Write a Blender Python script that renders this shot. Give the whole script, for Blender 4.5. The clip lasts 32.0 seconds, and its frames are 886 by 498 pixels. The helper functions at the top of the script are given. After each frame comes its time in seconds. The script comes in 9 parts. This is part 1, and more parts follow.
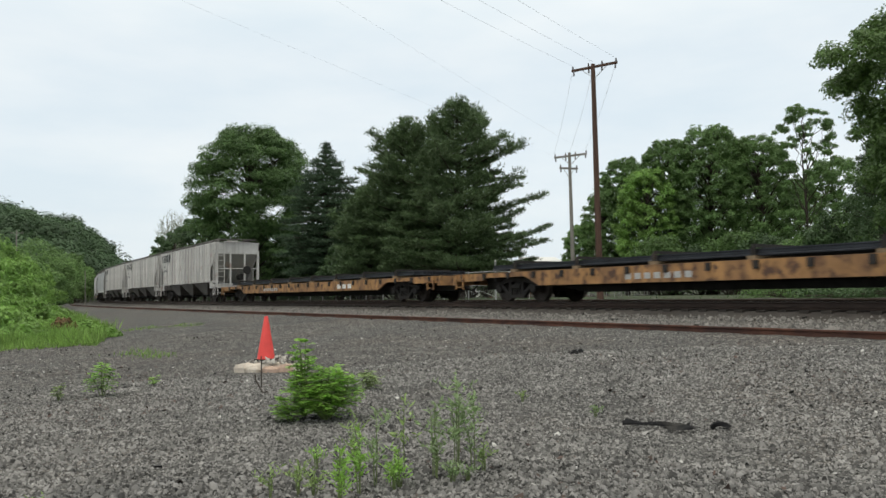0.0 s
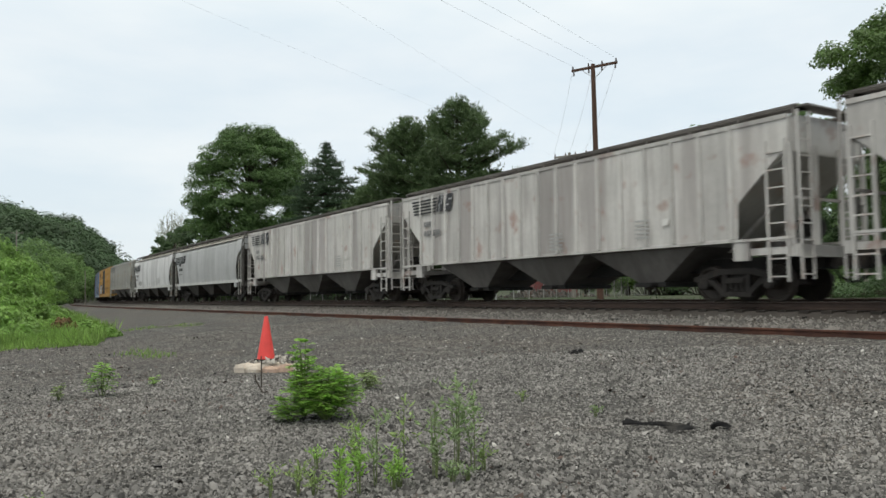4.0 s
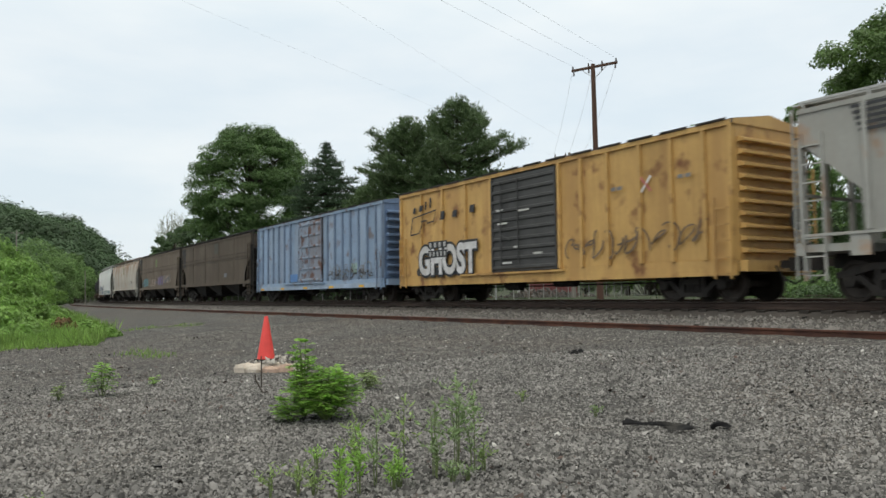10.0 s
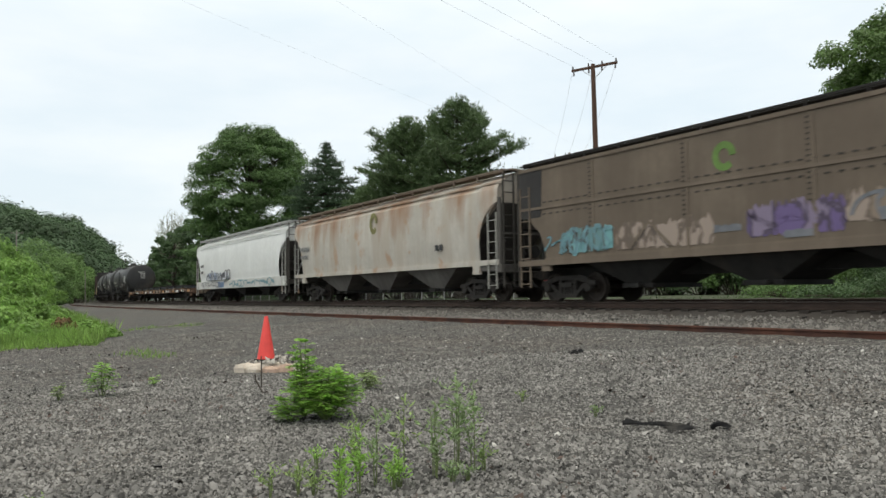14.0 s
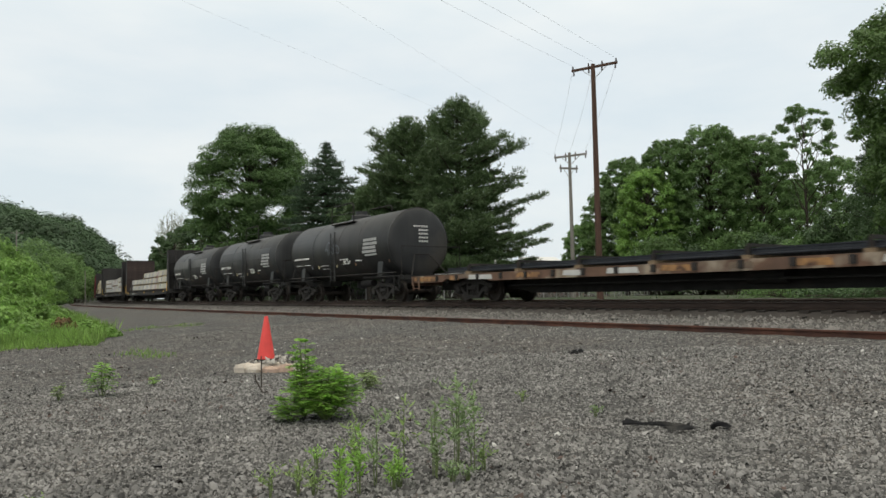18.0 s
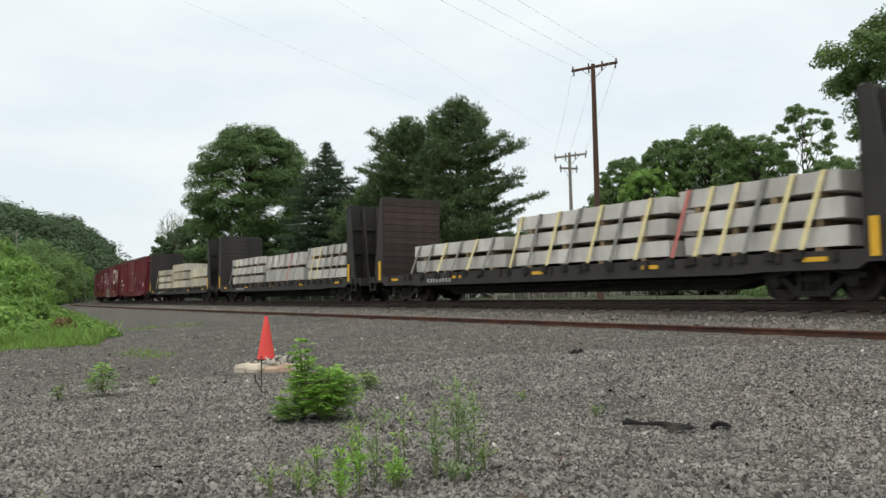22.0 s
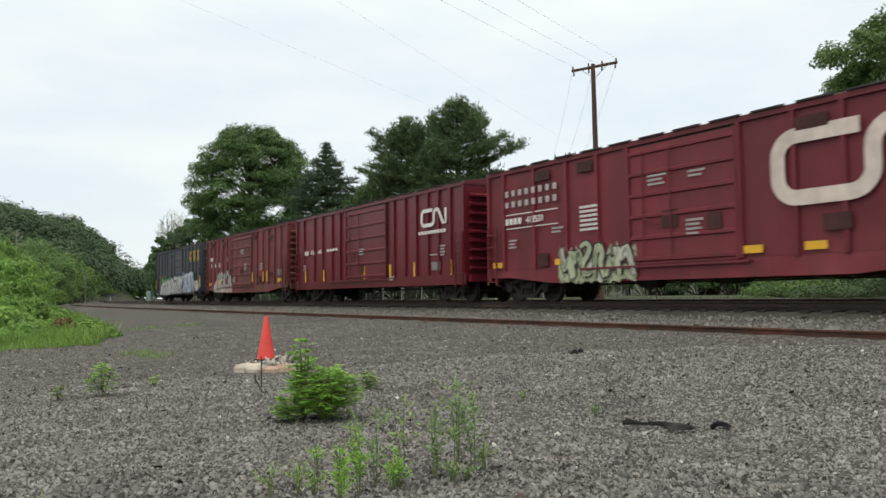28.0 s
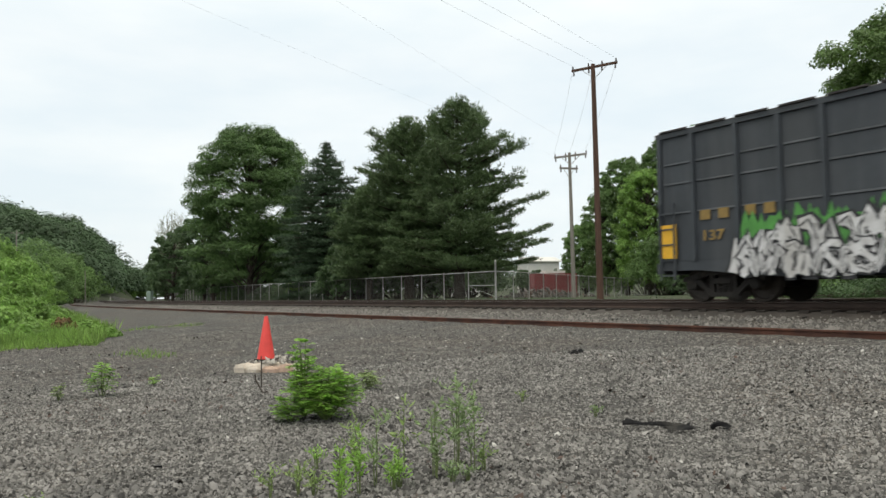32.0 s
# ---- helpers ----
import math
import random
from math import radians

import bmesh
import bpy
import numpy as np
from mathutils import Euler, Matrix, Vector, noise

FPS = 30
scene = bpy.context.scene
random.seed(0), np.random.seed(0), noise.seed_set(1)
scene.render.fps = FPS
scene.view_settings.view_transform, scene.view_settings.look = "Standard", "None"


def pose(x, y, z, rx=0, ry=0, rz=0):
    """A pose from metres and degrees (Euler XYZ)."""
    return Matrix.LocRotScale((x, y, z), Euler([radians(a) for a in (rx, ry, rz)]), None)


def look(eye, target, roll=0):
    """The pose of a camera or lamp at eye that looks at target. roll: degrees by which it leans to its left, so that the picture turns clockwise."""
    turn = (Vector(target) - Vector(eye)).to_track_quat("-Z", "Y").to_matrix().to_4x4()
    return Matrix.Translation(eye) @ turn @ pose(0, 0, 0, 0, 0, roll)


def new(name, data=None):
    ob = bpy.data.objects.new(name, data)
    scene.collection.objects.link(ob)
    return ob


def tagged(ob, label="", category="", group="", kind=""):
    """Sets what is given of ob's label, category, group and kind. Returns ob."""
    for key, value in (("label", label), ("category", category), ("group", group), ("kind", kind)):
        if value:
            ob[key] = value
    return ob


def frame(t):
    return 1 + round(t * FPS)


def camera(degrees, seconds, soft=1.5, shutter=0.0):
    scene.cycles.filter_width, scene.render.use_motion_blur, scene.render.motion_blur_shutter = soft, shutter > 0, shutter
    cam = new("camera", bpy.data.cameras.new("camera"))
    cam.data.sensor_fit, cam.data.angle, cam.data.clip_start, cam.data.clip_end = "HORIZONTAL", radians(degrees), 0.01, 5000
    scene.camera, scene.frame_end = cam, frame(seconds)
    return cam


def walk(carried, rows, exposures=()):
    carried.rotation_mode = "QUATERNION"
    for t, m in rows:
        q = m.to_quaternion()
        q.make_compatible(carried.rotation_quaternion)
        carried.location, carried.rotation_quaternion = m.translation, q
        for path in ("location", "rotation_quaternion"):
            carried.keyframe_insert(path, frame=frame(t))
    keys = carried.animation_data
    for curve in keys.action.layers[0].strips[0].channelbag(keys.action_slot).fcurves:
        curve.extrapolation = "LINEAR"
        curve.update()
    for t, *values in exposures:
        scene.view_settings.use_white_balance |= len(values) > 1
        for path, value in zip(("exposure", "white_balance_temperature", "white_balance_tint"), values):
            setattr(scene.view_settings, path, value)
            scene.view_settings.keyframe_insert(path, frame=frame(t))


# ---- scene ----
# ---- camera ----
EYE_Z = 1.24
cam = camera(60.23, 32.0, soft=1.5, shutter=0.2)
EYE = (0.0, 0.0, EYE_Z)
AIM = (0.0, 100.0, EYE_Z + 6.099)
walk(cam, [(0.0, look(EYE, AIM, -0.694)), (32.0, look(EYE, AIM, -0.694))], exposures=[(0.0, -0.02, 6500, 10), (8.0, 0.0, 6500, 10), (12.0, -0.03, 6520, 10), (13.0, 0.06, 6600, 10), (14.0, 0.11, 6560, 10), (17.0, -0.10, 6650, 10), (19.0, 0.0, 6620, 10), (22.0, 0.05, 6650, 10), (27.0, 0.06, 6640, 10), (32.0, 0.11, 6680, 10)])

# ---- sky and sun: bright overcast ----
world = bpy.data.worlds.new("overcast_sky")
scene.world = world
world.use_nodes = True
wn, wl = world.node_tree.nodes, world.node_tree.links
wn.clear()
w_out = wn.new("ShaderNodeOutputWorld")
w_bg = wn.new("ShaderNodeBackground")
w_sky = wn.new("ShaderNodeTexSky")
w_sky.sky_type = "NISHITA"
w_sky.sun_disc = False
w_sky.sun_elevation, w_sky.sun_rotation = radians(52), radians(215)
w_sky.air_density, w_sky.dust_density = 1.3, 3.0
w_tc = wn.new("ShaderNodeTexCoord")
w_map = wn.new("ShaderNodeMapping")
w_map.inputs["Scale"].default_value = (1.6, 1.6, 5.5)
w_noise = wn.new("ShaderNodeTexNoise")
w_noise.inputs["Scale"].default_value = 2.3
w_noise.inputs["Detail"].default_value = 6.0
w_noise.inputs["Roughness"].default_value = 0.52
w_ramp = wn.new("ShaderNodeValToRGB")
w_ramp.color_ramp.elements[0].position, w_ramp.color_ramp.elements[0].color = 0.32, (7.3, 8.25, 8.85, 1)
w_ramp.color_ramp.elements[1].position, w_ramp.color_ramp.elements[1].color = 0.68, (8.6, 9.15, 9.35, 1)
w_sep = wn.new("ShaderNodeSeparateXYZ")
w_up = wn.new("ShaderNodeMapRange")
w_up.inputs["From Min"].default_value, w_up.inputs["From Max"].default_value = 0.30, 0.95
w_up.inputs["To Min"].default_value, w_up.inputs["To Max"].default_value = 0.0, 1.0
w_warm = wn.new("ShaderNodeMixRGB")
w_warm.inputs["Color1"].default_value, w_warm.inputs["Color2"].default_value = (1.0, 1.0, 1.0, 1), (1.85, 1.68, 1.40, 1)
w_mul = wn.new("ShaderNodeMixRGB")
w_mul.blend_type = "MULTIPLY"
w_mul.inputs["Fac"].default_value = 1.0
w_mix = wn.new("ShaderNodeMixRGB")
w_mix.inputs["Fac"].default_value = 0.88
w_bg.inputs["Strength"].default_value = 0.11
wl.new(w_tc.outputs["Generated"], w_map.inputs["Vector"])
wl.new(w_map.outputs["Vector"], w_noise.inputs["Vector"])
wl.new(w_noise.outputs["Fac"], w_ramp.inputs["Fac"])
wl.new(w_tc.outputs["Generated"], w_sep.inputs["Vector"])
wl.new(w_sep.outputs["Z"], w_up.inputs["Value"])
wl.new(w_ramp.outputs["Color"], w_mul.inputs["Color1"])
wl.new(w_up.outputs["Result"], w_warm.inputs["Fac"])
wl.new(w_warm.outputs["Color"], w_mul.inputs["Color2"])
wl.new(w_sky.outputs["Color"], w_mix.inputs["Color1"])
wl.new(w_mul.outputs["Color"], w_mix.inputs["Color2"])
wl.new(w_mix.outputs["Color"], w_bg.inputs["Color"])
wl.new(w_bg.outputs["Background"], w_out.inputs["Surface"])

sun_data = bpy.data.lights.new("sun", "SUN")
sun_data.energy, sun_data.angle, sun_data.color = 0.7, radians(25), (1.0, 0.97, 0.92)
sun = new("sun", sun_data)
sun.matrix_world = look((-25, -35, 80), (0, 0, 0))


# ---- mesh helpers ----
class MB:
    """A mesh being built from plain lists."""

    def __init__(self, smooth=None):
        self.v, self.f, self.smooth = [], [], smooth

    def add(self, verts, faces):
        o = len(self.v)
        self.v.extend(verts)
        self.f.extend([tuple(i + o for i in f) for f in faces])
        return self

    def box(self, x0, x1, y0, y1, z0, z1):
        v = [(x0, y0, z0), (x1, y0, z0), (x1, y1, z0), (x0, y1, z0), (x0, y0, z1), (x1, y0, z1), (x1, y1, z1), (x0, y1, z1)]
        return self.add(v, [(3, 2, 1, 0), (4, 5, 6, 7), (0, 1, 5, 4), (1, 2, 6, 5), (2, 3, 7, 6), (3, 0, 4, 7)])

    def beam(self, p, q, w, h=None, up=(0, 0, 1)):
        """A square bar from p to q."""
        h = h or w
        p, q = Vector(p), Vector(q)
        d = (q - p).normalized()
        u = Vector(up)
        if abs(d.dot(u)) > 0.95:
            u = Vector((1, 0, 0)) if abs(d.x) < 0.9 else Vector((0, 1, 0))
        a = d.cross(u).normalized() * w / 2
        b = a.cross(d).normalized() * h / 2
        v = [tuple(e + s * a + t * b) for e in (p, q) for s, t in ((-1, -1), (1, -1), (1, 1), (-1, 1))]
        return self.add(v, [(3, 2, 1, 0), (4, 5, 6, 7), (0, 1, 5, 4), (1, 2, 6, 5), (2, 3, 7, 6), (3, 0, 4, 7)])

    def tube(self, pts, radii, n=8, cap=True):
        """A round tube along points."""
        pts = [Vector(p) for p in pts]
        if not hasattr(radii, "__len__"):
            radii = [radii] * len(pts)
        rings = []
        for i, p in enumerate(pts):
            d = (pts[min(i + 1, len(pts) - 1)] - pts[max(i - 1, 0)]).normalized()
            u = Vector((0, 0, 1)) if abs(d.z) < 0.9 else Vector((1, 0, 0))
            a = d.cross(u).normalized()
            b = a.cross(d).normalized()
            rings += [tuple(p + radii[i] * (math.cos(k * math.tau / n) * a + math.sin(k * math.tau / n) * b)) for k in range(n)]
        m = len(pts)
        faces = [(i * n + k, i * n + (k + 1) % n, (i + 1) * n + (k + 1) % n, (i + 1) * n + k) for i in range(m - 1) for k in range(n)]
        if cap:
            faces += [tuple(range(n))[::-1], tuple((m - 1) * n + k for k in range(n))]
        return self.add(rings, faces)

    def lathe(self, profile, n=24, axis="y", at=(0, 0, 0)):
        """profile: (radius, along) pairs turned round the axis."""
        v = []
        for r, s in profile:
            for k in range(n):
                c, t = r * math.cos(k * math.tau / n), r * math.sin(k * math.tau / n)
                p = {"y": (c, s, t), "x": (s, c, t), "z": (c, t, s)}[axis]
                v.append((p[0] + at[0], p[1] + at[1], p[2] + at[2]))
        m = len(profile)
        f = [(i * n + k, i * n + (k + 1) % n, (i + 1) * n + (k + 1) % n, (i + 1) * n + k) for i in range(m - 1) for k in range(n)]
        if profile[0][0] > 0.001:
            f.append(tuple(range(n)))
        if profile[-1][0] > 0.001:
            f.append(tuple((m - 1) * n + k for k in range(n)))
        return self.add(v, f)

    def loft(self, sections, close=True, cap=True):
        """Skin between equal rings of points."""
        n, m = len(sections[0]), len(sections)
        v = [tuple(p) for s in sections for p in s]
        f = []
        for i in range(m - 1):
            for k in range(n if close else n - 1):
                f.append((i * n + k, i * n + (k + 1) % n, (i + 1) * n + (k + 1) % n, (i + 1) * n + k))
        if cap:
            f += [tuple(range(n))[::-1], tuple((m - 1) * n + k for k in range(n))]
        return self.add(v, f)

    def prism_x(self, yz, x0, x1):
        return self.loft([[(x0, y, z) for y, z in yz], [(x1, y, z) for y, z in yz]])

    def prism_y(self, xz, y0, y1):
        return self.loft([[(x, y0, z) for x, z in xz], [(x, y1, z) for x, z in xz]])

    def prism_z(self, xy, z0, z1):
        return self.loft([[(x, y, z0) for x, y in xy], [(x, y, z1) for x, y in xy]])

    def mesh(self, name):
        me = bpy.data.meshes.new(name)
        me.from_pydata(self.v, [], self.f)
        bm = bmesh.new()
        bm.from_mesh(me)
        bmesh.ops.recalc_face_normals(bm, faces=bm.faces)
        bm.to_mesh(me)
        bm.free()
        if self.smooth:
            me.shade_smooth()
            me.set_sharp_from_angle(angle=radians(self.smooth))
        return me


def part(name, mb, material, parent=None, label="", at=None):
    me = mb if isinstance(mb, bpy.types.Mesh) else mb.mesh(name)
    if not me.materials:
        me.materials.append(material)
    ob = new(name, me)
    ob.parent = parent
    if at is not None:
        ob.matrix_basis = at
    return tagged(ob, label) if label else ob


def thing(name, label, category, group="", at=None):
    ob = new(name)
    ob.empty_display_size = 0.2
    if at is not None:
        ob.matrix_basis = at
    return tagged(ob, label, category, group)


def blades_mesh(name, centres, axes_a, axes_b, material):
    """Many loose three-cornered leaves: centre, half length, half width."""
    n = len(centres)
    co = np.empty((n, 3, 3), dtype=np.float32)
    co[:, 0] = centres - axes_a * 0.6 - axes_b
    co[:, 1] = centres + axes_a
    co[:, 2] = centres - axes_a * 0.6 + axes_b
    me = bpy.data.meshes.new(name)
    me.vertices.add(n * 3)
    me.vertices.foreach_set("co", co.ravel())
    me.loops.add(n * 3)
    me.loops.foreach_set("vertex_index", np.arange(n * 3, dtype=np.int32))
    me.polygons.add(n)
    me.polygons.foreach_set("loop_start", np.arange(0, n * 3, 3, dtype=np.int32))
    me.update(calc_edges=True)
    me.materials.append(material)
    return me


def quads_mesh(name, centres, axes_a, axes_b, material, tip=False):
    """Many loose four-cornered blades: centre, half length, half width."""
    n = len(centres)
    co = np.empty((n, 4, 3), dtype=np.float32)
    if tip:
        co[:, 0] = centres - axes_a
        co[:, 1] = centres + axes_b - 0.1 * axes_a
        co[:, 2] = centres + axes_a
        co[:, 3] = centres - axes_b - 0.1 * axes_a
    else:
        co[:, 0] = centres - axes_a - axes_b
        co[:, 1] = centres + axes_a - axes_b
        co[:, 2] = centres + axes_a + axes_b
        co[:, 3] = centres - axes_a + axes_b
    me = bpy.data.meshes.new(name)
    me.vertices.add(n * 4)
    me.vertices.foreach_set("co", co.ravel())
    me.loops.add(n * 4)
    me.loops.foreach_set("vertex_index", np.arange(n * 4, dtype=np.int32))
    me.polygons.add(n)
    me.polygons.foreach_set("loop_start", np.arange(0, n * 4, 4, dtype=np.int32))
    me.update(calc_edges=True)
    me.materials.append(material)
    return me


def unit(a):
    return a / np.maximum(np.linalg.norm(a, axis=-1, keepdims=True), 1e-6)


# ---- the line of the railway ----
RAIL_Z = 1.0
K_AT = [-900, -420, -220, -150, -110, -80, -55, -30, 0, 40]
K_IS = [0.0, 0.0021, 0.00123, 0.00112, 0.00125, 0.00272, 0.00081, 0.00047, 0.0002, 0.0]
_g = np.arange(-900.0, 900.01, 0.5)
_k = np.interp(_g, K_AT, K_IS)
_th = np.concatenate([[0], np.cumsum((_k[1:] + _k[:-1]) / 2 * 0.5)])
_i0 = int(np.argmin(abs(_g)))
_th = _th - _th[_i0] - 0.99705
_m = (_th[1:] + _th[:-1]) / 2
_x = np.concatenate([[0], np.cumsum(np.cos(_m) * 0.5)])
_y = np.concatenate([[0], np.cumsum(np.sin(_m) * 0.5)])
_x, _y = _x - _x[_i0], _y - _y[_i0] + 30.92


def on_track(s, off=0.0):
    """x, y, heading at s metres along the main track; off: metres towards the viewer's side."""
    h = np.interp(s, _g, _th)
    return np.interp(s, _g, _x) + off * np.sin(h), np.interp(s, _g, _y) - off * np.cos(h), h


def side_of(x, y):
    """Signed distance from the main track, positive on the viewer's side, and s."""
    x, y = np.atleast_1d(np.asarray(x, float)), np.atleast_1d(np.asarray(y, float))
    gs = _g[::8]
    tx, ty = _x[::8], _y[::8]
    d = np.empty(len(x))
    s = np.empty(len(x))
    for a in range(0, len(x), 4000):
        i = np.argmin((x[a:a + 4000, None] - tx) ** 2 + (y[a:a + 4000, None] - ty) ** 2, axis=1)
        h = np.interp(gs[i], _g, _th)
        dx, dy = x[a:a + 4000] - tx[i], y[a:a + 4000] - ty[i]
        d[a:a + 4000] = dx * np.sin(h) - dy * np.cos(h)
        s[a:a + 4000] = gs[i] + dx * np.cos(h) + dy * np.sin(h)
    return d, s


def wob(x, y, f, seed):
    return np.sin(x * f + seed) * np.cos(y * f * 0.83 + 1.7 * seed) + 0.5 * np.sin(x * f * 2.3 + 2.1 * seed + y * f * 1.9)


def ground_z(x, y):
    """Height of the bare ground."""
    x, y = np.atleast_1d(np.asarray(x, float)), np.atleast_1d(np.asarray(y, float))
    d, s = side_of(x, y)
    z = np.interp(d, [-60, -14, -9, -6.5, -2.6, 0, 2.4, 3.2, 5.0, 5.6, 8, 12, 16, 60], [1.0, 0.95, 0.85, 0.70, 0.66, 0.66, 0.60, 0.55, 0.53, 0.47, 0.34, 0.05, 0.0, 0.0])
    z = z + 0.02 * wob(x, y, 0.55, 0.4) * np.clip((d - 5.5) / 3, 0, 1)
    bank = np.clip((-x - 13 - 0.1 * y) / 12, 0, 1) * np.clip((d - 9) / 6, 0, 1)
    z = z + 1.2 * bank
    b = x / np.maximum(y, 1.0)
    hill = np.interp(b, [-1.5, -0.75, -0.58, -0.536, -0.495, -0.468, -0.454, -0.442, -0.432], [46, 42, 33, 29, 28.5, 24, 14, 5, 0]) * np.clip((y - 190) / 100, 0, 1) * np.clip((900 - y) / 400, 0, 1)
    z = z + hill * np.clip((d - 7) / 14, 0, 1)
    ridge = 30 * np.clip((y - 260) / 300, 0, 1) * np.clip((-d - 60) / 200, 0, 1)
    return z + ridge


# the running of the train: metres gone at t, against 10 s
def gone(t):
    return 15.146 * (t - 10) - 0.02585 * (t - 10) ** 2 / 2


# ---- materials ----
def mat(name, col, rough=0.7, metal=0.0, var=0.25, scale=3.0, col2=None, patch=0.45, bump=0.0, bump_scale=40.0, streak=0.0, streak_col=(0.05, 0.04, 0.03), rust=0.0, rust_col=(0.16, 0.06, 0.025), island=0.0, random_obj=0.0, stretch=(1, 1, 1), spec=0.4, trans=0.0):
    """A painted or natural surface: colour, a second colour in patches, run-down streaks, rust spots, fine relief."""
    m = bpy.data.materials.new(name)
    m.use_nodes = True
    nt = m.node_tree
    n, k = nt.nodes, nt.links
    b = n["Principled BSDF"]
    b.inputs["Roughness"].default_value = rough
    b.inputs["Metallic"].default_value = metal
    b.inputs["Specular IOR Level"].default_value = spec
    tc = n.new("ShaderNodeTexCoord")
    mp = n.new("ShaderNodeMapping")
    mp.inputs["Scale"].default_value = stretch
    k.new(tc.outputs["Object"], mp.inputs["Vector"])

    def noise_tex(sc, detail, vec):
        t = n.new("ShaderNodeTexNoise")
        t.inputs["Scale"].default_value = sc
        t.inputs["Detail"].default_value = detail
        k.new(vec, t.inputs["Vector"])
        return t.outputs["Fac"]

    def mixed(fac, c1, c2, mode="MIX"):
        x = n.new("ShaderNodeMixRGB")
        x.blend_type = mode
        for sock, val in (("Fac", fac), ("Color1", c1), ("Color2", c2)):
            if isinstance(val, bpy.types.NodeSocket):
                k.new(val, x.inputs[sock])
            elif sock == "Fac":
                x.inputs[sock].default_value = val
            else:
                x.inputs[sock].default_value = (*val, 1)
        return x.outputs["Color"]

    def ranged(sock, a, c, lo=0.0, hi=1.0):
        r = n.new("ShaderNodeMapRange")
        for key, val in (("From Min", a), ("From Max", c), ("To Min", lo), ("To Max", hi)):
            r.inputs[key].default_value = val
        k.new(sock, r.inputs["Value"])
        return r.outputs["Result"]

    big = noise_tex(scale, 5, mp.outputs["Vector"])
    fine = noise_tex(scale * 9, 4, mp.outputs["Vector"])
    lo = tuple(c * (1 - var) for c in col)
    hi = tuple(min(1, c * (1 + var)) for c in col)
    c = mixed(ranged(big, 0.3, 0.7), lo, hi)
    c = mixed(ranged(fine, 0.25, 0.75, 0.0, 0.5), c, mixed(0.5, c, tuple(x * 0.6 for x in col)))
    if col2:
        c = mixed(ranged(noise_tex(scale * 0.45, 7, mp.outputs["Vector"]), patch, patch + 0.12), c, col2)
    if streak:
        ms = n.new("ShaderNodeMapping")
        ms.inputs["Scale"].default_value = (5.0, 5.0, 0.35)
        k.new(tc.outputs["Object"], ms.inputs["Vector"])
        c = mixed(ranged(noise_tex(1.3, 6, ms.outputs["Vector"]), 0.46, 0.75, 0.0, streak * 0.6), c, streak_col)
        mw = n.new("ShaderNodeMapping")
        mw.inputs["Scale"].default_value = (1.0, 0.4, 0.10)
        k.new(tc.outputs["Object"], mw.inputs["Vector"])
        c = mixed(ranged(noise_tex(1.15, 3, mw.outputs["Vector"]), 0.50, 0.62, 0.0, min(0.85, streak * 1.1)), c, tuple((p + 2 * q) / 3 for p, q in zip(col, streak_col)))
    if rust:
        c = mixed(ranged(noise_tex(scale * 1.7, 8, mp.outputs["Vector"]), 0.60 - 0.12 * rust, 0.70 - 0.06 * rust, 0.0, min(1, 0.5 + rust)), c, rust_col)
    if island or random_obj:
        if island:
            g = n.new("ShaderNodeNewGeometry").outputs["Random Per Island"]
        else:
            g = n.new("ShaderNodeObjectInfo").outputs["Random"]
        amount = island or random_obj
        hsv = n.new("ShaderNodeHueSaturation")
        k.new(ranged(g, 0, 1, 1 - amount, 1 + amount), hsv.inputs["Value"])
        k.new(c, hsv.inputs["Color"])
        c = hsv.outputs["Color"]
    k.new(c, b.inputs["Base Color"])
    if bump:
        bp = n.new("ShaderNodeBump")
        bp.inputs["Strength"].default_value = bump
        bp.inputs["Distance"].default_value = 0.02
        k.new(noise_tex(bump_scale, 4, tc.outputs["Object"]), bp.inputs["Height"])
        k.new(bp.outputs["Normal"], b.inputs["Normal"])
    if trans:
        tr = n.new("ShaderNodeBsdfTranslucent")
        ms2 = n.new("ShaderNodeMixShader")
        ms2.inputs["Fac"].default_value = trans
        k.new(c, tr.inputs["Color"])
        k.new(b.outputs["BSDF"], ms2.inputs[1])
        k.new(tr.outputs["BSDF"], ms2.inputs[2])
        k.new(ms2.outputs["Shader"], n["Material Output"].inputs["Surface"])
    return m


M_GROUND = mat("gravel_ground", (0.156, 0.149, 0.139), 0.95, var=0.30, scale=0.9, col2=(0.165, 0.145, 0.128), patch=0.5, bump=0.9, bump_scale=22)


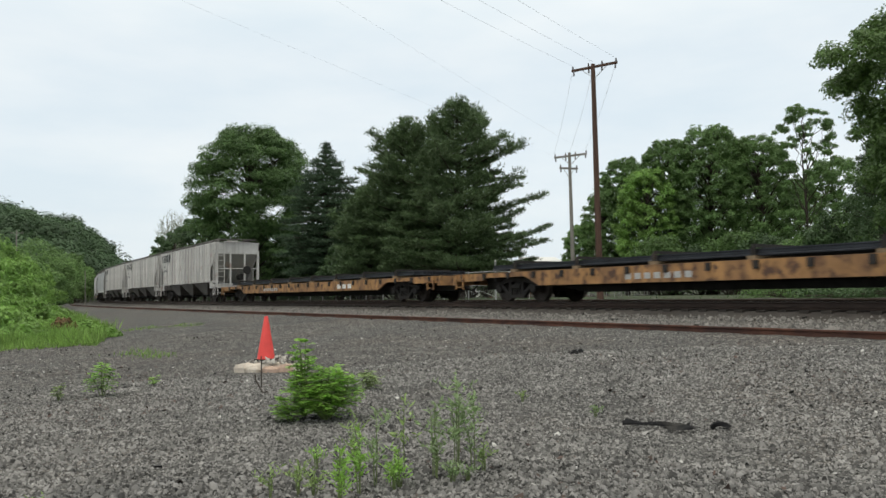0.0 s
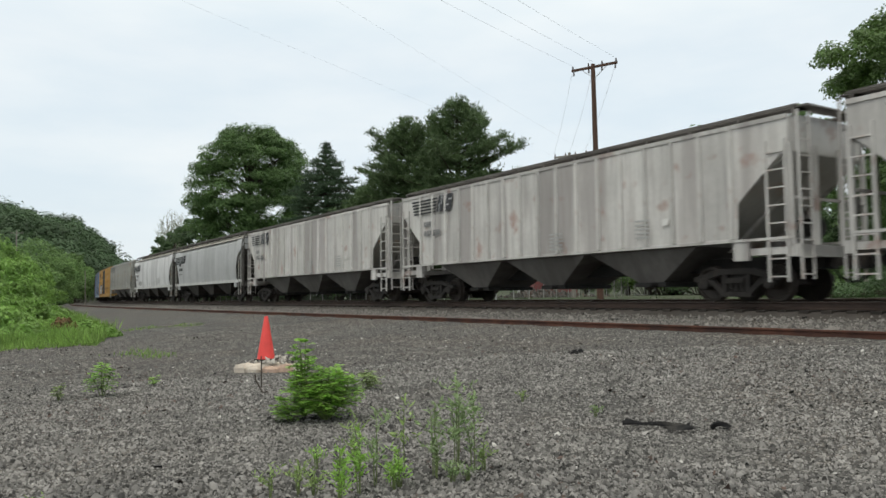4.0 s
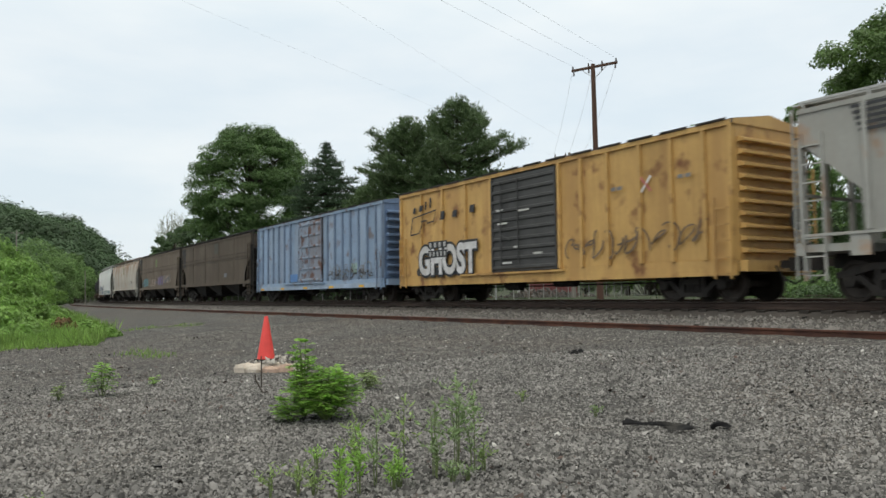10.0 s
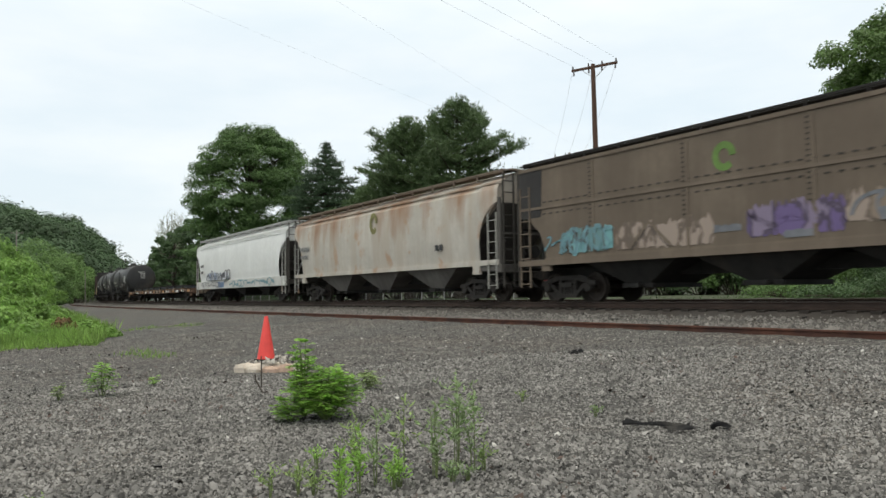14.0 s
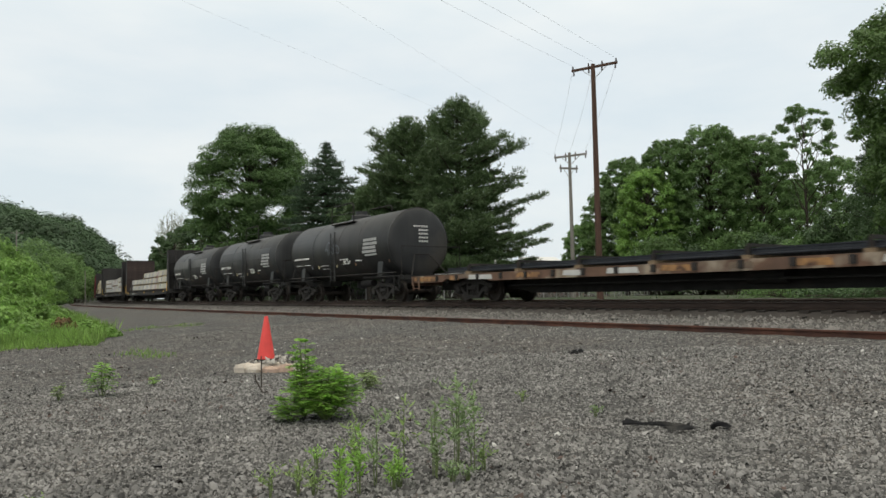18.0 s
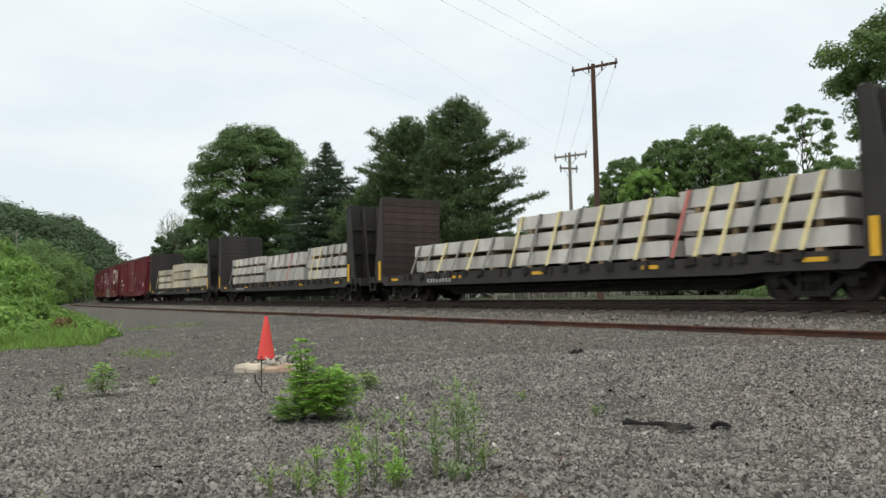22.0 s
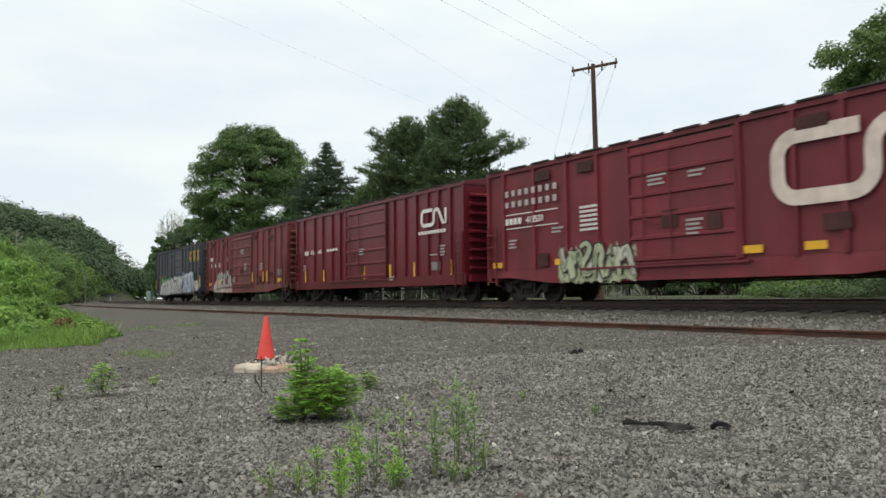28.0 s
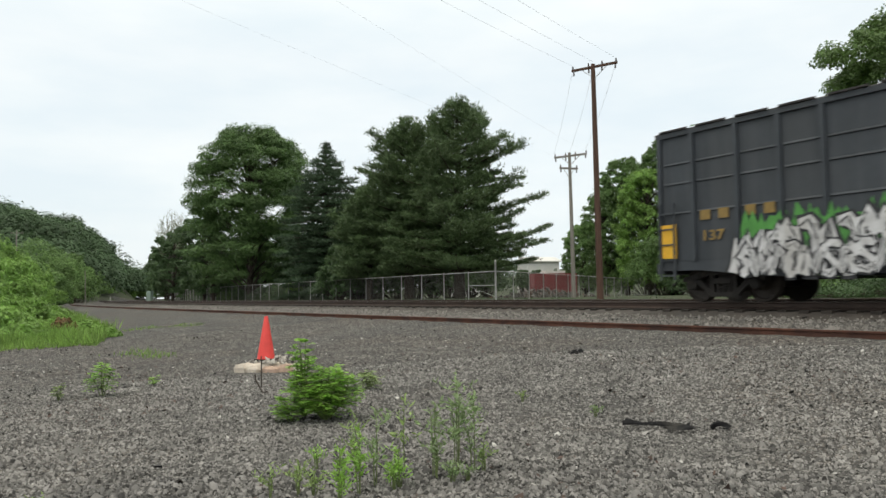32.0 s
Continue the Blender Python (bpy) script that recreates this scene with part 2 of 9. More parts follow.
def broken_ground(m, scale, strength):
    """Lays a pattern of small stones over a material: each cell a shade of its own, with dark joints and relief."""
    n, k = m.node_tree.nodes, m.node_tree.links
    b = n["Principled BSDF"]
    old = b.inputs["Base Color"].links[0].from_socket
    tc = n.new("ShaderNodeTexCoord")
    vo = n.new("ShaderNodeTexVoronoi")
    vo.inputs["Scale"].default_value = scale
    k.new(tc.outputs["Object"], vo.inputs["Vector"])
    sp = n.new("ShaderNodeSeparateColor")
    k.new(vo.outputs["Color"], sp.inputs["Color"])
    r1 = n.new("ShaderNodeMapRange")
    r1.inputs["To Min"].default_value, r1.inputs["To Max"].default_value = 1 - strength, 1 + strength
    k.new(sp.outputs["Red"], r1.inputs["Value"])
    r2 = n.new("ShaderNodeMapRange")
    r2.inputs["From Min"].default_value, r2.inputs["From Max"].default_value = 0.25, 0.7
    r2.inputs["To Min"].default_value, r2.inputs["To Max"].default_value = 1.1, 0.45
    k.new(vo.outputs["Distance"], r2.inputs["Value"])
    mu = n.new("ShaderNodeMath")
    mu.operation = "MULTIPLY"
    k.new(r1.outputs["Result"], mu.inputs[0])
    k.new(r2.outputs["Result"], mu.inputs[1])
    hs = n.new("ShaderNodeHueSaturation")
    k.new(mu.outputs["Value"], hs.inputs["Value"])
    k.new(old, hs.inputs["Color"])
    k.new(hs.outputs["Color"], b.inputs["Base Color"])
    bp = n.new("ShaderNodeBump")
    bp.invert = True
    bp.inputs["Strength"].default_value, bp.inputs["Distance"].default_value = 0.8, 0.02
    k.new(vo.outputs["Distance"], bp.inputs["Height"])
    k.new(bp.outputs["Normal"], b.inputs["Normal"])


broken_ground(M_GROUND, 11.0, 0.30)
broken_ground(M_GROUND, 34.0, 0.75)
M_STONE = mat("gravel_stone", (0.160, 0.154, 0.147), 0.92, var=0.30, scale=2.0, bump=0.3, bump_scale=60, island=0.85)
M_STONE2 = mat("fine_gravel_stone", (0.132, 0.124, 0.116), 0.92, var=0.3, scale=2.0, island=0.55)
M_BALLAST = mat("oily_ballast_bed", (0.062, 0.054, 0.047), 0.95, var=0.3, scale=1.5, col2=(0.045, 0.037, 0.031), patch=0.5, bump=0.6, bump_scale=25)
M_BALLASTSTONE = mat("grey_ballast_lump", (0.150, 0.141, 0.131), 0.9, var=0.25, scale=1.5, island=0.55)
M_CHIP = mat("red_brown_bark_chip", (0.095, 0.066, 0.056), 0.9, var=0.3, scale=5, island=0.4)
M_PEBBLE = mat("white_pebble", (0.55, 0.53, 0.50), 0.8, var=0.15, scale=5, island=0.3)
M_FIELD = mat("meadow_soil", (0.048, 0.060, 0.028), 0.95, var=0.35, scale=0.15, bump=0.6, bump_scale=9)
M_RAIL = mat("weathered_rail", (0.050, 0.033, 0.026), 0.7, 0.2, var=0.25, scale=2.0)
M_RAILTOP = mat("worn_rail_head", (0.30, 0.29, 0.28), 0.35, 0.9, var=0.15, scale=3.0)
M_RUSTRAIL = mat("rusty_rail", (0.105, 0.045, 0.030), 0.85, 0.1, var=0.3, scale=2.5, col2=(0.06, 0.03, 0.024), patch=0.5)
M_TIE = mat("creosoted_tie", (0.030, 0.025, 0.021), 0.9, var=0.3, scale=3.0, random_obj=0.3, bump=0.4, bump_scale=30)
M_TRUCK = mat("truck_iron", (0.024, 0.021, 0.019), 0.8, 0.1, var=0.35, scale=4.0, col2=(0.055, 0.043, 0.034), patch=0.58, bump=0.2)
M_WHEEL = mat("wheel_steel", (0.042, 0.034, 0.029), 0.6, 0.4, var=0.3, scale=5.0)
M_UNDER = mat("underframe_black", (0.018, 0.017, 0.016), 0.85, 0.0, var=0.35, scale=3.0, col2=(0.032, 0.027, 0.023), patch=0.58)
M_YELLOWFLAT = mat("faded_yellow_steel", (0.375, 0.20, 0.078), 0.7, 0.0, var=0.3, scale=2.0, streak=0.9, streak_col=(0.12, 0.065, 0.04), rust=0.95, rust_col=(0.085, 0.045, 0.03))
M_RUSTFLAT = mat("worn_rusty_deck_side", (0.15, 0.085, 0.055), 0.75, var=0.3, scale=2.0, col2=(0.44, 0.38, 0.29), patch=0.56, streak=0.5, streak_col=(0.05, 0.035, 0.03))
M_STEELRAIL = mat("new_dark_rail_steel", (0.035, 0.038, 0.045), 0.5, 0.5, var=0.3, scale=2.0)
M_PLANK = mat("dark_red_brown_plank", (0.052, 0.036, 0.032), 0.85, var=0.3, scale=2.0, stretch=(1, 1, 4), random_obj=0.3)
M_YLETOLD = mat("faded_yellow_lettering", (0.25, 0.165, 0.05), 0.6, var=0.2, scale=5)
M_BLUEDOOR = mat("rust_scuffed_blue_door", (0.25, 0.31, 0.40), 0.7, var=0.2, scale=1.4, streak=0.6, streak_col=(0.16, 0.12, 0.11), rust=0.75, rust_col=(0.13, 0.07, 0.055))
M_GREY1 = mat("weathered_light_grey", (0.56, 0.545, 0.52), 0.65, var=0.12, scale=0.8, streak=0.62, streak_col=(0.17, 0.14, 0.135), rust=0.12, rust_col=(0.28, 0.14, 0.10), random_obj=0.15)
M_GREY2 = mat("soft_grey_paint", (0.455, 0.46, 0.462), 0.6, var=0.10, scale=0.6, streak=0.36, streak_col=(0.21, 0.205, 0.20), random_obj=0.08)
M_GREYPALE = mat("pale_grey_paint", (0.66, 0.66, 0.655), 0.6, var=0.10, scale=0.6, streak=0.6, streak_col=(0.30, 0.29, 0.30), random_obj=0.05)
M_CREAMTOP = mat("dusty_cream_roof_edge", (0.56, 0.53, 0.47), 0.7, var=0.15, scale=1.2, streak=0.4, streak_col=(0.32, 0.29, 0.25))
# near-black with paler streaks, for bays, some end frames and end ladders
M_BAY = mat("dark_hopper_bay", (0.046, 0.042, 0.037), 0.8, var=0.3, scale=1.2, streak=0.6, streak_col=(0.11, 0.10, 0.09))
M_GREY3 = mat("aged_grey_green", (0.35, 0.35, 0.325), 0.65, var=0.14, scale=0.7, streak=0.35, streak_col=(0.26, 0.22, 0.17), rust=0.18, rust_col=(0.36, 0.19, 0.09), random_obj=0.10)
M_BROWN = mat("dust_brown_paint", (0.155, 0.123, 0.094), 0.8, var=0.2, scale=0.7, streak=0.45, streak_col=(0.105, 0.079, 0.060), random_obj=0.06)
M_BROWN2 = mat("dark_dust_brown_paint", (0.098, 0.077, 0.058), 0.8, var=0.2, scale=0.7, streak=0.5, streak_col=(0.060, 0.045, 0.034))
M_DARKPATCH = mat("dark_touch_up_paint", (0.072, 0.072, 0.062), 0.8, var=0.2, scale=2)
M_RUSTBAND = mat("rusty_lower_band", (0.15, 0.11, 0.078), 0.8, var=0.3, scale=2.5)
M_BLUEPOST = mat("grimy_blue_post", (0.175, 0.235, 0.33), 0.7, var=0.25, scale=1.5, streak=0.5, streak_col=(0.10, 0.10, 0.11))
M_STENCIL = mat("dull_stencil", (0.42, 0.42, 0.41), 0.6, var=0.2, scale=5)
M_RUSTGREY = mat("rust_stained_cream", (0.48, 0.455, 0.41), 0.7, var=0.15, scale=0.7, streak=0.75, streak_col=(0.37, 0.31, 0.25), rust=0.14, rust_col=(0.38, 0.22, 0.12))


def roof_rust(m, rust_col, z0, z1):
    """Broad soft runs of rust that come down from the roof edge and thin out on the way."""
    n, k = m.node_tree.nodes, m.node_tree.links
    b = n["Principled BSDF"]
    old = b.inputs["Base Color"].links[0].from_socket
    tc = n.new("ShaderNodeTexCoord")
    mp = n.new("ShaderNodeMapping")
    mp.inputs["Scale"].default_value = (0.62, 0.0, 0.13)
    mp.inputs["Location"].default_value = (3.1, 0.0, 1.7)
    k.new(tc.outputs["Object"], mp.inputs["Vector"])
    t = n.new("ShaderNodeTexNoise")
    t.inputs["Scale"].default_value = 1.0
    t.inputs["Detail"].default_value = 6
    t.inputs["Roughness"].default_value = 0.62
    k.new(mp.outputs["Vector"], t.inputs["Vector"])
    sep = n.new("ShaderNodeSeparateXYZ")
    k.new(tc.outputs["Object"], sep.inputs["Vector"])
    fade = n.new("ShaderNodeMapRange")
    for key, val in (("From Min", z0), ("From Max", z1), ("To Min", -0.16), ("To Max", 0.06)):
        fade.inputs[key].default_value = val
    k.new(sep.outputs["Z"], fade.inputs["Value"])
    add = n.new("ShaderNodeMath")
    k.new(t.outputs["Fac"], add.inputs[0])
    k.new(fade.outputs["Result"], add.inputs[1])
    soft = n.new("ShaderNodeMapRange")
    for key, val in (("From Min", 0.44), ("From Max", 0.64), ("To Min", 0.0), ("To Max", 0.85)):
        soft.inputs[key].default_value = val
    k.new(add.outputs["Value"], soft.inputs["Value"])
    x = n.new("ShaderNodeMixRGB")
    x.inputs["Color2"].default_value = (*rust_col, 1)
    k.new(soft.outputs["Result"], x.inputs["Fac"])
    k.new(old, x.inputs["Color1"])
    k.new(x.outputs["Color"], b.inputs["Base Color"])


roof_rust(M_RUSTGREY, (0.27, 0.155, 0.090), 1.9, 3.9)
M_WHITE = mat("clean_white_paint", (0.74, 0.75, 0.74), 0.5, var=0.06, scale=0.6, streak=0.12, streak_col=(0.5, 0.5, 0.48))
M_BOXYEL = mat("golden_yellow_paint", (0.54, 0.335, 0.115), 0.6, var=0.10, scale=0.8, streak=0.55, streak_col=(0.28, 0.14, 0.05), rust=0.4, random_obj=0.10, bump=0.3, bump_scale=1.6)
M_BOXBLUE = mat("faded_sky_blue", (0.240, 0.335, 0.475), 0.65, var=0.12, scale=0.9, streak=0.35, streak_col=(0.36, 0.38, 0.42), rust=0.30, rust_col=(0.15, 0.11, 0.09), random_obj=0.12, bump=0.3, bump_scale=1.6)
# darker copy of the sky blue, end shade in the colour; also a spray patch
M_BOXBLUEEND = mat("shaded_end_blue", (0.13, 0.20, 0.33), 0.65, var=0.15, scale=0.9, streak=0.35, streak_col=(0.07, 0.08, 0.11))
M_BOXRED = mat("faded_maroon_paint", (0.172, 0.026, 0.036), 0.5, var=0.18, scale=0.7, col2=(0.21, 0.044, 0.052), patch=0.60, streak=0.45, streak_col=(0.075, 0.024, 0.022), random_obj=0.14, bump=0.45, bump_scale=1.6, spec=0.3)
M_BOXRED2 = mat("fresh_maroon_paint", (0.130, 0.013, 0.023), 0.32, var=0.12, scale=0.7, streak=0.2, streak_col=(0.22, 0.045, 0.045), random_obj=0.10, bump=0.5, bump_scale=1.7, spec=0.35)
M_BOXRED3 = mat("rusty_maroon_paint", (0.185, 0.040, 0.046), 0.5, var=0.22, scale=0.9, col2=(0.115, 0.045, 0.030), patch=0.54, streak=0.65, streak_col=(0.055, 0.024, 0.019), random_obj=0.14, bump=0.45, bump_scale=1.6, spec=0.3)
M_BOXSLATE = mat("slate_blue_grey", (0.042, 0.049, 0.058), 0.6, var=0.18, scale=0.9, streak=0.4, streak_col=(0.085, 0.09, 0.095), random_obj=0.16, bump=0.3, bump_scale=1.6)
# grime plus the shade inside the end cut-outs, put into one dark colour
M_SLOPE = mat("grimy_shaded_slope_sheet", (0.135, 0.127, 0.118), 0.8, var=0.25, scale=1.0, streak=0.6, streak_col=(0.045, 0.038, 0.034))
M_SILLPALE = mat("pale_side_sill", (0.55, 0.55, 0.53), 0.6, var=0.12, scale=1.5, streak=0.25, streak_col=(0.3, 0.28, 0.26))
# near-black for rivet heads and for the shade strips beside boxcar posts
M_RIVET = mat("rivet_and_rib_shade", (0.045, 0.038, 0.032), 0.7, var=0.2, scale=5)
M_PALERUN = mat("pale_yellow_run", (0.42, 0.40, 0.26), 0.7, var=0.2, scale=4)
M_SMEAR = mat("chalky_smear", (0.16, 0.17, 0.19), 0.8, var=0.3, scale=3)
M_CYAN = mat("faded_cyan_spray", (0.14, 0.27, 0.31), 0.6, var=0.25, scale=3)
M_ROOF = mat("galvanised_roof", (0.15, 0.138, 0.128), 0.6, 0.4, var=0.2, scale=1.5, streak=0.3, rust=0.4)
M_DARKDOOR = mat("faded_black_door", (0.05, 0.05, 0.05), 0.65, var=0.25, scale=2.0, streak=0.3, streak_col=(0.10, 0.10, 0.10))
M_TANK = mat("sooty_black_tank", (0.025, 0.026, 0.027), 0.50, var=0.3, scale=0.9, streak=0.4, streak_col=(0.065, 0.058, 0.052), col2=(0.050, 0.044, 0.038), patch=0.57, random_obj=0.2)
M_TANKPATCH = mat("cleaned_tank_patch", (0.105, 0.105, 0.10), 0.6, var=0.2, scale=1.2, streak=0.3, streak_col=(0.05, 0.05, 0.05))
M_BULK = mat("bulkhead_dark_brown", (0.033, 0.031, 0.031), 0.75, var=0.25, scale=1.2, streak=0.35, streak_col=(0.058, 0.050, 0.047))
M_CONCRETE = mat("pale_concrete", (0.57, 0.535, 0.475), 0.85, var=0.18, scale=1.5, bump=0.25, bump_scale=30, random_obj=0.22, streak=0.5, streak_col=(0.30, 0.275, 0.25))
M_CONCRETEGREY = mat("light_grey_concrete", (0.60, 0.585, 0.56), 0.85, var=0.18, scale=1.5, bump=0.25, bump_scale=30, random_obj=0.20, streak=0.45, streak_col=(0.33, 0.31, 0.29))
M_STRAPY = mat("yellow_strap", (0.76, 0.66, 0.36), 0.7, var=0.1, scale=6)
M_STRAPG = mat("grey_strap", (0.24, 0.235, 0.22), 0.7, var=0.2, scale=6)
M_STRAPR = mat("faded_red_strap", (0.50, 0.17, 0.15), 0.7, var=0.1, scale=6)
M_TIMBER = mat("dunnage_timber", (0.25, 0.18, 0.11), 0.85, var=0.25, scale=4, stretch=(1, 6, 6))
M_YMARK = mat("yellow_reflector", (0.75, 0.42, 0.03), 0.45, var=0.08, scale=6)
M_WLET = mat("white_lettering", (0.70, 0.69, 0.66), 0.6, var=0.10, scale=5)
M_CREAM = mat("dirty_cream_paint", (0.66, 0.56, 0.50), 0.6, var=0.18, scale=3, streak=0.35, streak_col=(0.3, 0.2, 0.18))
M_DLET = mat("black_lettering", (0.035, 0.036, 0.04), 0.6, var=0.2, scale=5)
M_YLET = mat("yellow_lettering", (0.46, 0.27, 0.04), 0.55, var=0.1, scale=5)
M_TACK = mat("grimy_tack_board", (0.060, 0.022, 0.020), 0.85, var=0.3, scale=3)
M_GRET = mat("grey_lettering", (0.20, 0.20, 0.20), 0.6, var=0.2, scale=5)
M_POLE = mat("brown_pole_wood", (0.085, 0.048, 0.034), 0.9, var=0.25, scale=3, stretch=(4, 4, 0.5), bump=0.3)
M_POLEGREY = mat("grey_pole_wood", (0.22, 0.205, 0.18), 0.9, var=0.2, scale=3, stretch=(4, 4, 0.5), bump=0.3)
M_GALV = mat("galvanised_steel", (0.42, 0.42, 0.41), 0.5, 0.5, var=0.15, scale=6)
M_LINK = mat("dull_link_wire", (0.13, 0.13, 0.125), 0.6, 0.4, var=0.15, scale=6)
M_GLASSY = mat("brown_glazed_porcelain", (0.05, 0.03, 0.025), 0.3, var=0.1, scale=9)
M_WIRE = mat("bare_aluminium_wire", (0.32, 0.33, 0.34), 0.5, 0.6, var=0.1, scale=4)
M_CONE = mat("faded_orange_cone", (0.80, 0.080, 0.070), 0.6, var=0.08, scale=5)
M_RUBBER = mat("black_rubber", (0.022, 0.022, 0.023), 0.95, var=0.3, scale=8, col2=(0.045, 0.043, 0.04), patch=0.5, spec=0.1)
M_SLAB = mat("broken_concrete_slab", (0.62, 0.55, 0.47), 0.9, var=0.25, scale=5, bump=0.7, bump_scale=35, col2=(0.42, 0.36, 0.29), patch=0.58)
M_SLABPINK = mat("pinkish_broken_concrete", (0.50, 0.36, 0.28), 0.9, var=0.25, scale=6, bump=0.7, bump_scale=35)
M_SLABGRIT = mat("pale_slab_grit", (0.33, 0.31, 0.28), 0.85, var=0.2, scale=4, island=0.95)
M_WIREROD = mat("rusty_rod", (0.05, 0.038, 0.03), 0.8, 0.3, var=0.2, scale=8)
M_BARK = mat("dark_bark", (0.055, 0.043, 0.034), 0.95, var=0.3, scale=3, stretch=(3, 3, 0.6), bump=0.6, bump_scale=14)
M_PALEBARK = mat("pale_grey_bark", (0.26, 0.25, 0.20), 0.9, var=0.2, scale=2)
M_LEAF = mat("broad_leaf_mid", (0.145, 0.245, 0.080), 0.55, var=0.30, scale=0.25, island=0.25, trans=0.42)
M_LEAFDK = mat("broad_leaf_dark", (0.072, 0.128, 0.048), 0.55, var=0.30, scale=0.3, island=0.25, trans=0.28)
M_LEAFLT = mat("broad_leaf_fresh", (0.225, 0.380, 0.092), 0.55, var=0.30, scale=0.5, island=0.28, trans=0.42)
# leaf colour for far thickets with some haze mixed into it
M_LEAFHAZE = mat("broad_leaf_hazed", (0.165, 0.270, 0.088), 0.65, var=0.35, scale=0.12, island=0.22, trans=0.35)
M_LEAFBIG = mat("broad_leaf_deep", (0.098, 0.176, 0.054), 0.55, var=0.28, scale=0.3, island=0.25, trans=0.3)
M_LEAFNEAR = mat("broad_leaf_light", (0.115, 0.195, 0.055), 0.5, var=0.25, scale=0.5, island=0.3, trans=0.35)
M_NEEDLE = mat("pine_needles", (0.092, 0.145, 0.058), 0.6, var=0.25, scale=0.4, island=0.28, trans=0.12)
M_SPRUCE = mat("spruce_needles", (0.052, 0.092, 0.046), 0.6, var=0.25, scale=0.4, island=0.28, trans=0.1)
# muted, slightly bluish leaf: aerial haze put into the colour
M_FARLEAF = mat("far_woods_hazed_leaf", (0.070, 0.117, 0.056), 0.8, var=0.5, scale=0.05, island=0.12, trans=0.2)
M_PALE = mat("pale_dry_leaf", (0.24, 0.28, 0.17), 0.7, var=0.2, scale=1, island=0.3, trans=0.3)
M_WEED = mat("weed_leaf", (0.28, 0.50, 0.09), 0.5, var=0.2, scale=6, island=0.3, trans=0.4)
M_WEED2 = mat("pale_weed_leaf", (0.26, 0.37, 0.12), 0.55, var=0.2, scale=6, island=0.35, trans=0.35)
M_WEED3 = mat("grey_green_weed_leaf", (0.24, 0.34, 0.15), 0.6, var=0.2, scale=6, island=0.3, trans=0.35)
M_GRASS = mat("long_grass", (0.20, 0.33, 0.075), 0.6, var=0.25, scale=0.8, island=0.35, trans=0.35)
M_STEM = mat("green_stem", (0.13, 0.17, 0.06), 0.7, var=0.2, scale=8)
M_DEAD = mat("dead_brown_leaf", (0.17, 0.10, 0.045), 0.8, var=0.25, scale=3, island=0.4)
M_WALLWHITE = mat("white_siding", (0.68, 0.67, 0.64), 0.6, var=0.06, scale=1)
M_WALLRED = mat("dull_red_steel", (0.26, 0.055, 0.06), 0.6, var=0.12, scale=0.6, streak=0.2)
M_WALLGREY = mat("grey_green_wall", (0.22, 0.235, 0.20), 0.7, var=0.15, scale=1)
M_CABINET = mat("pale_green_cabinet", (0.25, 0.33, 0.28), 0.6, var=0.12, scale=1)


def graffiti(name, c1, c2, c3, line=(0.02, 0.02, 0.022), scale=1.6):
    """Sprayed letters gone to shapes: cells of three colours with dark outlines."""
    m = bpy.data.materials.new(name)
    m.use_nodes = True
    n, k = m.node_tree.nodes, m.node_tree.links
    b = n["Principled BSDF"]
    b.inputs["Roughness"].default_value = 0.55
    tc = n.new("ShaderNodeTexCoord")
    mp = n.new("ShaderNodeMapping")
    mp.inputs["Scale"].default_value = (1.35, 0.0, 0.55)
    mp.inputs["Rotation"].default_value = (0, 0.22, 0)
    nz = n.new("ShaderNodeTexNoise")
    nz.inputs["Scale"].default_value = 3.2
    nz.inputs["Detail"].default_value = 4.0
    mx = n.new("ShaderNodeMixRGB")
    mx.inputs["Fac"].default_value = 0.45
    k.new(tc.outputs["Object"], mp.inputs["Vector"])
    k.new(mp.outputs["Vector"], nz.inputs["Vector"])
    k.new(mp.outputs["Vector"], mx.inputs["Color1"])
    k.new(nz.outputs["Color"], mx.inputs["Color2"])
    vo = n.new("ShaderNodeTexVoronoi")
    vo.inputs["Scale"].default_value = scale
    ve = n.new("ShaderNodeTexVoronoi")
    ve.feature = "DISTANCE_TO_EDGE"
    ve.inputs["Scale"].default_value = scale
    k.new(mx.outputs["Color"], vo.inputs["Vector"])
    k.new(mx.outputs["Color"], ve.inputs["Vector"])
    sp = n.new("ShaderNodeSeparateColor")
    k.new(vo.outputs["Color"], sp.inputs["Color"])
    rp = n.new("ShaderNodeValToRGB")
    rp.color_ramp.interpolation = "CONSTANT"
    rp.color_ramp.elements[0].color = (*c1, 1)
    rp.color_ramp.elements[1].position, rp.color_ramp.elements[1].color = 0.5, (*c2, 1)
    e = rp.color_ramp.elements.new(0.78)
    e.color = (*c3, 1)
    k.new(sp.outputs["Red"], rp.inputs["Fac"])
    cut = n.new("ShaderNodeMapRange")
    cut.inputs["From Min"].default_value, cut.inputs["From Max"].default_value = 0.045, 0.085
    k.new(ve.outputs["Distance"], cut.inputs["Value"])
    fin = n.new("ShaderNodeMixRGB")
    fin.inputs["Color1"].default_value = (*line, 1)
    k.new(cut.outputs["Result"], fin.inputs["Fac"])
    k.new(rp.outputs["Color"], fin.inputs["Color2"])
    k.new(fin.outputs["Color"], b.inputs["Base Color"])
    return m


M_SPRAYWHITE = mat("chalky_white_spray", (0.60, 0.60, 0.61), 0.7, var=0.2, scale=4, streak=0.4, streak_col=(0.3, 0.27, 0.22))
M_GRAFBLUE = mat("pale_blue_spray", (0.46, 0.54, 0.66), 0.6, var=0.25, scale=2.5, col2=(0.62, 0.62, 0.66), patch=0.5)
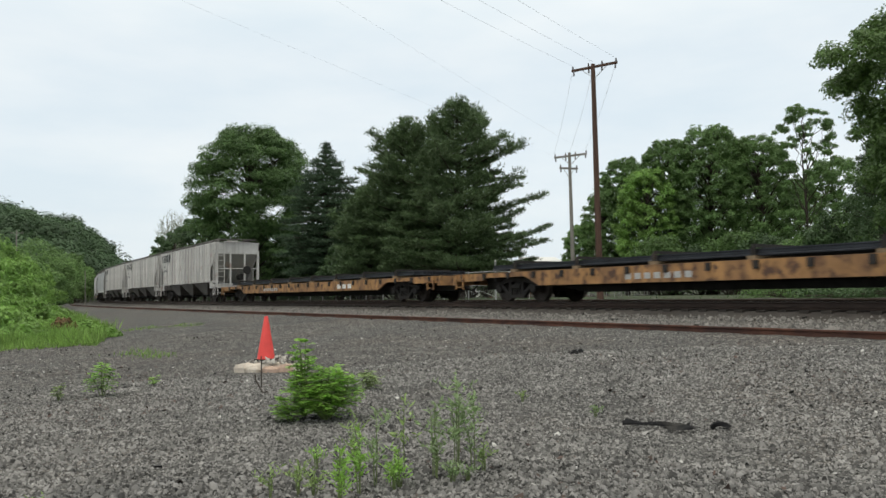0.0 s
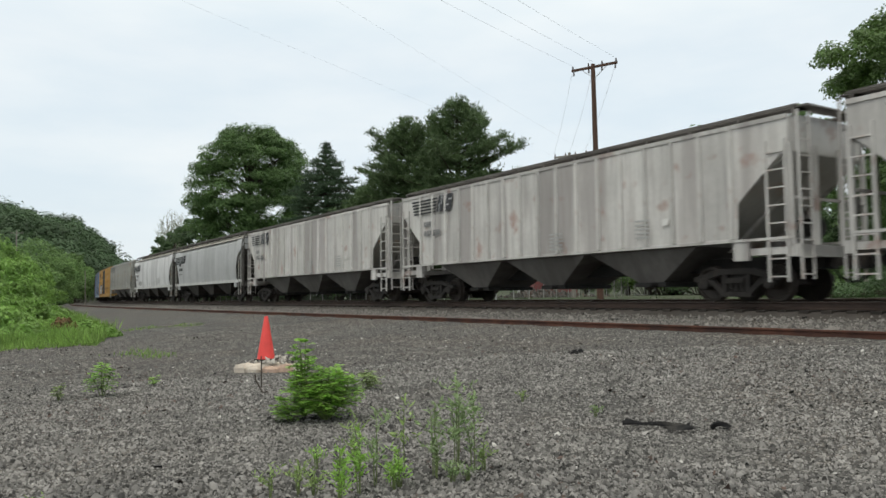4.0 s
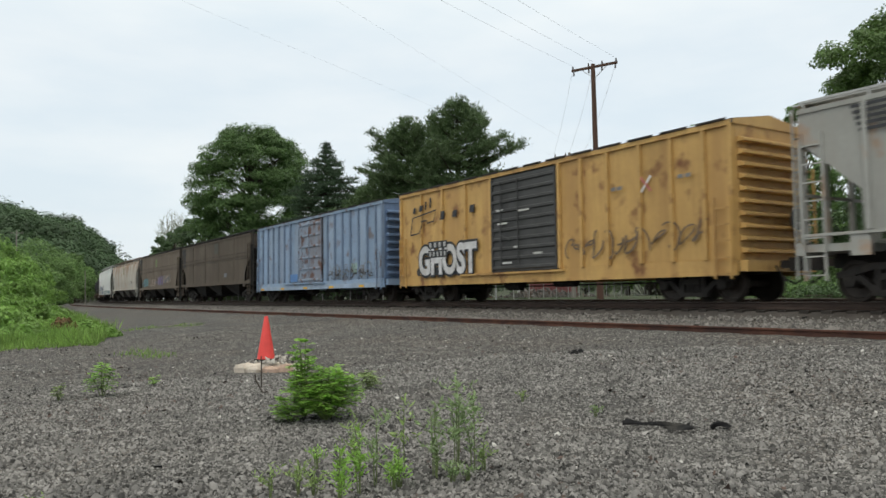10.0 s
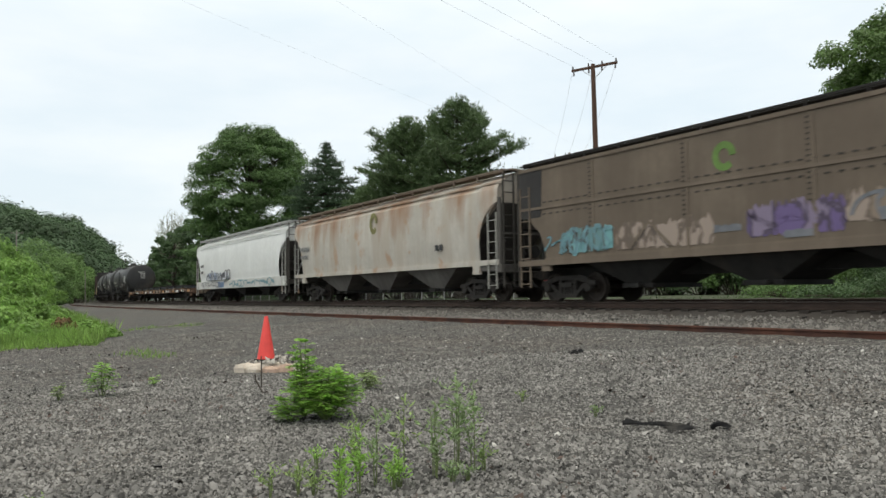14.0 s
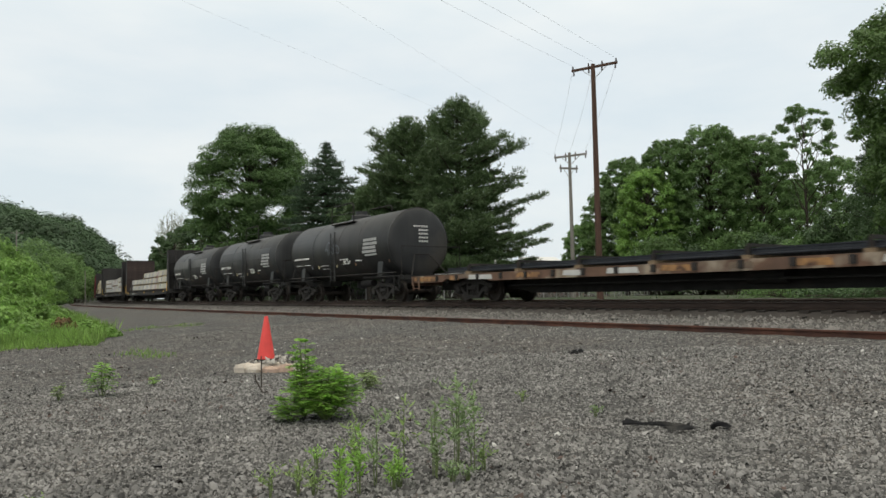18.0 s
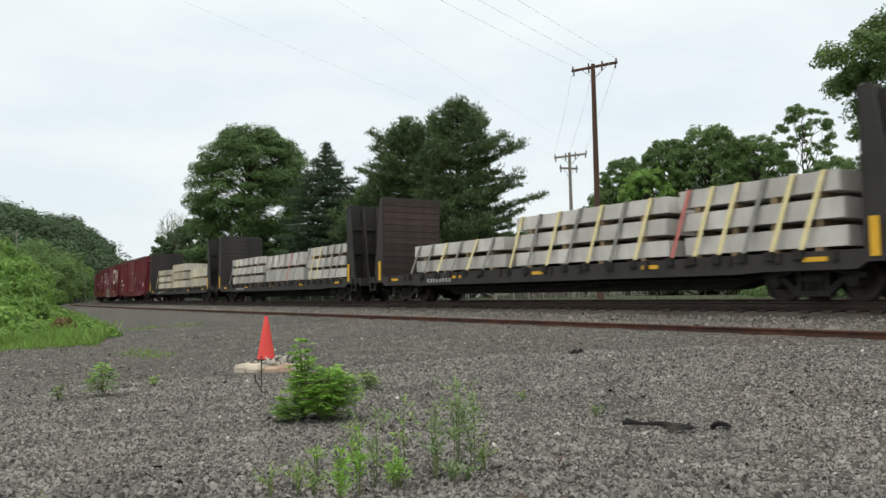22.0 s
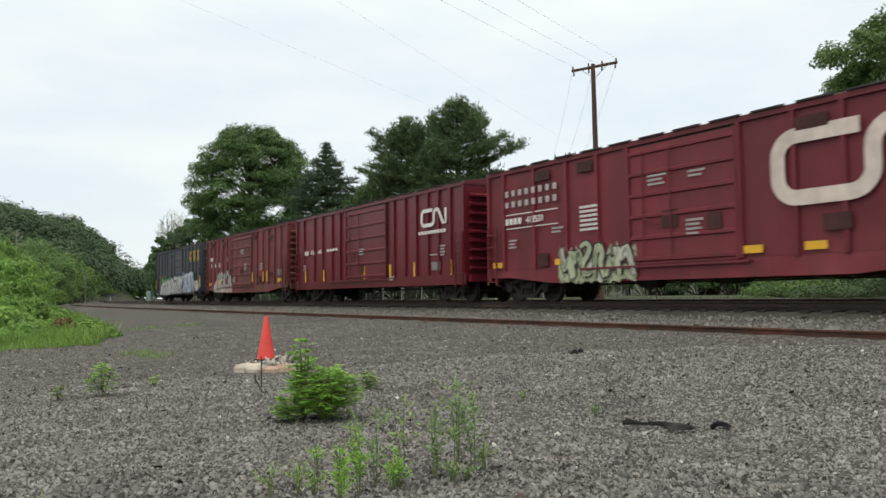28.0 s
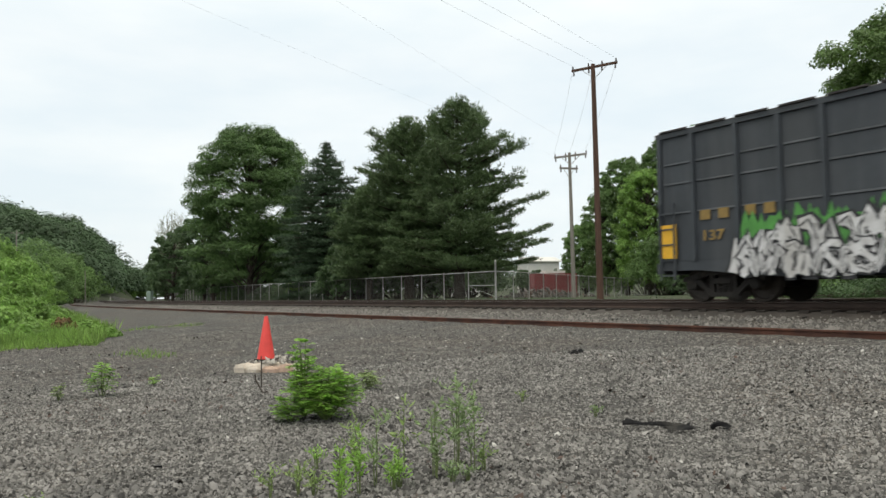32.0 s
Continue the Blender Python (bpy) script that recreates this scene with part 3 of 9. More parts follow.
M_GRAFSAGE = mat("sage_spray", (0.40, 0.44, 0.30), 0.65, var=0.3, scale=2.5, col2=(0.55, 0.55, 0.46), patch=0.5)
M_GRAFPINK = mat("faded_pink_spray", (0.46, 0.36, 0.34), 0.65, var=0.25, scale=2.5, col2=(0.55, 0.53, 0.48), patch=0.48)
M_GRAF_B = graffiti("sprayed_white_blue", (0.58, 0.60, 0.64), (0.36, 0.43, 0.58), (0.10, 0.10, 0.12), scale=4.6)
M_GRAF_S = graffiti("sprayed_sage_cream", (0.38, 0.42, 0.27), (0.55, 0.55, 0.47), (0.20, 0.24, 0.15), line=(0.14, 0.13, 0.1), scale=6.5)
M_GRAF_C = graffiti("sprayed_cyan", (0.16, 0.36, 0.38), (0.13, 0.25, 0.26), (0.30, 0.42, 0.40), line=(0.09, 0.09, 0.09), scale=2.4)
M_GRAF_V = graffiti("sprayed_violet", (0.13, 0.09, 0.22), (0.09, 0.065, 0.16), (0.20, 0.16, 0.24), line=(0.07, 0.05, 0.09), scale=2.4)
M_GRAF_T = graffiti("sprayed_pale_tan", (0.30, 0.24, 0.20), (0.22, 0.17, 0.13), (0.27, 0.21, 0.17), line=(0.12, 0.09, 0.07), scale=2.0)


# ---- ground, tracks ----
def spread(lo, hi, fine, count):
    """Grid lines, dense round zero and wide far out."""
    a = np.linspace(-1, 1, count)
    k = 6.6
    g = np.sinh(a * k) / np.sinh(k)
    return np.where(g < 0, -g * lo, g * hi)


gx, gy = spread(-1900, 1900, 1, 190), spread(-500, 2600, 1, 200)
GX, GY = np.meshgrid(gx, gy)
GZ = ground_z(GX.ravel(), GY.ravel())
gme = bpy.data.meshes.new("ground")
nx, ny = len(gx), len(gy)
idx = np.arange(nx * ny).reshape(ny, nx)
gq = np.stack([idx[:-1, :-1], idx[:-1, 1:], idx[1:, 1:], idx[1:, :-1]], -1).reshape(-1, 4)
gme.from_pydata(np.stack([GX.ravel(), GY.ravel(), GZ], 1).tolist(), [], gq.tolist())
gme.materials.append(M_GROUND)
gme.materials.append(M_FIELD)
gcx, gcy = GX.ravel()[gq].mean(1), GY.ravel()[gq].mean(1)
gd, gs = side_of(gcx, gcy)
lot = (gd < np.where(gcy < 75, 60, 12)) & (gd > -13.5) & (gcx > -0.5 * gcy - np.where(gcy < 75, 11, 2)) & (gcy < 180) | (abs(gd) < 6)
gme.polygons.foreach_set("material_index", np.where(lot, 0, 1).astype(np.int32))
gme.shade_smooth()
ground = tagged(new("ground", gme), "grey gravel lot rising gently to the railway bank", "ground", kind="structure")


def strip(name, profile, s0, s1, step, material, off=0.0, z=0.0):
    """A cross-section swept along the main line; profile: (towards the viewer, up) pairs."""
    mb = MB(smooth=40)
    ss = np.arange(s0, s1 + step / 2, step)
    secs = []
    for s in ss:
        secs.append([(*[float(c) for c in on_track(s, off + o)[:2]], z + u) for o, u in profile])
    mb.loft(secs, close=True, cap=True)
    return mb


RAIL_PROFILE = [(-0.075, -0.172), (0.075, -0.172), (0.075, -0.155), (0.012, -0.125), (0.010, -0.045), (0.036, -0.032), (0.036, -0.004), (0.028, 0.0), (-0.028, 0.0), (-0.036, -0.004), (-0.036, -0.032), (-0.010, -0.045), (-0.012, -0.125), (-0.075, -0.155)]
BED = [(2.55, -0.45), (1.70, -0.34), (1.22, -0.21), (-1.62, -0.21), (-2.7, -0.45), (-2.7, -0.7), (2.55, -0.7)]


def railway(name, off, top, label, rail_mat, s0=-430, s1=240, bed=True, sunk=0.0):
    tr = tagged(thing(name, label, "railway track"), kind="structure")
    for o in (0.7525, -0.7525):
        rail = part("rail", strip("rail", RAIL_PROFILE, s0, s1, 4.0, None, off + o, top - (sunk if o < 0 else 0)), rail_mat, tr)
        if rail_mat is M_RAIL:
            part("rail_head", strip("rail_head", [(0.03, 0.0), (0.03, 0.0015), (-0.03, 0.0015), (-0.03, 0.0)], s0, s1, 4.0, None, off + o, top), M_RAILTOP, rail, "polished running surface")
    if bed:
        part("ballast_bed", strip("ballast_bed", BED, s0, s1, 4.0, None, off, top), M_BALLAST, tr, "grey crushed stone bed")
    return tr


main_track = railway("railway_main", 0.0, RAIL_Z, "main track of dark weathered rails on wooden ties", M_RAIL)
far_track = railway("railway_far", -4.2, RAIL_Z + 0.02, "second main track behind the first on grey ballast", M_RAIL)
siding = railway("railway_siding", 4.35, 0.625, "rusty siding half buried in gravel", M_RUSTRAIL, s0=-210, s1=120, bed=False, sunk=0.085)


STONE8 = (np.array([(-1, -1, -1), (1, -1, -1), (1, 1, -1), (-1, 1, -1), (-1, -1, 1), (1, -1, 1), (1, 1, 1), (-1, 1, 1)]) * 0.72, np.array([(4, 5, 6, 7), (0, 1, 5, 4), (1, 2, 6, 5), (2, 3, 7, 6), (3, 0, 4, 7)]))


def stones(name, xy, z, size, material, seed, label, flat=0.55, kind="stuff", shape=8):
    """Loose crushed stones, each a small lump with its own turn and size."""
    rng = np.random.default_rng(seed)
    if shape == 5:
        base = np.array([(-1, -1, -1), (1, -1, -1), (1, 1, -1), (-1, 1, -1), (0.2, -0.1, 1.1)]) * 0.85
        quad = np.array([(0, 1, 4), (1, 2, 4), (2, 3, 4), (3, 0, 4)])
    elif shape == 7:
        base = np.array([(-1, -1, -1), (1, -1, -1), (1, 1, -1), (-1, 1, -1), (-0.7, -0.6, 1), (0.8, -0.5, 1), (0.1, 0.8, 1)]) * 0.75
        quad = np.array([(4, 5, 6), (0, 1, 4), (1, 5, 4), (1, 2, 5), (2, 6, 5), (2, 3, 6), (3, 0, 4), (3, 4, 6)])
    if shape == 8:
        base, quad = STONE8
    corners, sides = len(base), quad.shape[1]
    n = len(xy)
    a = rng.uniform(0, math.tau, n)
    t = rng.normal(0, 0.8, (n, 2))
    sc = size * rng.lognormal(0, 0.33, n)[:, None] * rng.uniform(0.6, 1.25, (n, 3)) * (1, 1, flat)
    v = base[None] * rng.uniform(0.45, 1.25, (n, corners, 3)) * sc[:, None, :]
    v[:, :, 2] += v[:, :, 0] * t[:, :1] * 0.5 + v[:, :, 1] * t[:, 1:] * 0.5
    c, s = np.cos(a)[:, None], np.sin(a)[:, None]
    x = v[:, :, 0] * c - v[:, :, 1] * s + xy[:, :1]
    y = v[:, :, 0] * s + v[:, :, 1] * c + xy[:, 1:]
    zz = v[:, :, 2] + (z + sc[:, 2] * 0.25)[:, None]
    co = np.stack([x, y, zz], -1).astype(np.float32)
    faces = (quad[None] + (np.arange(n) * corners)[:, None, None]).astype(np.int32)
    me = bpy.data.meshes.new(name)
    me.vertices.add(n * corners)
    me.vertices.foreach_set("co", co.ravel())
    me.loops.add(n * len(quad) * sides)
    me.loops.foreach_set("vertex_index", faces.ravel())
    me.polygons.add(n * len(quad))
    me.polygons.foreach_set("loop_start", np.arange(0, n * len(quad) * sides, sides, dtype=np.int32))
    me.update(calc_edges=True)
    me.materials.append(material)
    return tagged(new(name, me), label, "gravel", kind=kind)


def fan(r0, r1, count, seed, half=0.62):
    """Even scatter over the open lot, between two radii."""
    rng = np.random.default_rng(seed)
    r = np.sqrt(rng.uniform(r0 * r0, r1 * r1, count))
    a = rng.uniform(-half, half, count)
    xy = np.stack([r * np.sin(a), r * np.cos(a)], 1)
    d, _ = side_of(xy[:, 0], xy[:, 1])
    return xy[(d > 5.35) & (xy[:, 0] > -0.44 * xy[:, 1] - 6)]


def cover(xy):
    """Share of stones left: few on the worn dirt track and towards the siding."""
    road = np.array([(-16, 16.5), (-10, 15.6), (-6, 15.2), (-3, 17.5), (0, 21), (4, 26)])
    d = np.full(len(xy), 99.0)
    for a, b in zip(road[:-1], road[1:]):
        t = np.clip(((xy - a) @ (b - a)) / ((b - a) @ (b - a)), 0, 1)
        d = np.minimum(d, np.linalg.norm(xy - a - t[:, None] * (b - a), axis=1))
    off, _ = side_of(xy[:, 0], xy[:, 1])
    w = 0.3 * wob(xy[:, 0], xy[:, 1], 1.7, 2.0)
    return np.clip((d + w - 0.5) / 1.3, 0.35, 1) * np.clip(0.6 + (off + 2 * w - 6.5) / 4, 0.55, 1)


for r0, r1, cnt, size, seed, shape in ((3.3, 5.6, 27000, 0.0152, 11, 7), (5.6, 7.4, 29000, 0.0152, 15, 5), (7.4, 12.5, 80000, 0.0155, 12, 5), (12.5, 25.0, 62000, 0.022, 13, 5)):
    xy = fan(r0, r1, cnt, seed)
    xy = xy[np.random.default_rng(seed).uniform(0, 1, len(xy)) < cover(xy)]
    stones("gravel_stones", xy, ground_z(xy[:, 0], xy[:, 1]), size, M_STONE if r0 < 12 else M_STONE2, seed, "loose grey crushed stones covering the lot", shape=shape, flat=0.75)

rng = np.random.default_rng(21)
ss, oo = rng.uniform(-52, 26, 46000), rng.uniform(1.35, 4.85, 46000)
bx, by, _ = on_track(ss, oo)
bz = np.interp(oo, [1.35, 1.62, 2.55, 3.2, 5.0], [RAIL_Z - 0.30, RAIL_Z - 0.33, RAIL_Z - 0.44, 0.56, 0.53])
stones("ballast_stones", np.stack([bx, by], 1), bz, 0.036, M_BALLASTSTONE, 22, "rough grey ballast stones on the track shoulder", shape=5, flat=0.8)

xy = fan(3.4, 18.0, 260, 31)
stones("pale_pebbles", xy, ground_z(xy[:, 0], xy[:, 1]) + 0.012, 0.014, M_PEBBLE, 32, "scattered white pebbles among the grey stones")
xy = fan(3.4, 15.0, 1500, 33)
xy = xy[wob(xy[:, 0], xy[:, 1], 0.9, 1.3) > 0.1]
stones("bark_chips", xy, ground_z(xy[:, 0], xy[:, 1]) + 0.012, 0.017, M_CHIP, 34, "red-brown chips of bark and rust among the stones", flat=0.4, shape=5)


# ---- rolling stock ----
SHARED = {}


def shared(key, make):
    if key not in SHARED:
        SHARED[key] = make().mesh(key)
    return SHARED[key]


WHEEL_R = 0.44
WHEELSETS = []


def wheelset_mesh():
    mb = MB(smooth=40)
    for sgn in (1, -1):
        prof = [(0.10, 0.62), (0.13, 0.66), (0.30, 0.69), (0.36, 0.675), (WHEEL_R + 0.028, 0.675), (WHEEL_R + 0.026, 0.705), (WHEEL_R, 0.72), (WHEEL_R - 0.006, 0.805), (0.37, 0.81), (0.35, 0.775), (0.16, 0.745), (0.13, 0.80), (0.10, 0.80)]
        mb.lathe([(r, sgn * s) for r, s in prof], 28)
    mb.lathe([(0.085, -1.12), (0.085, 1.12)], 10)
    return mb


def side_frame_mesh():
    """One cast side frame, its middle at y = 0."""
    mb = MB(smooth=30)
    top = [(-1.18, 0.50), (-1.18, 0.62), (-0.95, 0.66), (-0.45, 0.80), (0.45, 0.80), (0.95, 0.66), (1.18, 0.62), (1.18, 0.50), (0.92, 0.52), (0.42, 0.66), (-0.42, 0.66), (-0.92, 0.52)]
    mb.prism_y(top, -0.08, 0.08)
    for g in (1, -1):
        low = [(g * 0.66, 0.56), (g * 0.82, 0.53), (g * 0.38, 0.16), (g * 0.30, 0.25)]
        mb.prism_y(low, -0.075, 0.075)
        mb.prism_y([(g * 0.26, 0.20), (g * 0.38, 0.20), (g * 0.38, 0.70), (g * 0.26, 0.70)], -0.07, 0.07)
        mb.lathe([(0.12, -0.13), (0.15, -0.10), (0.15, 0.09), (0.11, 0.13), (0.11, 0.16)], 14, at=(g * 0.89, 0, 0.44))
    mb.prism_y([(-0.42, 0.13), (0.42, 0.13), (0.42, 0.24), (-0.42, 0.24)], -0.09, 0.09)
    for sx in (-0.15, 0.0, 0.15):
        mb.lathe([(0.066, 0.24), (0.072, 0.27), (0.06, 0.29), (0.072, 0.32), (0.06, 0.34), (0.072, 0.37), (0.06, 0.39), (0.072, 0.42), (0.066, 0.45)], 8, axis="z", at=(sx, 0.0, 0.0))
    mb.box(-0.24, 0.24, -0.1, 0.1, 0.45, 0.58)
    return mb


def bolster_mesh():
    mb = MB(smooth=30)
    mb.box(-0.22, 0.22, -1.0, 1.0, 0.46, 0.66)
    mb.lathe([(0.34, 0.66), (0.34, 0.78)], 18, axis="z")
    for sx in (-0.5, 0.5):
        mb.beam((sx, -0.8, 0.42), (sx, 0.8, 0.42), 0.10, 0.16)
        for sy in (-0.74, 0.74):
            mb.box(sx + (0.0 if sx < 0 else -0.10), sx + (0.10 if sx < 0 else 0.0), sy - 0.06, sy + 0.06, 0.30, 0.56)
    return mb


def truck(car, x):
    tk = part("truck", shared("truck_bolster", bolster_mesh), M_TRUCK, car, at=pose(x, 0, 0))
    for sy in (1.02, -1.02):
        part("side_frame", shared("side_frame", side_frame_mesh), M_TRUCK, tk, at=pose(0, sy, 0))
    for sx in (0.89, -0.89):
        w = part("wheelset", shared("wheelset", wheelset_mesh), M_WHEEL, tk, at=pose(sx, 0, WHEEL_R))
        WHEELSETS.append((w, car, x + sx, sx))
    return tk


def couplers(car, reach):
    """reach: from the car's middle to the pulling face."""
    for g in (1, -1):
        def make(g=g):
            mb = MB(smooth=30)
            mb.box(min(g * (reach - 0.95), g * (reach - 0.18)), max(g * (reach - 0.95), g * (reach - 0.18)), -0.09, 0.09, 0.80, 0.98)
            mb.prism_z([(g * (reach - 0.25), -0.16), (g * (reach - 0.02), -0.20), (g * (reach + 0.05), -0.06), (g * (reach - 0.06), 0.02), (g * (reach + 0.05), 0.14), (g * (reach - 0.2), 0.17)], 0.72, 1.04)
            return mb
        c = part("coupler", make(), M_TRUCK, car)
        hose = MB(smooth=40).tube([(g * (reach - 0.5), -0.28, 0.85), (g * (reach - 0.3), -0.30, 0.55), (g * (reach - 0.05), -0.22, 0.42), (g * (reach + 0.02), -0.12, 0.5)], 0.022, 6)
        part("air_hose", hose, M_RUBBER, c)


def ladder(name, x, y, z0, z1, w, along, material, car, rungs=None, r=0.016):
    """A ladder standing at (x, y): one stile, with the other stile and the rungs under it; along: the way its rungs run."""
    dx, dy = (w / 2, 0) if along == "x" else (0, w / 2)
    st = part(name, MB().beam((x - dx, y - dy, z0), (x - dx, y - dy, z1), 0.045, 0.045), material, car)
    part("stile", MB().beam((x + dx, y + dy, z0), (x + dx, y + dy, z1), 0.045, 0.045), material, st)
    k = rungs or max(2, int((z1 - z0) / 0.4) + 1)
    me = MB().beam((x - dx, y - dy, 0), (x + dx, y + dy, 0), r * 2).mesh("rung")
    for i in range(k):
        part("rung", me, material, st, at=pose(0, 0, z0 + (z1 - z0) * (i + 0.3) / k))
    return st


def plate(points, y, thick, name, material, parent, label=""):
    """A flat shape lying on a side wall: points are (x, z)."""
    return part(name, MB().prism_y(points, y, y - thick), material, parent, label)


def bars(parent, x, z, w, h, n, y, material, name="lettering", label="", gap=0.35):
    """A row of unreadable characters as plain bars."""
    cw = w / (n + (n - 1) * gap)
    me = MB().box(0, cw, -0.006, 0, 0, h).mesh(name)
    for i in range(n):
        part(name, me, material, parent, label, at=pose(x + i * cw * (1 + gap), y, z))


def words(parent, text, x, z, height, y, material, label="", stretch=1.0, fat=0.035):
    """Readable characters on the viewer's side of a car."""
    cu = bpy.data.curves.new("writing", "FONT")
    cu.body, cu.size, cu.extrude, cu.offset = text, height * 1.42, 0.003, height * fat
    tmp = bpy.data.objects.new("writing", cu)
    scene.collection.objects.link(tmp)
    me = bpy.data.meshes.new_from_object(tmp.evaluated_get(bpy.context.evaluated_depsgraph_get()))
    bpy.data.objects.remove(tmp)
    bpy.data.curves.remove(cu)
    me.transform(Matrix.Translation((x, y - 0.004, z)) @ Matrix.Rotation(radians(90), 4, "X") @ Matrix.Diagonal((stretch, 1, 1, 1)))
    me.materials.clear()
    me.materials.append(material)
    ob = new("lettering", me)
    ob.parent = parent
    return tagged(ob, label) if label else ob


def blot(parent, x0, x1, z0, z1, y, material, label, seed, name="graffiti"):
    """A sprayed patch with a ragged outline, a film of paint on the side."""
    r = random.Random(seed)
    n = 44
    top = [(x0 + (x1 - x0) * i / n, z1 - r.random() * 0.30 * (z1 - z0) - (0.25 * (z1 - z0) if i in (0, n) else 0)) for i in range(n + 1)]
    bot = [(x0 + (x1 - x0) * i / n, z0 + r.random() * 0.10 * (z1 - z0) + (0.15 * (z1 - z0) if i in (0, n) else 0)) for i in range(n, -1, -1)]
    mb = MB()
    pts = top + bot
    m = len(top)
    v = [(px, y - 0.005, pz) for px, pz in pts]
    f = [(i, i + 1, 2 * m - 2 - i, 2 * m - 1 - i) for i in range(m - 1)]
    mb.add(v, f)
    mb.add([(px, y + 0.002, pz) for px, pz in pts], [tuple(reversed(q)) for q in f])
    return part(name, mb, material, parent, label)


def scrawl(parent, x0, x1, z0, z1, y, material, seed, letters=4, t=0.05, label=""):
    """A sprayed tag: looping strokes side by side, with no letters in them."""
    r = random.Random(seed)
    w = (x1 - x0) / letters
    for i in range(letters):
        cx, cz = x0 + w * (i + 0.5), (z0 + z1) / 2
        p, a0, k = [], r.uniform(0, 6), r.choice((1, 2, 2, 3))
        turn = r.uniform(0.65, 1.4)
        ax, az, ph = w * r.uniform(0.38, 0.62), (z1 - z0) * r.uniform(0.36, 0.5), r.uniform(0, 6)
        for j in range(23):
            a = a0 + math.tau * turn * j / 22
            p.append((cx + ax * math.cos(a) + 0.22 * ax * math.sin(k * a + ph), cz + az * math.sin(a * k / 2 + ph) * 0.6 + az * 0.5 * math.sin(a)))
        band_path(parent, p, t * r.uniform(0.8, 1.3), y - 0.0012 * i, material, "graffiti_stroke", label)


def throwup(parent, x0, x1, z0, z1, y, fill, line, seed, count=5, t=0.17, label="", sharp=False):
    """Sprayed wild shapes side by side: thick hooks, loops and shards with dark edges, no letters in them."""
    r = random.Random(seed)
    forms = ([(0.1, 0.0), (0.15, 0.75), (0.5, 1.0), (0.9, 0.7), (0.55, 0.45), (0.95, 0.0)], [(0.95, 0.85), (0.45, 1.0), (0.05, 0.6), (0.2, 0.1), (0.7, 0.0), (0.95, 0.35), (0.55, 0.45)],
             [(0.0, 0.9), (0.45, 0.1), (0.6, 0.75), (1.0, 0.0)], [(0.05, 0.15), (0.5, 0.0), (0.9, 0.3), (0.35, 0.6), (0.15, 0.85), (0.6, 1.0), (1.0, 0.85)], [(0.0, 0.0), (0.3, 1.0), (0.62, 0.35), (1.0, 1.0), (0.85, 0.0)])
    w = (x1 - x0) / count
    outer, inner, glint = MB(), MB(), MB()

    def ribbon(mb, pts, width, yy):
        dense = []
        for a, b in zip(pts[:-1], pts[1:]):
            dense += [Vector(a).lerp(Vector(b), k / 3) for k in range(3)]
        dense.append(Vector(pts[-1]))
        for _ in range(0 if sharp else 2):
            dense = [dense[0]] + [(dense[i - 1] + dense[i] * 2 + dense[i + 1]) / 4 for i in range(1, len(dense) - 1)] + [dense[-1]]
        left, right = [], []
        for i, p in enumerate(dense):
            d = (dense[min(i + 1, len(dense) - 1)] - dense[max(i - 1, 0)]).normalized()
            k = width * (0.25 + 1.1 * abs(math.sin(1.9 * i)) if sharp else 0.7 + 0.5 * math.sin(math.pi * i / (len(dense) - 1)))
            n = Vector((-d.y, d.x)) * k / 2
            left.append((p.x + n.x, yy, p.y + n.y))
            right.append((p.x - n.x, yy, p.y - n.y))
        m = len(dense)
        mb.add(left + right, [(i, i + 1, m + i + 1, m + i) for i in range(m - 1)])
    for i in range(count):
        f = r.choice(forms)
        sx, lean = w * r.uniform(0.95, 1.25), r.uniform(-0.1, 0.3) * w
        zz0, zz1 = z0 + r.uniform(0.02, 0.12) * (z1 - z0), z1 - r.uniform(0.02, 0.18) * (z1 - z0)
        pts = [(x0 + w * i + (u + r.uniform(-0.06, 0.06)) * sx + lean * v, zz0 + (zz1 - zz0) * v) for u, v in f]
        if r.random() < 0.5:
            pts = [(2 * (x0 + w * (i + 0.5)) - a + lean, b) for a, b in pts]
        k = t * r.uniform(0.85, 1.2)
        ribbon(outer, pts, k * 1.75, y - 0.004 - 0.0012 * i)
        ribbon(inner, pts, k, y - 0.012 - 0.0012 * i)
        ribbon(glint, [pts[0], pts[1], pts[2]], k * 0.16, y - 0.020 - 0.0012 * i)
    part("graffiti_edge", outer, line, parent)
    part("graffiti_fill", inner, fill, parent, label)
    part("graffiti_line", glint, line, parent)


def ring_band(cx, cz, w, h, t, open_side, seg=6):
    """A rounded band round a rectangle, open on one side: outline points."""
    r = min(w, h) * 0.33
    pts = []
    for (ax, az, a0) in ((w / 2 - r, h / 2 - r, 0), (-w / 2 + r, h / 2 - r, 90), (-w / 2 + r, -h / 2 + r, 180), (w / 2 - r, -h / 2 + r, 270)):
        for i in range(seg + 1):
            a = radians(a0 + 90 * i / seg)
            pts.append((ax + r * math.cos(a), az + r * math.sin(a)))
    return pts, r


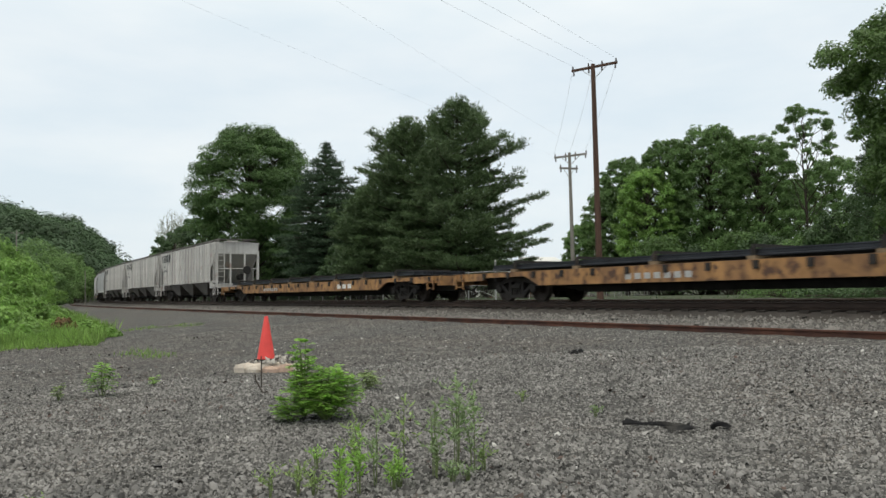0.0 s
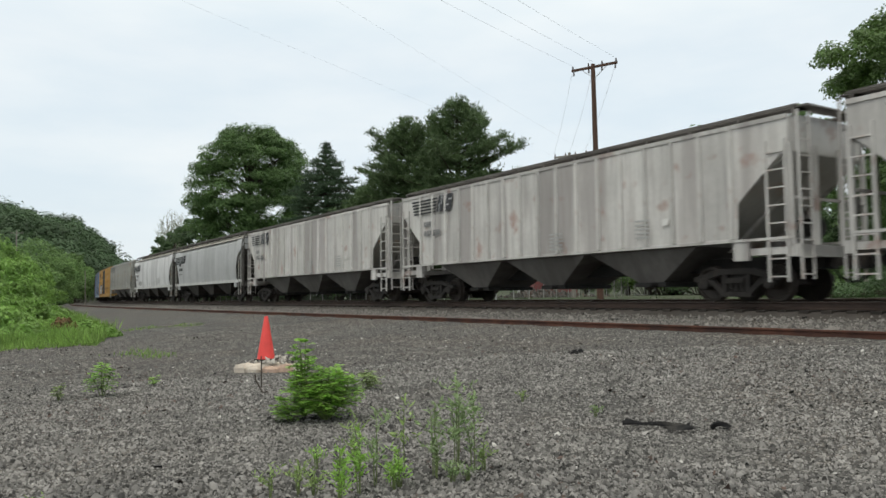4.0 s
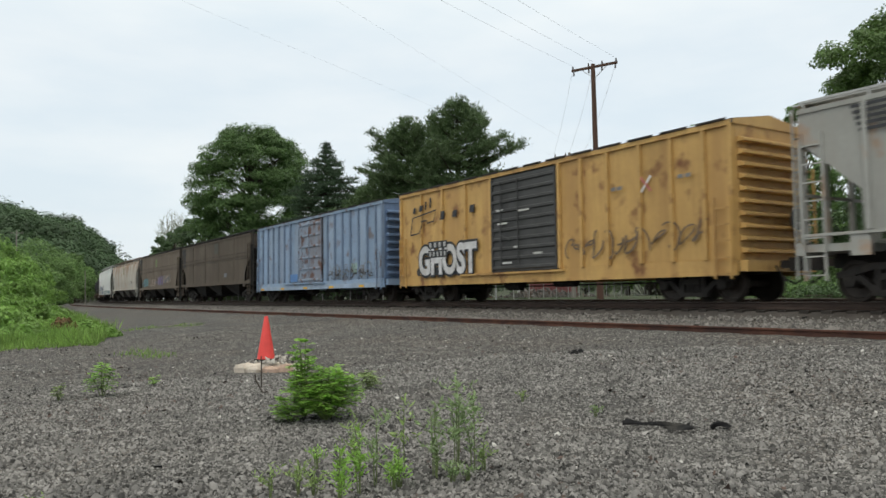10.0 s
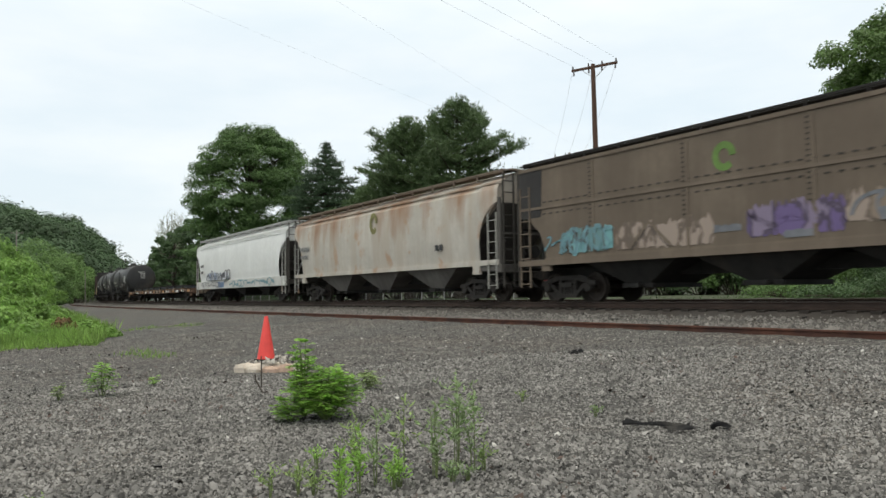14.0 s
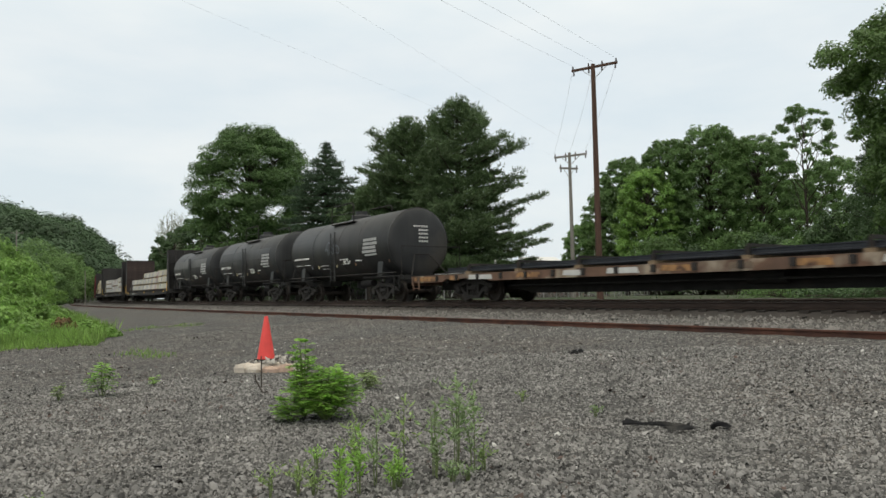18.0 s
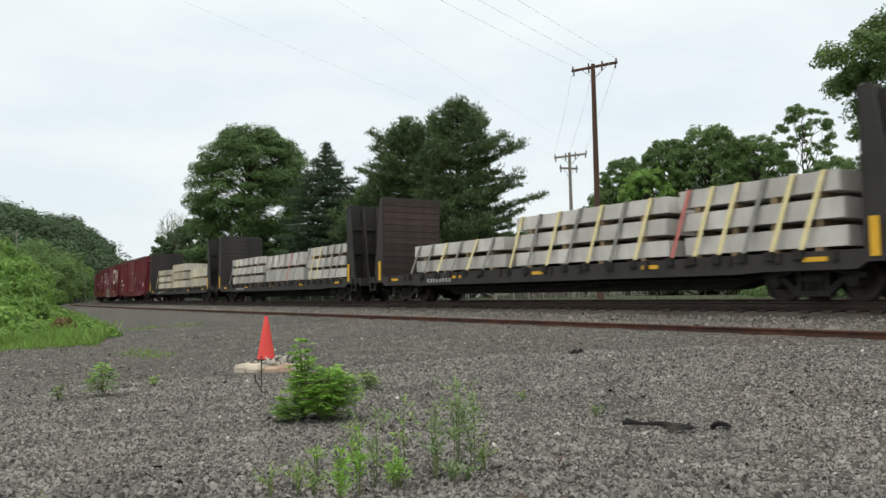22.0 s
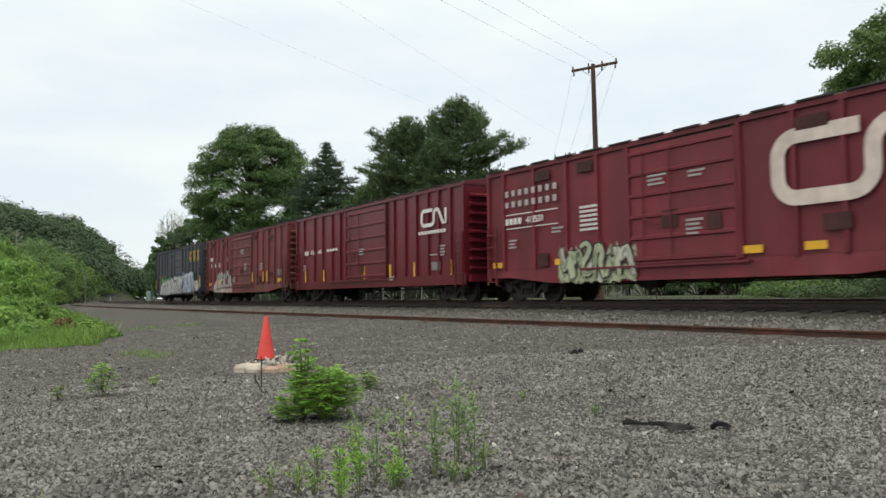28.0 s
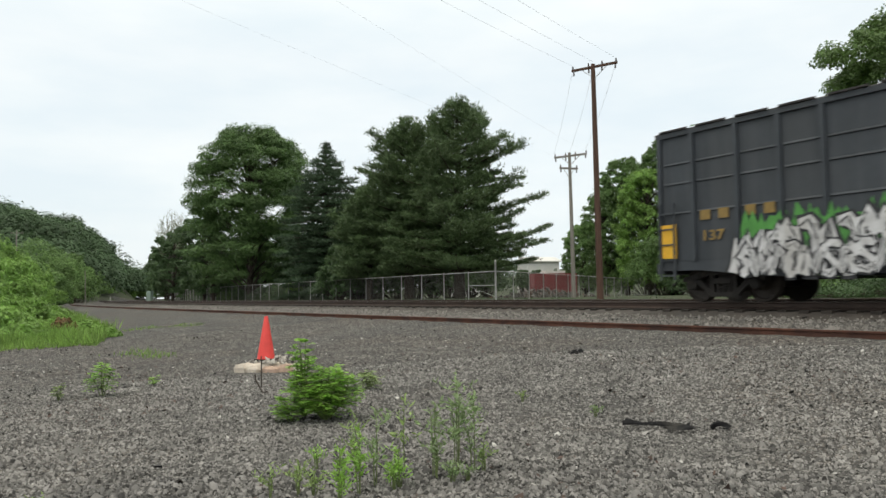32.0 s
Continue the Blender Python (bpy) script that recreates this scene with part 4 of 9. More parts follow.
def band_path(parent, pts, t, y, material, name="emblem", label=""):
    """A flat ribbon of width t along (x, z) points."""
    mb = MB()
    left, right = [], []
    for i, p in enumerate(pts):
        a, b = Vector(pts[max(i - 1, 0)]), Vector(pts[min(i + 1, len(pts) - 1)])
        d = (b - a).normalized()
        nrm = Vector((-d.y, d.x)) * t / 2
        left.append((p[0] + nrm.x, p[1] + nrm.y))
        right.append((p[0] - nrm.x, p[1] - nrm.y))
    n = len(pts)
    for yy in (y - 0.006, y + 0.001):
        mb.add([(a, yy, b) for a, b in left + right], [(i, i + 1, n + i + 1, n + i) for i in range(n - 1)])
    return part(name, mb, material, parent, label)


def noodle(parent, x, z, w, h, t, y, material):
    """A continuous rounded ribbon, drawn as a plain shape."""
    r = h * 0.34
    p = []
    for i in range(9):
        a = radians(90 + 22.5 * i / 2)
        p.append((x + r + r * math.cos(a), z + h - r + r * math.sin(a)))
    for i in range(9):
        a = radians(180 + 90 * i / 8)
        p.append((x + r + r * math.cos(a), z + r + r * math.sin(a)))
    p = [(x + 0.46 * w, z + h)] + p + [(x + 0.40 * w, z)]
    for i in range(9):
        a = radians(270 + 90 * i / 8)
        p.append((x + 0.40 * w + 0.12 * w * math.cos(a), z + 0.12 * w + 0.12 * w * math.sin(a)))
    for i in range(9):
        a = radians(180 - 135 * i / 8)
        p.append((x + 0.64 * w + 0.12 * w * math.cos(a), z + h - 0.12 * w + 0.12 * w * math.sin(a)))
    p += [(x + 0.90 * w, z + 0.02 * h), (x + w, z + 0.02 * h), (x + w, z + h)]
    return band_path(parent, p, t, y, material, label="white rounded ribbon emblem")


def stripes_emblem(parent, x, z, w, h, y, material):
    """Long tapering stripes with a slanted block, drawn as plain shapes."""
    for i in range(5):
        z0 = z + h * i / 5
        plate([(x + 0.012 * (4 - i) * w, z0), (x + 0.56 * w + 0.012 * i * w, z0), (x + 0.57 * w + 0.012 * i * w, z0 + h * 0.11), (x + 0.012 * (4 - i) * w, z0 + h * 0.11)], y, 0.006, "emblem_stripe", material, parent)
    for x0 in (0.59, 0.775):
        q = x + x0 * w
        plate([(q, z), (q + 0.13 * w, z), (q + 0.19 * w, z + h), (q + 0.06 * w, z + h)], y, 0.006, "emblem_block", material, parent)
        if x0 < 0.7:
            plate([(q + 0.045 * w, z), (q + 0.065 * w, z), (q + 0.075 * w, z + 0.55 * h), (q + 0.062 * w, z + 0.55 * h)], y - 0.006, 0.004, "emblem_notch", M_GREY2, parent)
            plate([(q + 0.115 * w, z + 0.45 * h), (q + 0.128 * w, z + 0.45 * h), (q + 0.145 * w, z + h), (q + 0.125 * w, z + h)], y - 0.006, 0.004, "emblem_notch", M_GREY2, parent)
        else:
            plate([(q + 0.01 * w, z + 0.30 * h), (q + 0.09 * w, z + 0.30 * h), (q + 0.095 * w, z + 0.40 * h), (q + 0.015 * w, z + 0.40 * h)], y - 0.006, 0.004, "emblem_notch", M_GREY2, parent)
            plate([(q + 0.09 * w, z + 0.62 * h), (q + 0.17 * w, z + 0.62 * h), (q + 0.175 * w, z + 0.72 * h), (q + 0.095 * w, z + 0.72 * h)], y - 0.006, 0.004, "emblem_notch", M_GREY2, parent)


def underframe(car, half, z=0.95, depth=0.45):
    mb = MB()
    mb.box(-half, half, -0.30, 0.30, z - 0.30, z)
    for i in range(-3, 4):
        mb.box(i * half / 4 - 0.06, i * half / 4 + 0.06, -1.3, 1.3, z - 0.16, z - 0.004)
    part("underframe", mb, M_UNDER, car)
    br = MB(smooth=40)
    br.lathe([(0.16, -0.45), (0.16, 0.45)], 12, axis="x", at=(1.2, -0.75, 0.62))
    br.lathe([(0.21, -0.35), (0.21, 0.35)], 12, axis="x", at=(-1.4, -0.7, 0.60))
    br.tube([(-half * 0.8, -0.42, 0.52), (half * 0.8, -0.42, 0.52)], 0.025, 6)
    part("brake_gear", br, M_UNDER, car)


def boxcar(label, paint, length=15.65, reach=8.55, door=(-1.6, 1.6), posts=7, post_mat=None, door_mat=None, end_mat=None, roof_z=4.55, eave=4.32, belly=True, group="boxcars of the freight train", hat=0.09, truck_x=6.25, door_ribs=5, xs=None, end_ribs=9):
    car = thing("boxcar", label, "freight car", group)
    h = length / 2
    W = 1.42
    post_mat, door_mat, end_mat = post_mat or paint, door_mat or paint, end_mat or paint
    part("body", MB().box(-h, h, -W, W, 0.98, eave - 0.03), paint, car)
    # roof: two slopes with cross ridges
    rm = MB()
    prof = [(-W - 0.07, eave - 0.10), (-W - 0.07, eave), (0, roof_z), (W + 0.07, eave), (W + 0.07, eave - 0.10)]
    rm.prism_x(prof, -h - 0.04, h + 0.04)
    n = 14
    for i in range(n):
        x = -h + length * (i + 0.5) / n
        rm.prism_x([(-W - 0.02, eave + 0.004), (-W + 0.12, eave + 0.06), (0, roof_z + 0.045), (W - 0.12, eave + 0.06), (W + 0.02, eave + 0.004), (0, roof_z - 0.01)], x - 0.06, x + 0.06)
    part("roof", rm, M_ROOF, car)
    re_ = MB().prism_x([(-W - 0.07, eave - 0.015), (-W - 0.125, eave - 0.005), (-W - 0.125, eave + 0.035), (-W - 0.06, eave + 0.05)], -0.42, 0.42).mesh("roof_edge")
    for i in range(n):
        part("roof_edge", re_, M_BULK, car, at=pose(-h + length * (i + 0.5) / n, 0, 0))
    part("eave_rail", MB().box(-h, h, -W - 0.075, -W, eave - 0.14, eave - 0.02).box(-h, h, W, W + 0.075, eave - 0.14, eave - 0.02), paint, car)
    # side posts, one by one
    xs = xs + [-h + 0.06, h - 0.06] if xs else [door[0] - (door[0] + h) * (i + 0.0) / posts for i in range(posts)] + [door[1] + (h - door[1]) * (i + 0.0) / posts for i in range(posts)] + [-h + 0.06, h - 0.06]
    pm = MB().prism_z([(-0.062, 0), (-0.052, -hat), (0.052, -hat), (0.062, 0)], 1.02, eave - 0.14).mesh("side_post")
    pm.materials.append(post_mat)
    # dark strip on one side of each post: its shade and grime as colour
    gs_ = MB().box(-0.014, 0.014, -0.003, 0.003, 1.05, eave - 0.17).mesh("grime_seam")
    for x in xs:
        part("side_post", pm, post_mat, car, at=pose(x, -W, 0))
        part("grime_seam", gs_, M_RIVET, car, at=pose(x - 0.078, -W - 0.008, 0))
        part("side_post", pm, post_mat, car, at=pose(x, W, 0, 0, 0, 180))
    # side sheets between the posts
    sx = sorted(set([round(v, 3) for v in xs] + [-h + 0.03, h - 0.03]))
    for a, b in zip(sx[:-1], sx[1:]):
        if b - a > 0.3 and not (a < (door[0] + door[1]) / 2 < b):
            part("side_panel", MB().box(a + 0.03, b - 0.03, -W - 0.006, -W + 0.004, 1.04, eave - 0.16), paint, car)
    # black plate edging the door, in place of the shade round it
    part("door_opening", MB().box(door[0] - 0.06, door[1] + 0.06, -W - 0.03, -W + 0.004, 0.985, eave - 0.15), M_UNDER, car, "dark outline painted as shade round the door")
    # sills
    if belly:
        sill = [(-h, 1.02), (-h, 0.80), (-6.6, 0.78), (-4.6, 0.58), (4.6, 0.58), (6.6, 0.78), (h, 0.80), (h, 1.02)]
    else:
        sill = [(-h, 1.02), (-h, 0.63), (h, 0.63), (h, 1.02)]
    sm = MB()
    for y in (-W - 0.03, W - 0.03):
        sm.prism_y(sill, y, y + 0.06)
    part("side_sill", sm, paint, car)
    # door on each side
    for g in (-1, 1):
        dm = MB()
        y0, y1 = sorted((g * W, g * (W + 0.06)))
        dm.box(door[0], door[1], y0, y1, 1.0, eave - 0.20)
        dr = part("door", dm, door_mat, car, "closed sliding door with pressed ribs")
        for x in (door[0], door[1] - 0.07):
            ya, yb = sorted((g * (W + 0.06), g * (W + 0.11)))
            part("door_edge", MB().box(x, x + 0.07, ya, yb, 1.0, eave - 0.20), door_mat, dr)
        dk = MB().prism_x([(0, 0), (-0.045, 0.03), (-0.045, 0.10), (0, 0.13)], door[0] + 0.06, door[1] - 0.06).mesh("door_rib")
        for i in range(door_ribs + 1):
            z = 1.06 + (eave - 1.50) * i / door_ribs
            part("door_rib", dk, door_mat, dr, at=pose(0, g * (W + 0.06), z) if g < 0 else pose(door[0] + door[1], g * (W + 0.06), z, 0, 0, 180))
        hm = MB()
        xm = door[0] + 0.55
        for dx in (0.0, 0.9):
            yy = g * (W + 0.13)
            hm.tube([(xm + dx, yy, 1.2), (xm + dx, yy, eave - 0.35)], 0.02, 6)
        hm.beam((xm, g * (W + 0.14), 2.2), (xm + 0.5, g * (W + 0.14), 2.0), 0.04)
        part("lock_rod", hm, door_mat, dr)
        tm = MB()
        ya, yb = sorted((g * W, g * (W + 0.13)))
        tm.box(door[0] - 1.9 if g < 0 else door[0] - 0.3, door[1] + 0.3, ya, yb, 0.92, 0.98)
        part("door_track", tm, paint, car)
    # ends: pressed horizontal ribs
    for g in (1, -1):
        em = MB()
        em.box(min(g * h, g * (h + 0.02)), max(g * h, g * (h + 0.02)), -W + 0.02, W - 0.02, 0.99, eave - 0.05)
        e = part("end_wall", em, end_mat, car, "ribbed pressed-steel end")
        er = (eave - 1.4) / end_ribs
        ek = MB().prism_y([(g * (h + 0.02), 0), (g * (h + 0.19), 0.06 * er), (g * (h + 0.19), 0.24 * er), (g * (h + 0.02), 0.50 * er)], -W + 0.12, W - 0.12).mesh("end_rib")
        for i in range(end_ribs):
            part("end_rib", ek, end_mat, e, at=pose(0, 0, 1.15 + i * er))
        part("gable", MB().prism_x([(-W - 0.06, eave - 0.12), (W + 0.06, eave - 0.12), (W + 0.06, eave - 0.01), (0, roof_z - 0.01), (-W - 0.06, eave - 0.01)], *sorted((g * (h + 0.042), g * (h + 0.06)))), end_mat, car)
        part("end_sill", MB().box(min(g * h, g * (h + 0.22)), max(g * h, g * (h + 0.22)), -1.35, 1.35, 0.72, 0.98), paint, car)
        ladder("end_ladder", g * (h + 0.24), 1.18, 1.0, 3.3, 0.42, "y", end_mat, car)
        ladder("side_ladder", g * (h - 0.30), -W - 0.12, 0.55, 2.5, 0.44, "x", paint, car, rungs=5)
        ladder("side_ladder", g * (h - 0.30), W + 0.12, 0.55, 2.5, 0.44, "x", paint, car, rungs=5)
    bw = MB(smooth=40).lathe([(0.26, 0.0), (0.28, 0.02), (0.26, 0.04)], 16, axis="x", at=(h + 0.26, 0.55, 2.0))
    part("brake_wheel", bw, M_UNDER, car)
    underframe(car, h - 0.3, 0.97)
    truck(car, truck_x)
    truck(car, -truck_x)
    couplers(car, reach)
    return car


def half_width(z, curved):
    if not curved:
        return 1.50
    t = np.interp(z, [1.3, 2.0, 3.0, 3.8, 4.02, 4.18], [1.46, 1.54, 1.56, 1.50, 1.40, 1.05])
    return float(t)


def hopper(label, paint, length=17.0, reach=9.2, style="ribbed", bays=3, top=4.10, low=1.42, dark_end=None, slope_mat=None, truck_x=6.9, bay_mat=None, rail_mat=None, sill=0.16, sill_mat=None, beads=1, group="covered hoppers of the freight train"):
    """Covered hopper car: ribbed, curved or seamed sides, sloped end sheets and discharge bays."""
    car = thing("covered_hopper", label, "freight car", group)
    h = length / 2
    curved = style == "curved"
    dark_end, slope_mat, bay_mat = dark_end or paint, slope_mat or M_SLOPE, bay_mat or paint
    zs = list(np.linspace(0, 1, 8))

    def section(x, zb):
        pts = []
        for q in zs:
            z = zb + (top - zb) * q
            pts.append((x, -half_width(z, curved), z))
        pts += [(x, -0.7, top + (0.19 if curved else 0.08)), (x, 0.7, top + (0.19 if curved else 0.08))]
        for q in reversed(zs):
            z = zb + (top - zb) * q
            pts.append((x, half_width(z, curved), z))
        return pts

    bodym = MB(smooth=35 if curved else 20)
    bodym.loft([section(-h + 0.05, 3.35), section(-h + 2.7, low), section(h - 2.7, low), section(h - 0.05, 3.35)])
    part("body", bodym, paint, car)
    for g in (1, -1):
        sl_ = MB().loft([[(g * (h - 0.04), y, 3.33), (g * (h - 2.69), y, low - 0.02), (g * (h - 2.67), y, low - 0.04), (g * (h - 0.02), y, 3.31)] for y in (-1.40, 1.40)])
        part("slope_sheet", sl_, slope_mat, car, "sloping end sheet with grime and shade in its colour")
    # side sheets run on past the slope, with the corner cut away
    for g in (-1, 1):
        sm = MB(smooth=35)
        if curved:
            cut = [(0.0, 3.34), (0.22, 3.28), (0.50, 3.10), (0.78, 2.80), (0.98, 2.40), (1.06, 1.95), (1.08, low)]
        elif style == "seamed":
            cut = [(0.0, 3.0), (0.75, 2.3), (0.95, 2.15), (1.15, 1.75), (1.25, low)]
        else:
            cut = [(0.0, 3.45), (1.30, 2.28), (1.34, low)]
        xs = [(-h + a, b) for a, b in cut] + [(h - a, b) for a, b in reversed(cut)]
        cols = []
        for x, zb in xs:
            cols.append([(x, g * (half_width(zb + (top - zb) * q, curved) + 0.015), zb + (top - zb) * q) for q in zs])
        inner = [[(x, y - g * 0.03, z) for x, y, z in c] for c in cols]
        sm.loft(cols, close=False, cap=False)
        sm.loft(inner, close=False, cap=False)
        part("side_sheet", sm, paint, car)
    if style == "ribbed":
        rm = MB().prism_z([(-0.065, 0), (-0.045, -0.085), (0.045, -0.085), (0.065, 0)], low + 0.04, top - 0.06).mesh("side_rib")
        rm.materials.append(paint)
        # dark strip left of each rib, painted shade together with grime
        gs_ = MB().box(-0.016, 0.016, -0.004, 0.004, low + 0.05, top - 0.10).mesh("grime_seam")
        n = 17
        for i in range(n):
            x = -h + 1.45 + (length - 2.9) * i / (n - 1)
            part("side_rib", rm, paint, car, at=pose(x, -1.515, 0))
            part("side_rib", rm, paint, car, at=pose(x, 1.515, 0, 0, 0, 180))
            part("grime_seam", gs_, M_SLOPE, car, at=pose(x - 0.082, -1.524, 0))
            if i < n - 1:
                part("side_panel", MB().box(x + 0.03, x + (length - 2.9) / (n - 1) - 0.03, -1.522, -1.512, low + 0.05, top - 0.08), paint, car)
    if style == "seamed":
        mm = MB()
        mm.box(-h + 0.1, h - 0.1, -1.545, -1.515, 2.86, 2.94)
        for i in range(1, 5):
            x = -h + length * i / 5
            mm.box(x - 0.05, x + 0.05, -1.535, -1.515, low, top - 0.1)
        part("side_seam", mm, paint, car)
        rv = MB()
        for i in range(54):
            x = -h + 0.3 + (length - 0.6) * i / 53
            for z in (2.70, 3.06):
                rv.box(x - 0.065, x + 0.065, -1.53, -1.514, z - 0.018, z + 0.018)
        for i in range(1, 5):
            x = -h + length * i / 5
            for j in range(16):
                z = low + 0.9 + (top - low - 1.1) * j / 15
                rv.box(x - 0.15, x - 0.07, -1.53, -1.514, z - 0.018, z + 0.018)
        tagged(part("rivets", rv, M_RIVET, car, "rows of dark rivet heads"), kind="stuff")
        part("lower_band", MB().box(-h + 1.2, h - 1.2, -1.53, -1.514, low + 0.02, low + 0.07), paint, car)
    if curved:
        for i in range(1, 4):
            x = -h + length * i / 4
            wm = MB(smooth=40)
            wm.loft([[(xx, -(half_width(low + (top - low) * q, True) + 0.022), low + (top - low) * q) for q in zs] for xx in (x - 0.03, x + 0.03)], close=False, cap=False)
            part("weld_seam", wm, paint, car)
        # pressed beads; on grey cars a dark strip painted as shadow under the roof edge
        for i in range(beads):
            z = top - 0.20 - 0.11 * i
            yb_ = half_width(z, True) + 0.015
            for g in (-1, 1):
                part("roof_bead", MB().box(-h + 0.02, h - 0.02, *sorted((g * (yb_ - 0.02), g * (yb_ + 0.035))), z - 0.02, z + 0.02), M_SLOPE if paint in (M_GREY2, M_GREYPALE) else paint, car)
    # sills, top chords
    w = half_width(low, curved)
    for g in (-1, 1):
        ya, yb = sorted((g * (w - 0.02), g * (w + 0.07)))
        part("side_sill", MB().box(-h, h, ya, yb, low - sill, low + 0.02), sill_mat or paint, car)
        wt = half_width(top - 0.14, curved) if curved else half_width(top, curved)
        ya, yb = sorted((g * (wt - 0.06), g * (wt + 0.05)))
        zt = top - 0.16 if curved else top
        if paint not in (M_GREY2, M_GREYPALE):
            part("top_chord", MB().box(-h, h, ya, yb, zt - 0.07, zt + 0.03), paint, car)
    if paint in (M_GREY2, M_GREYPALE):
        wa, wb = half_width(top - 0.19, True), half_width(top, True)
        for g in (-1, 1):
            part("roof_shoulder", MB().prism_x([(g * (wa + 0.05), top - 0.19), (g * (wa + 0.05), top - 0.12), (g * (wb + 0.012), top + 0.012), (g * 0.7, top + 0.206), (g * 0.7, top + 0.18), (g * (wb - 0.03), top - 0.02), (g * (wa - 0.03), top - 0.19)], -h + 0.04, h - 0.04), M_CREAMTOP, car, "cream roof edge")
    # roof walks with posts
    rw = MB()
    for y in (-0.95, 0.95):
        rw.box(-h - 0.1, h + 0.1, y - 0.2, y + 0.2, top + 0.20, top + 0.24)
        rw.beam((-h - 0.1, y - 0.32 if y < 0 else y + 0.32, top + 0.24), (h + 0.1, y - 0.32 if y < 0 else y + 0.32, top + 0.24), 0.05)
        for i in range(13):
            x = -h + length * i / 12
            rw.beam((x, y - 0.32 if y < 0 else y + 0.32, top), (x, y - 0.32 if y < 0 else y + 0.32, top + 0.24), 0.05)
    for x in (-h - 0.1, h + 0.1):
        rw.box(x - 0.2, x + 0.2, -1.2, 1.2, top + 0.20, top + 0.24)
    part("roof_walk", rw, rail_mat or M_GALV, car, "grated roof walkway")
    hm = MB().box(-0.7, 0.7, -0.35, 0.35, 0.06, 0.22).mesh("hatch_cover")
    for i in range(10):
        part("hatch_cover", hm, paint, car, at=pose(-h + 1.0 + (length - 2) * (i + 0.5) / 10, 0, top))
    # bays
    span = (length - 5.0) / bays
    for i in range(bays):
        xc = -length / 2 + 2.5 + span * (i + 0.5)
        bm_ = MB()
        a, b = span / 2 - 0.08, 0.42
        ring0 = [(xc - a, -w + 0.1, low - 0.05), (xc + a, -w + 0.1, low - 0.05), (xc + a, w - 0.1, low - 0.05), (xc - a, w - 0.1, low - 0.05)]
        ring1 = [(xc - b, -0.95, 0.52), (xc + b, -0.95, 0.52), (xc + b, 0.95, 0.52), (xc - b, 0.95, 0.52)]
        bm_.loft([ring0, ring1])
        bay = part("discharge_bay", bm_, bay_mat, car)
        gm = MB().box(xc - 0.55, xc + 0.55, -1.0, 1.0, 0.40, 0.52)
        gm.lathe([(0.06, -1.25), (0.06, 1.25)], 8, at=(xc + 0.2, 0, 0.46))
        part("outlet_gate", gm, M_UNDER, bay)
    # end platforms, posts, ladders
    for g in (1, -1):
        em = MB()
        em.box(min(g * (h - 1.1), g * (h + 0.15)), max(g * (h - 1.1), g * (h + 0.15)), -1.48, 1.48, 1.06, 1.22)
        em.box(min(g * (h - 0.05), g * (h + 0.15)), max(g * (h - 0.05), g * (h + 0.15)), -1.5, 1.5, 1.0, 1.26)
        for y in (-1.45, -0.5, 0.5, 1.45):
            em.beam((g * h, y, 1.2), (g * h, y, 3.5), 0.10)
        em.beam((g * h, -1.45, 2.3), (g * h, 1.45, 2.3), 0.06)
        # curved cars get dark end frames: shade of the cut-outs put into the colour
        part("end_frame", em, M_BAY if curved and dark_end is paint else dark_end, car)
        shear = MB().prism_y([(g * (h - 2.6), 1.25), (g * (h - 0.3), 3.2), (g * (h - 0.4), 3.2), (g * (h - 2.7), 1.25)], -0.05, 0.05)
        part("centre_web", shear, dark_end, car)
        ladder("side_ladder", g * (h - 0.30), -1.54, 0.45, 3.0 if curved else 3.6, 0.46, "x", M_GREY3 if curved else paint, car, r=0.012 if curved else 0.016)
        ladder("side_ladder", g * (h - 0.30), 1.54, 0.45, 3.0 if curved else 3.6, 0.46, "x", M_GREY3 if curved else paint, car, r=0.012 if curved else 0.016)
        ladder("end_ladder", g * (h + 0.18), -1.2, 0.5, top + 0.1, 0.44, "y", paint if style == "ribbed" else M_BAY, car)
        st = MB()
        st.box(min(g * (h - 1.45), g * (h - 1.05)), max(g * (h - 1.45), g * (h - 1.05)), -1.54, -1.44, 0.95, low)
        part("jacking_pad", st, paint, car)
    mb = MB(smooth=40)
    mb.lathe([(0.22, -0.4), (0.22, 0.4)], 12, axis="x", at=(h - 0.9, 0.5, 1.75))
    mb.lathe([(0.27, 0.0), (0.29, 0.02), (0.27, 0.04)], 16, axis="x", at=(h + 0.2, 0.6, 2.2))
    part("brake_gear", mb, M_UNDER, car)
    part("centre_sill", MB().box(-h, h, -0.33, 0.33, 0.74, 1.08), M_UNDER, car)
    truck(car, truck_x)
    truck(car, -truck_x)
    couplers(car, reach)
    return car


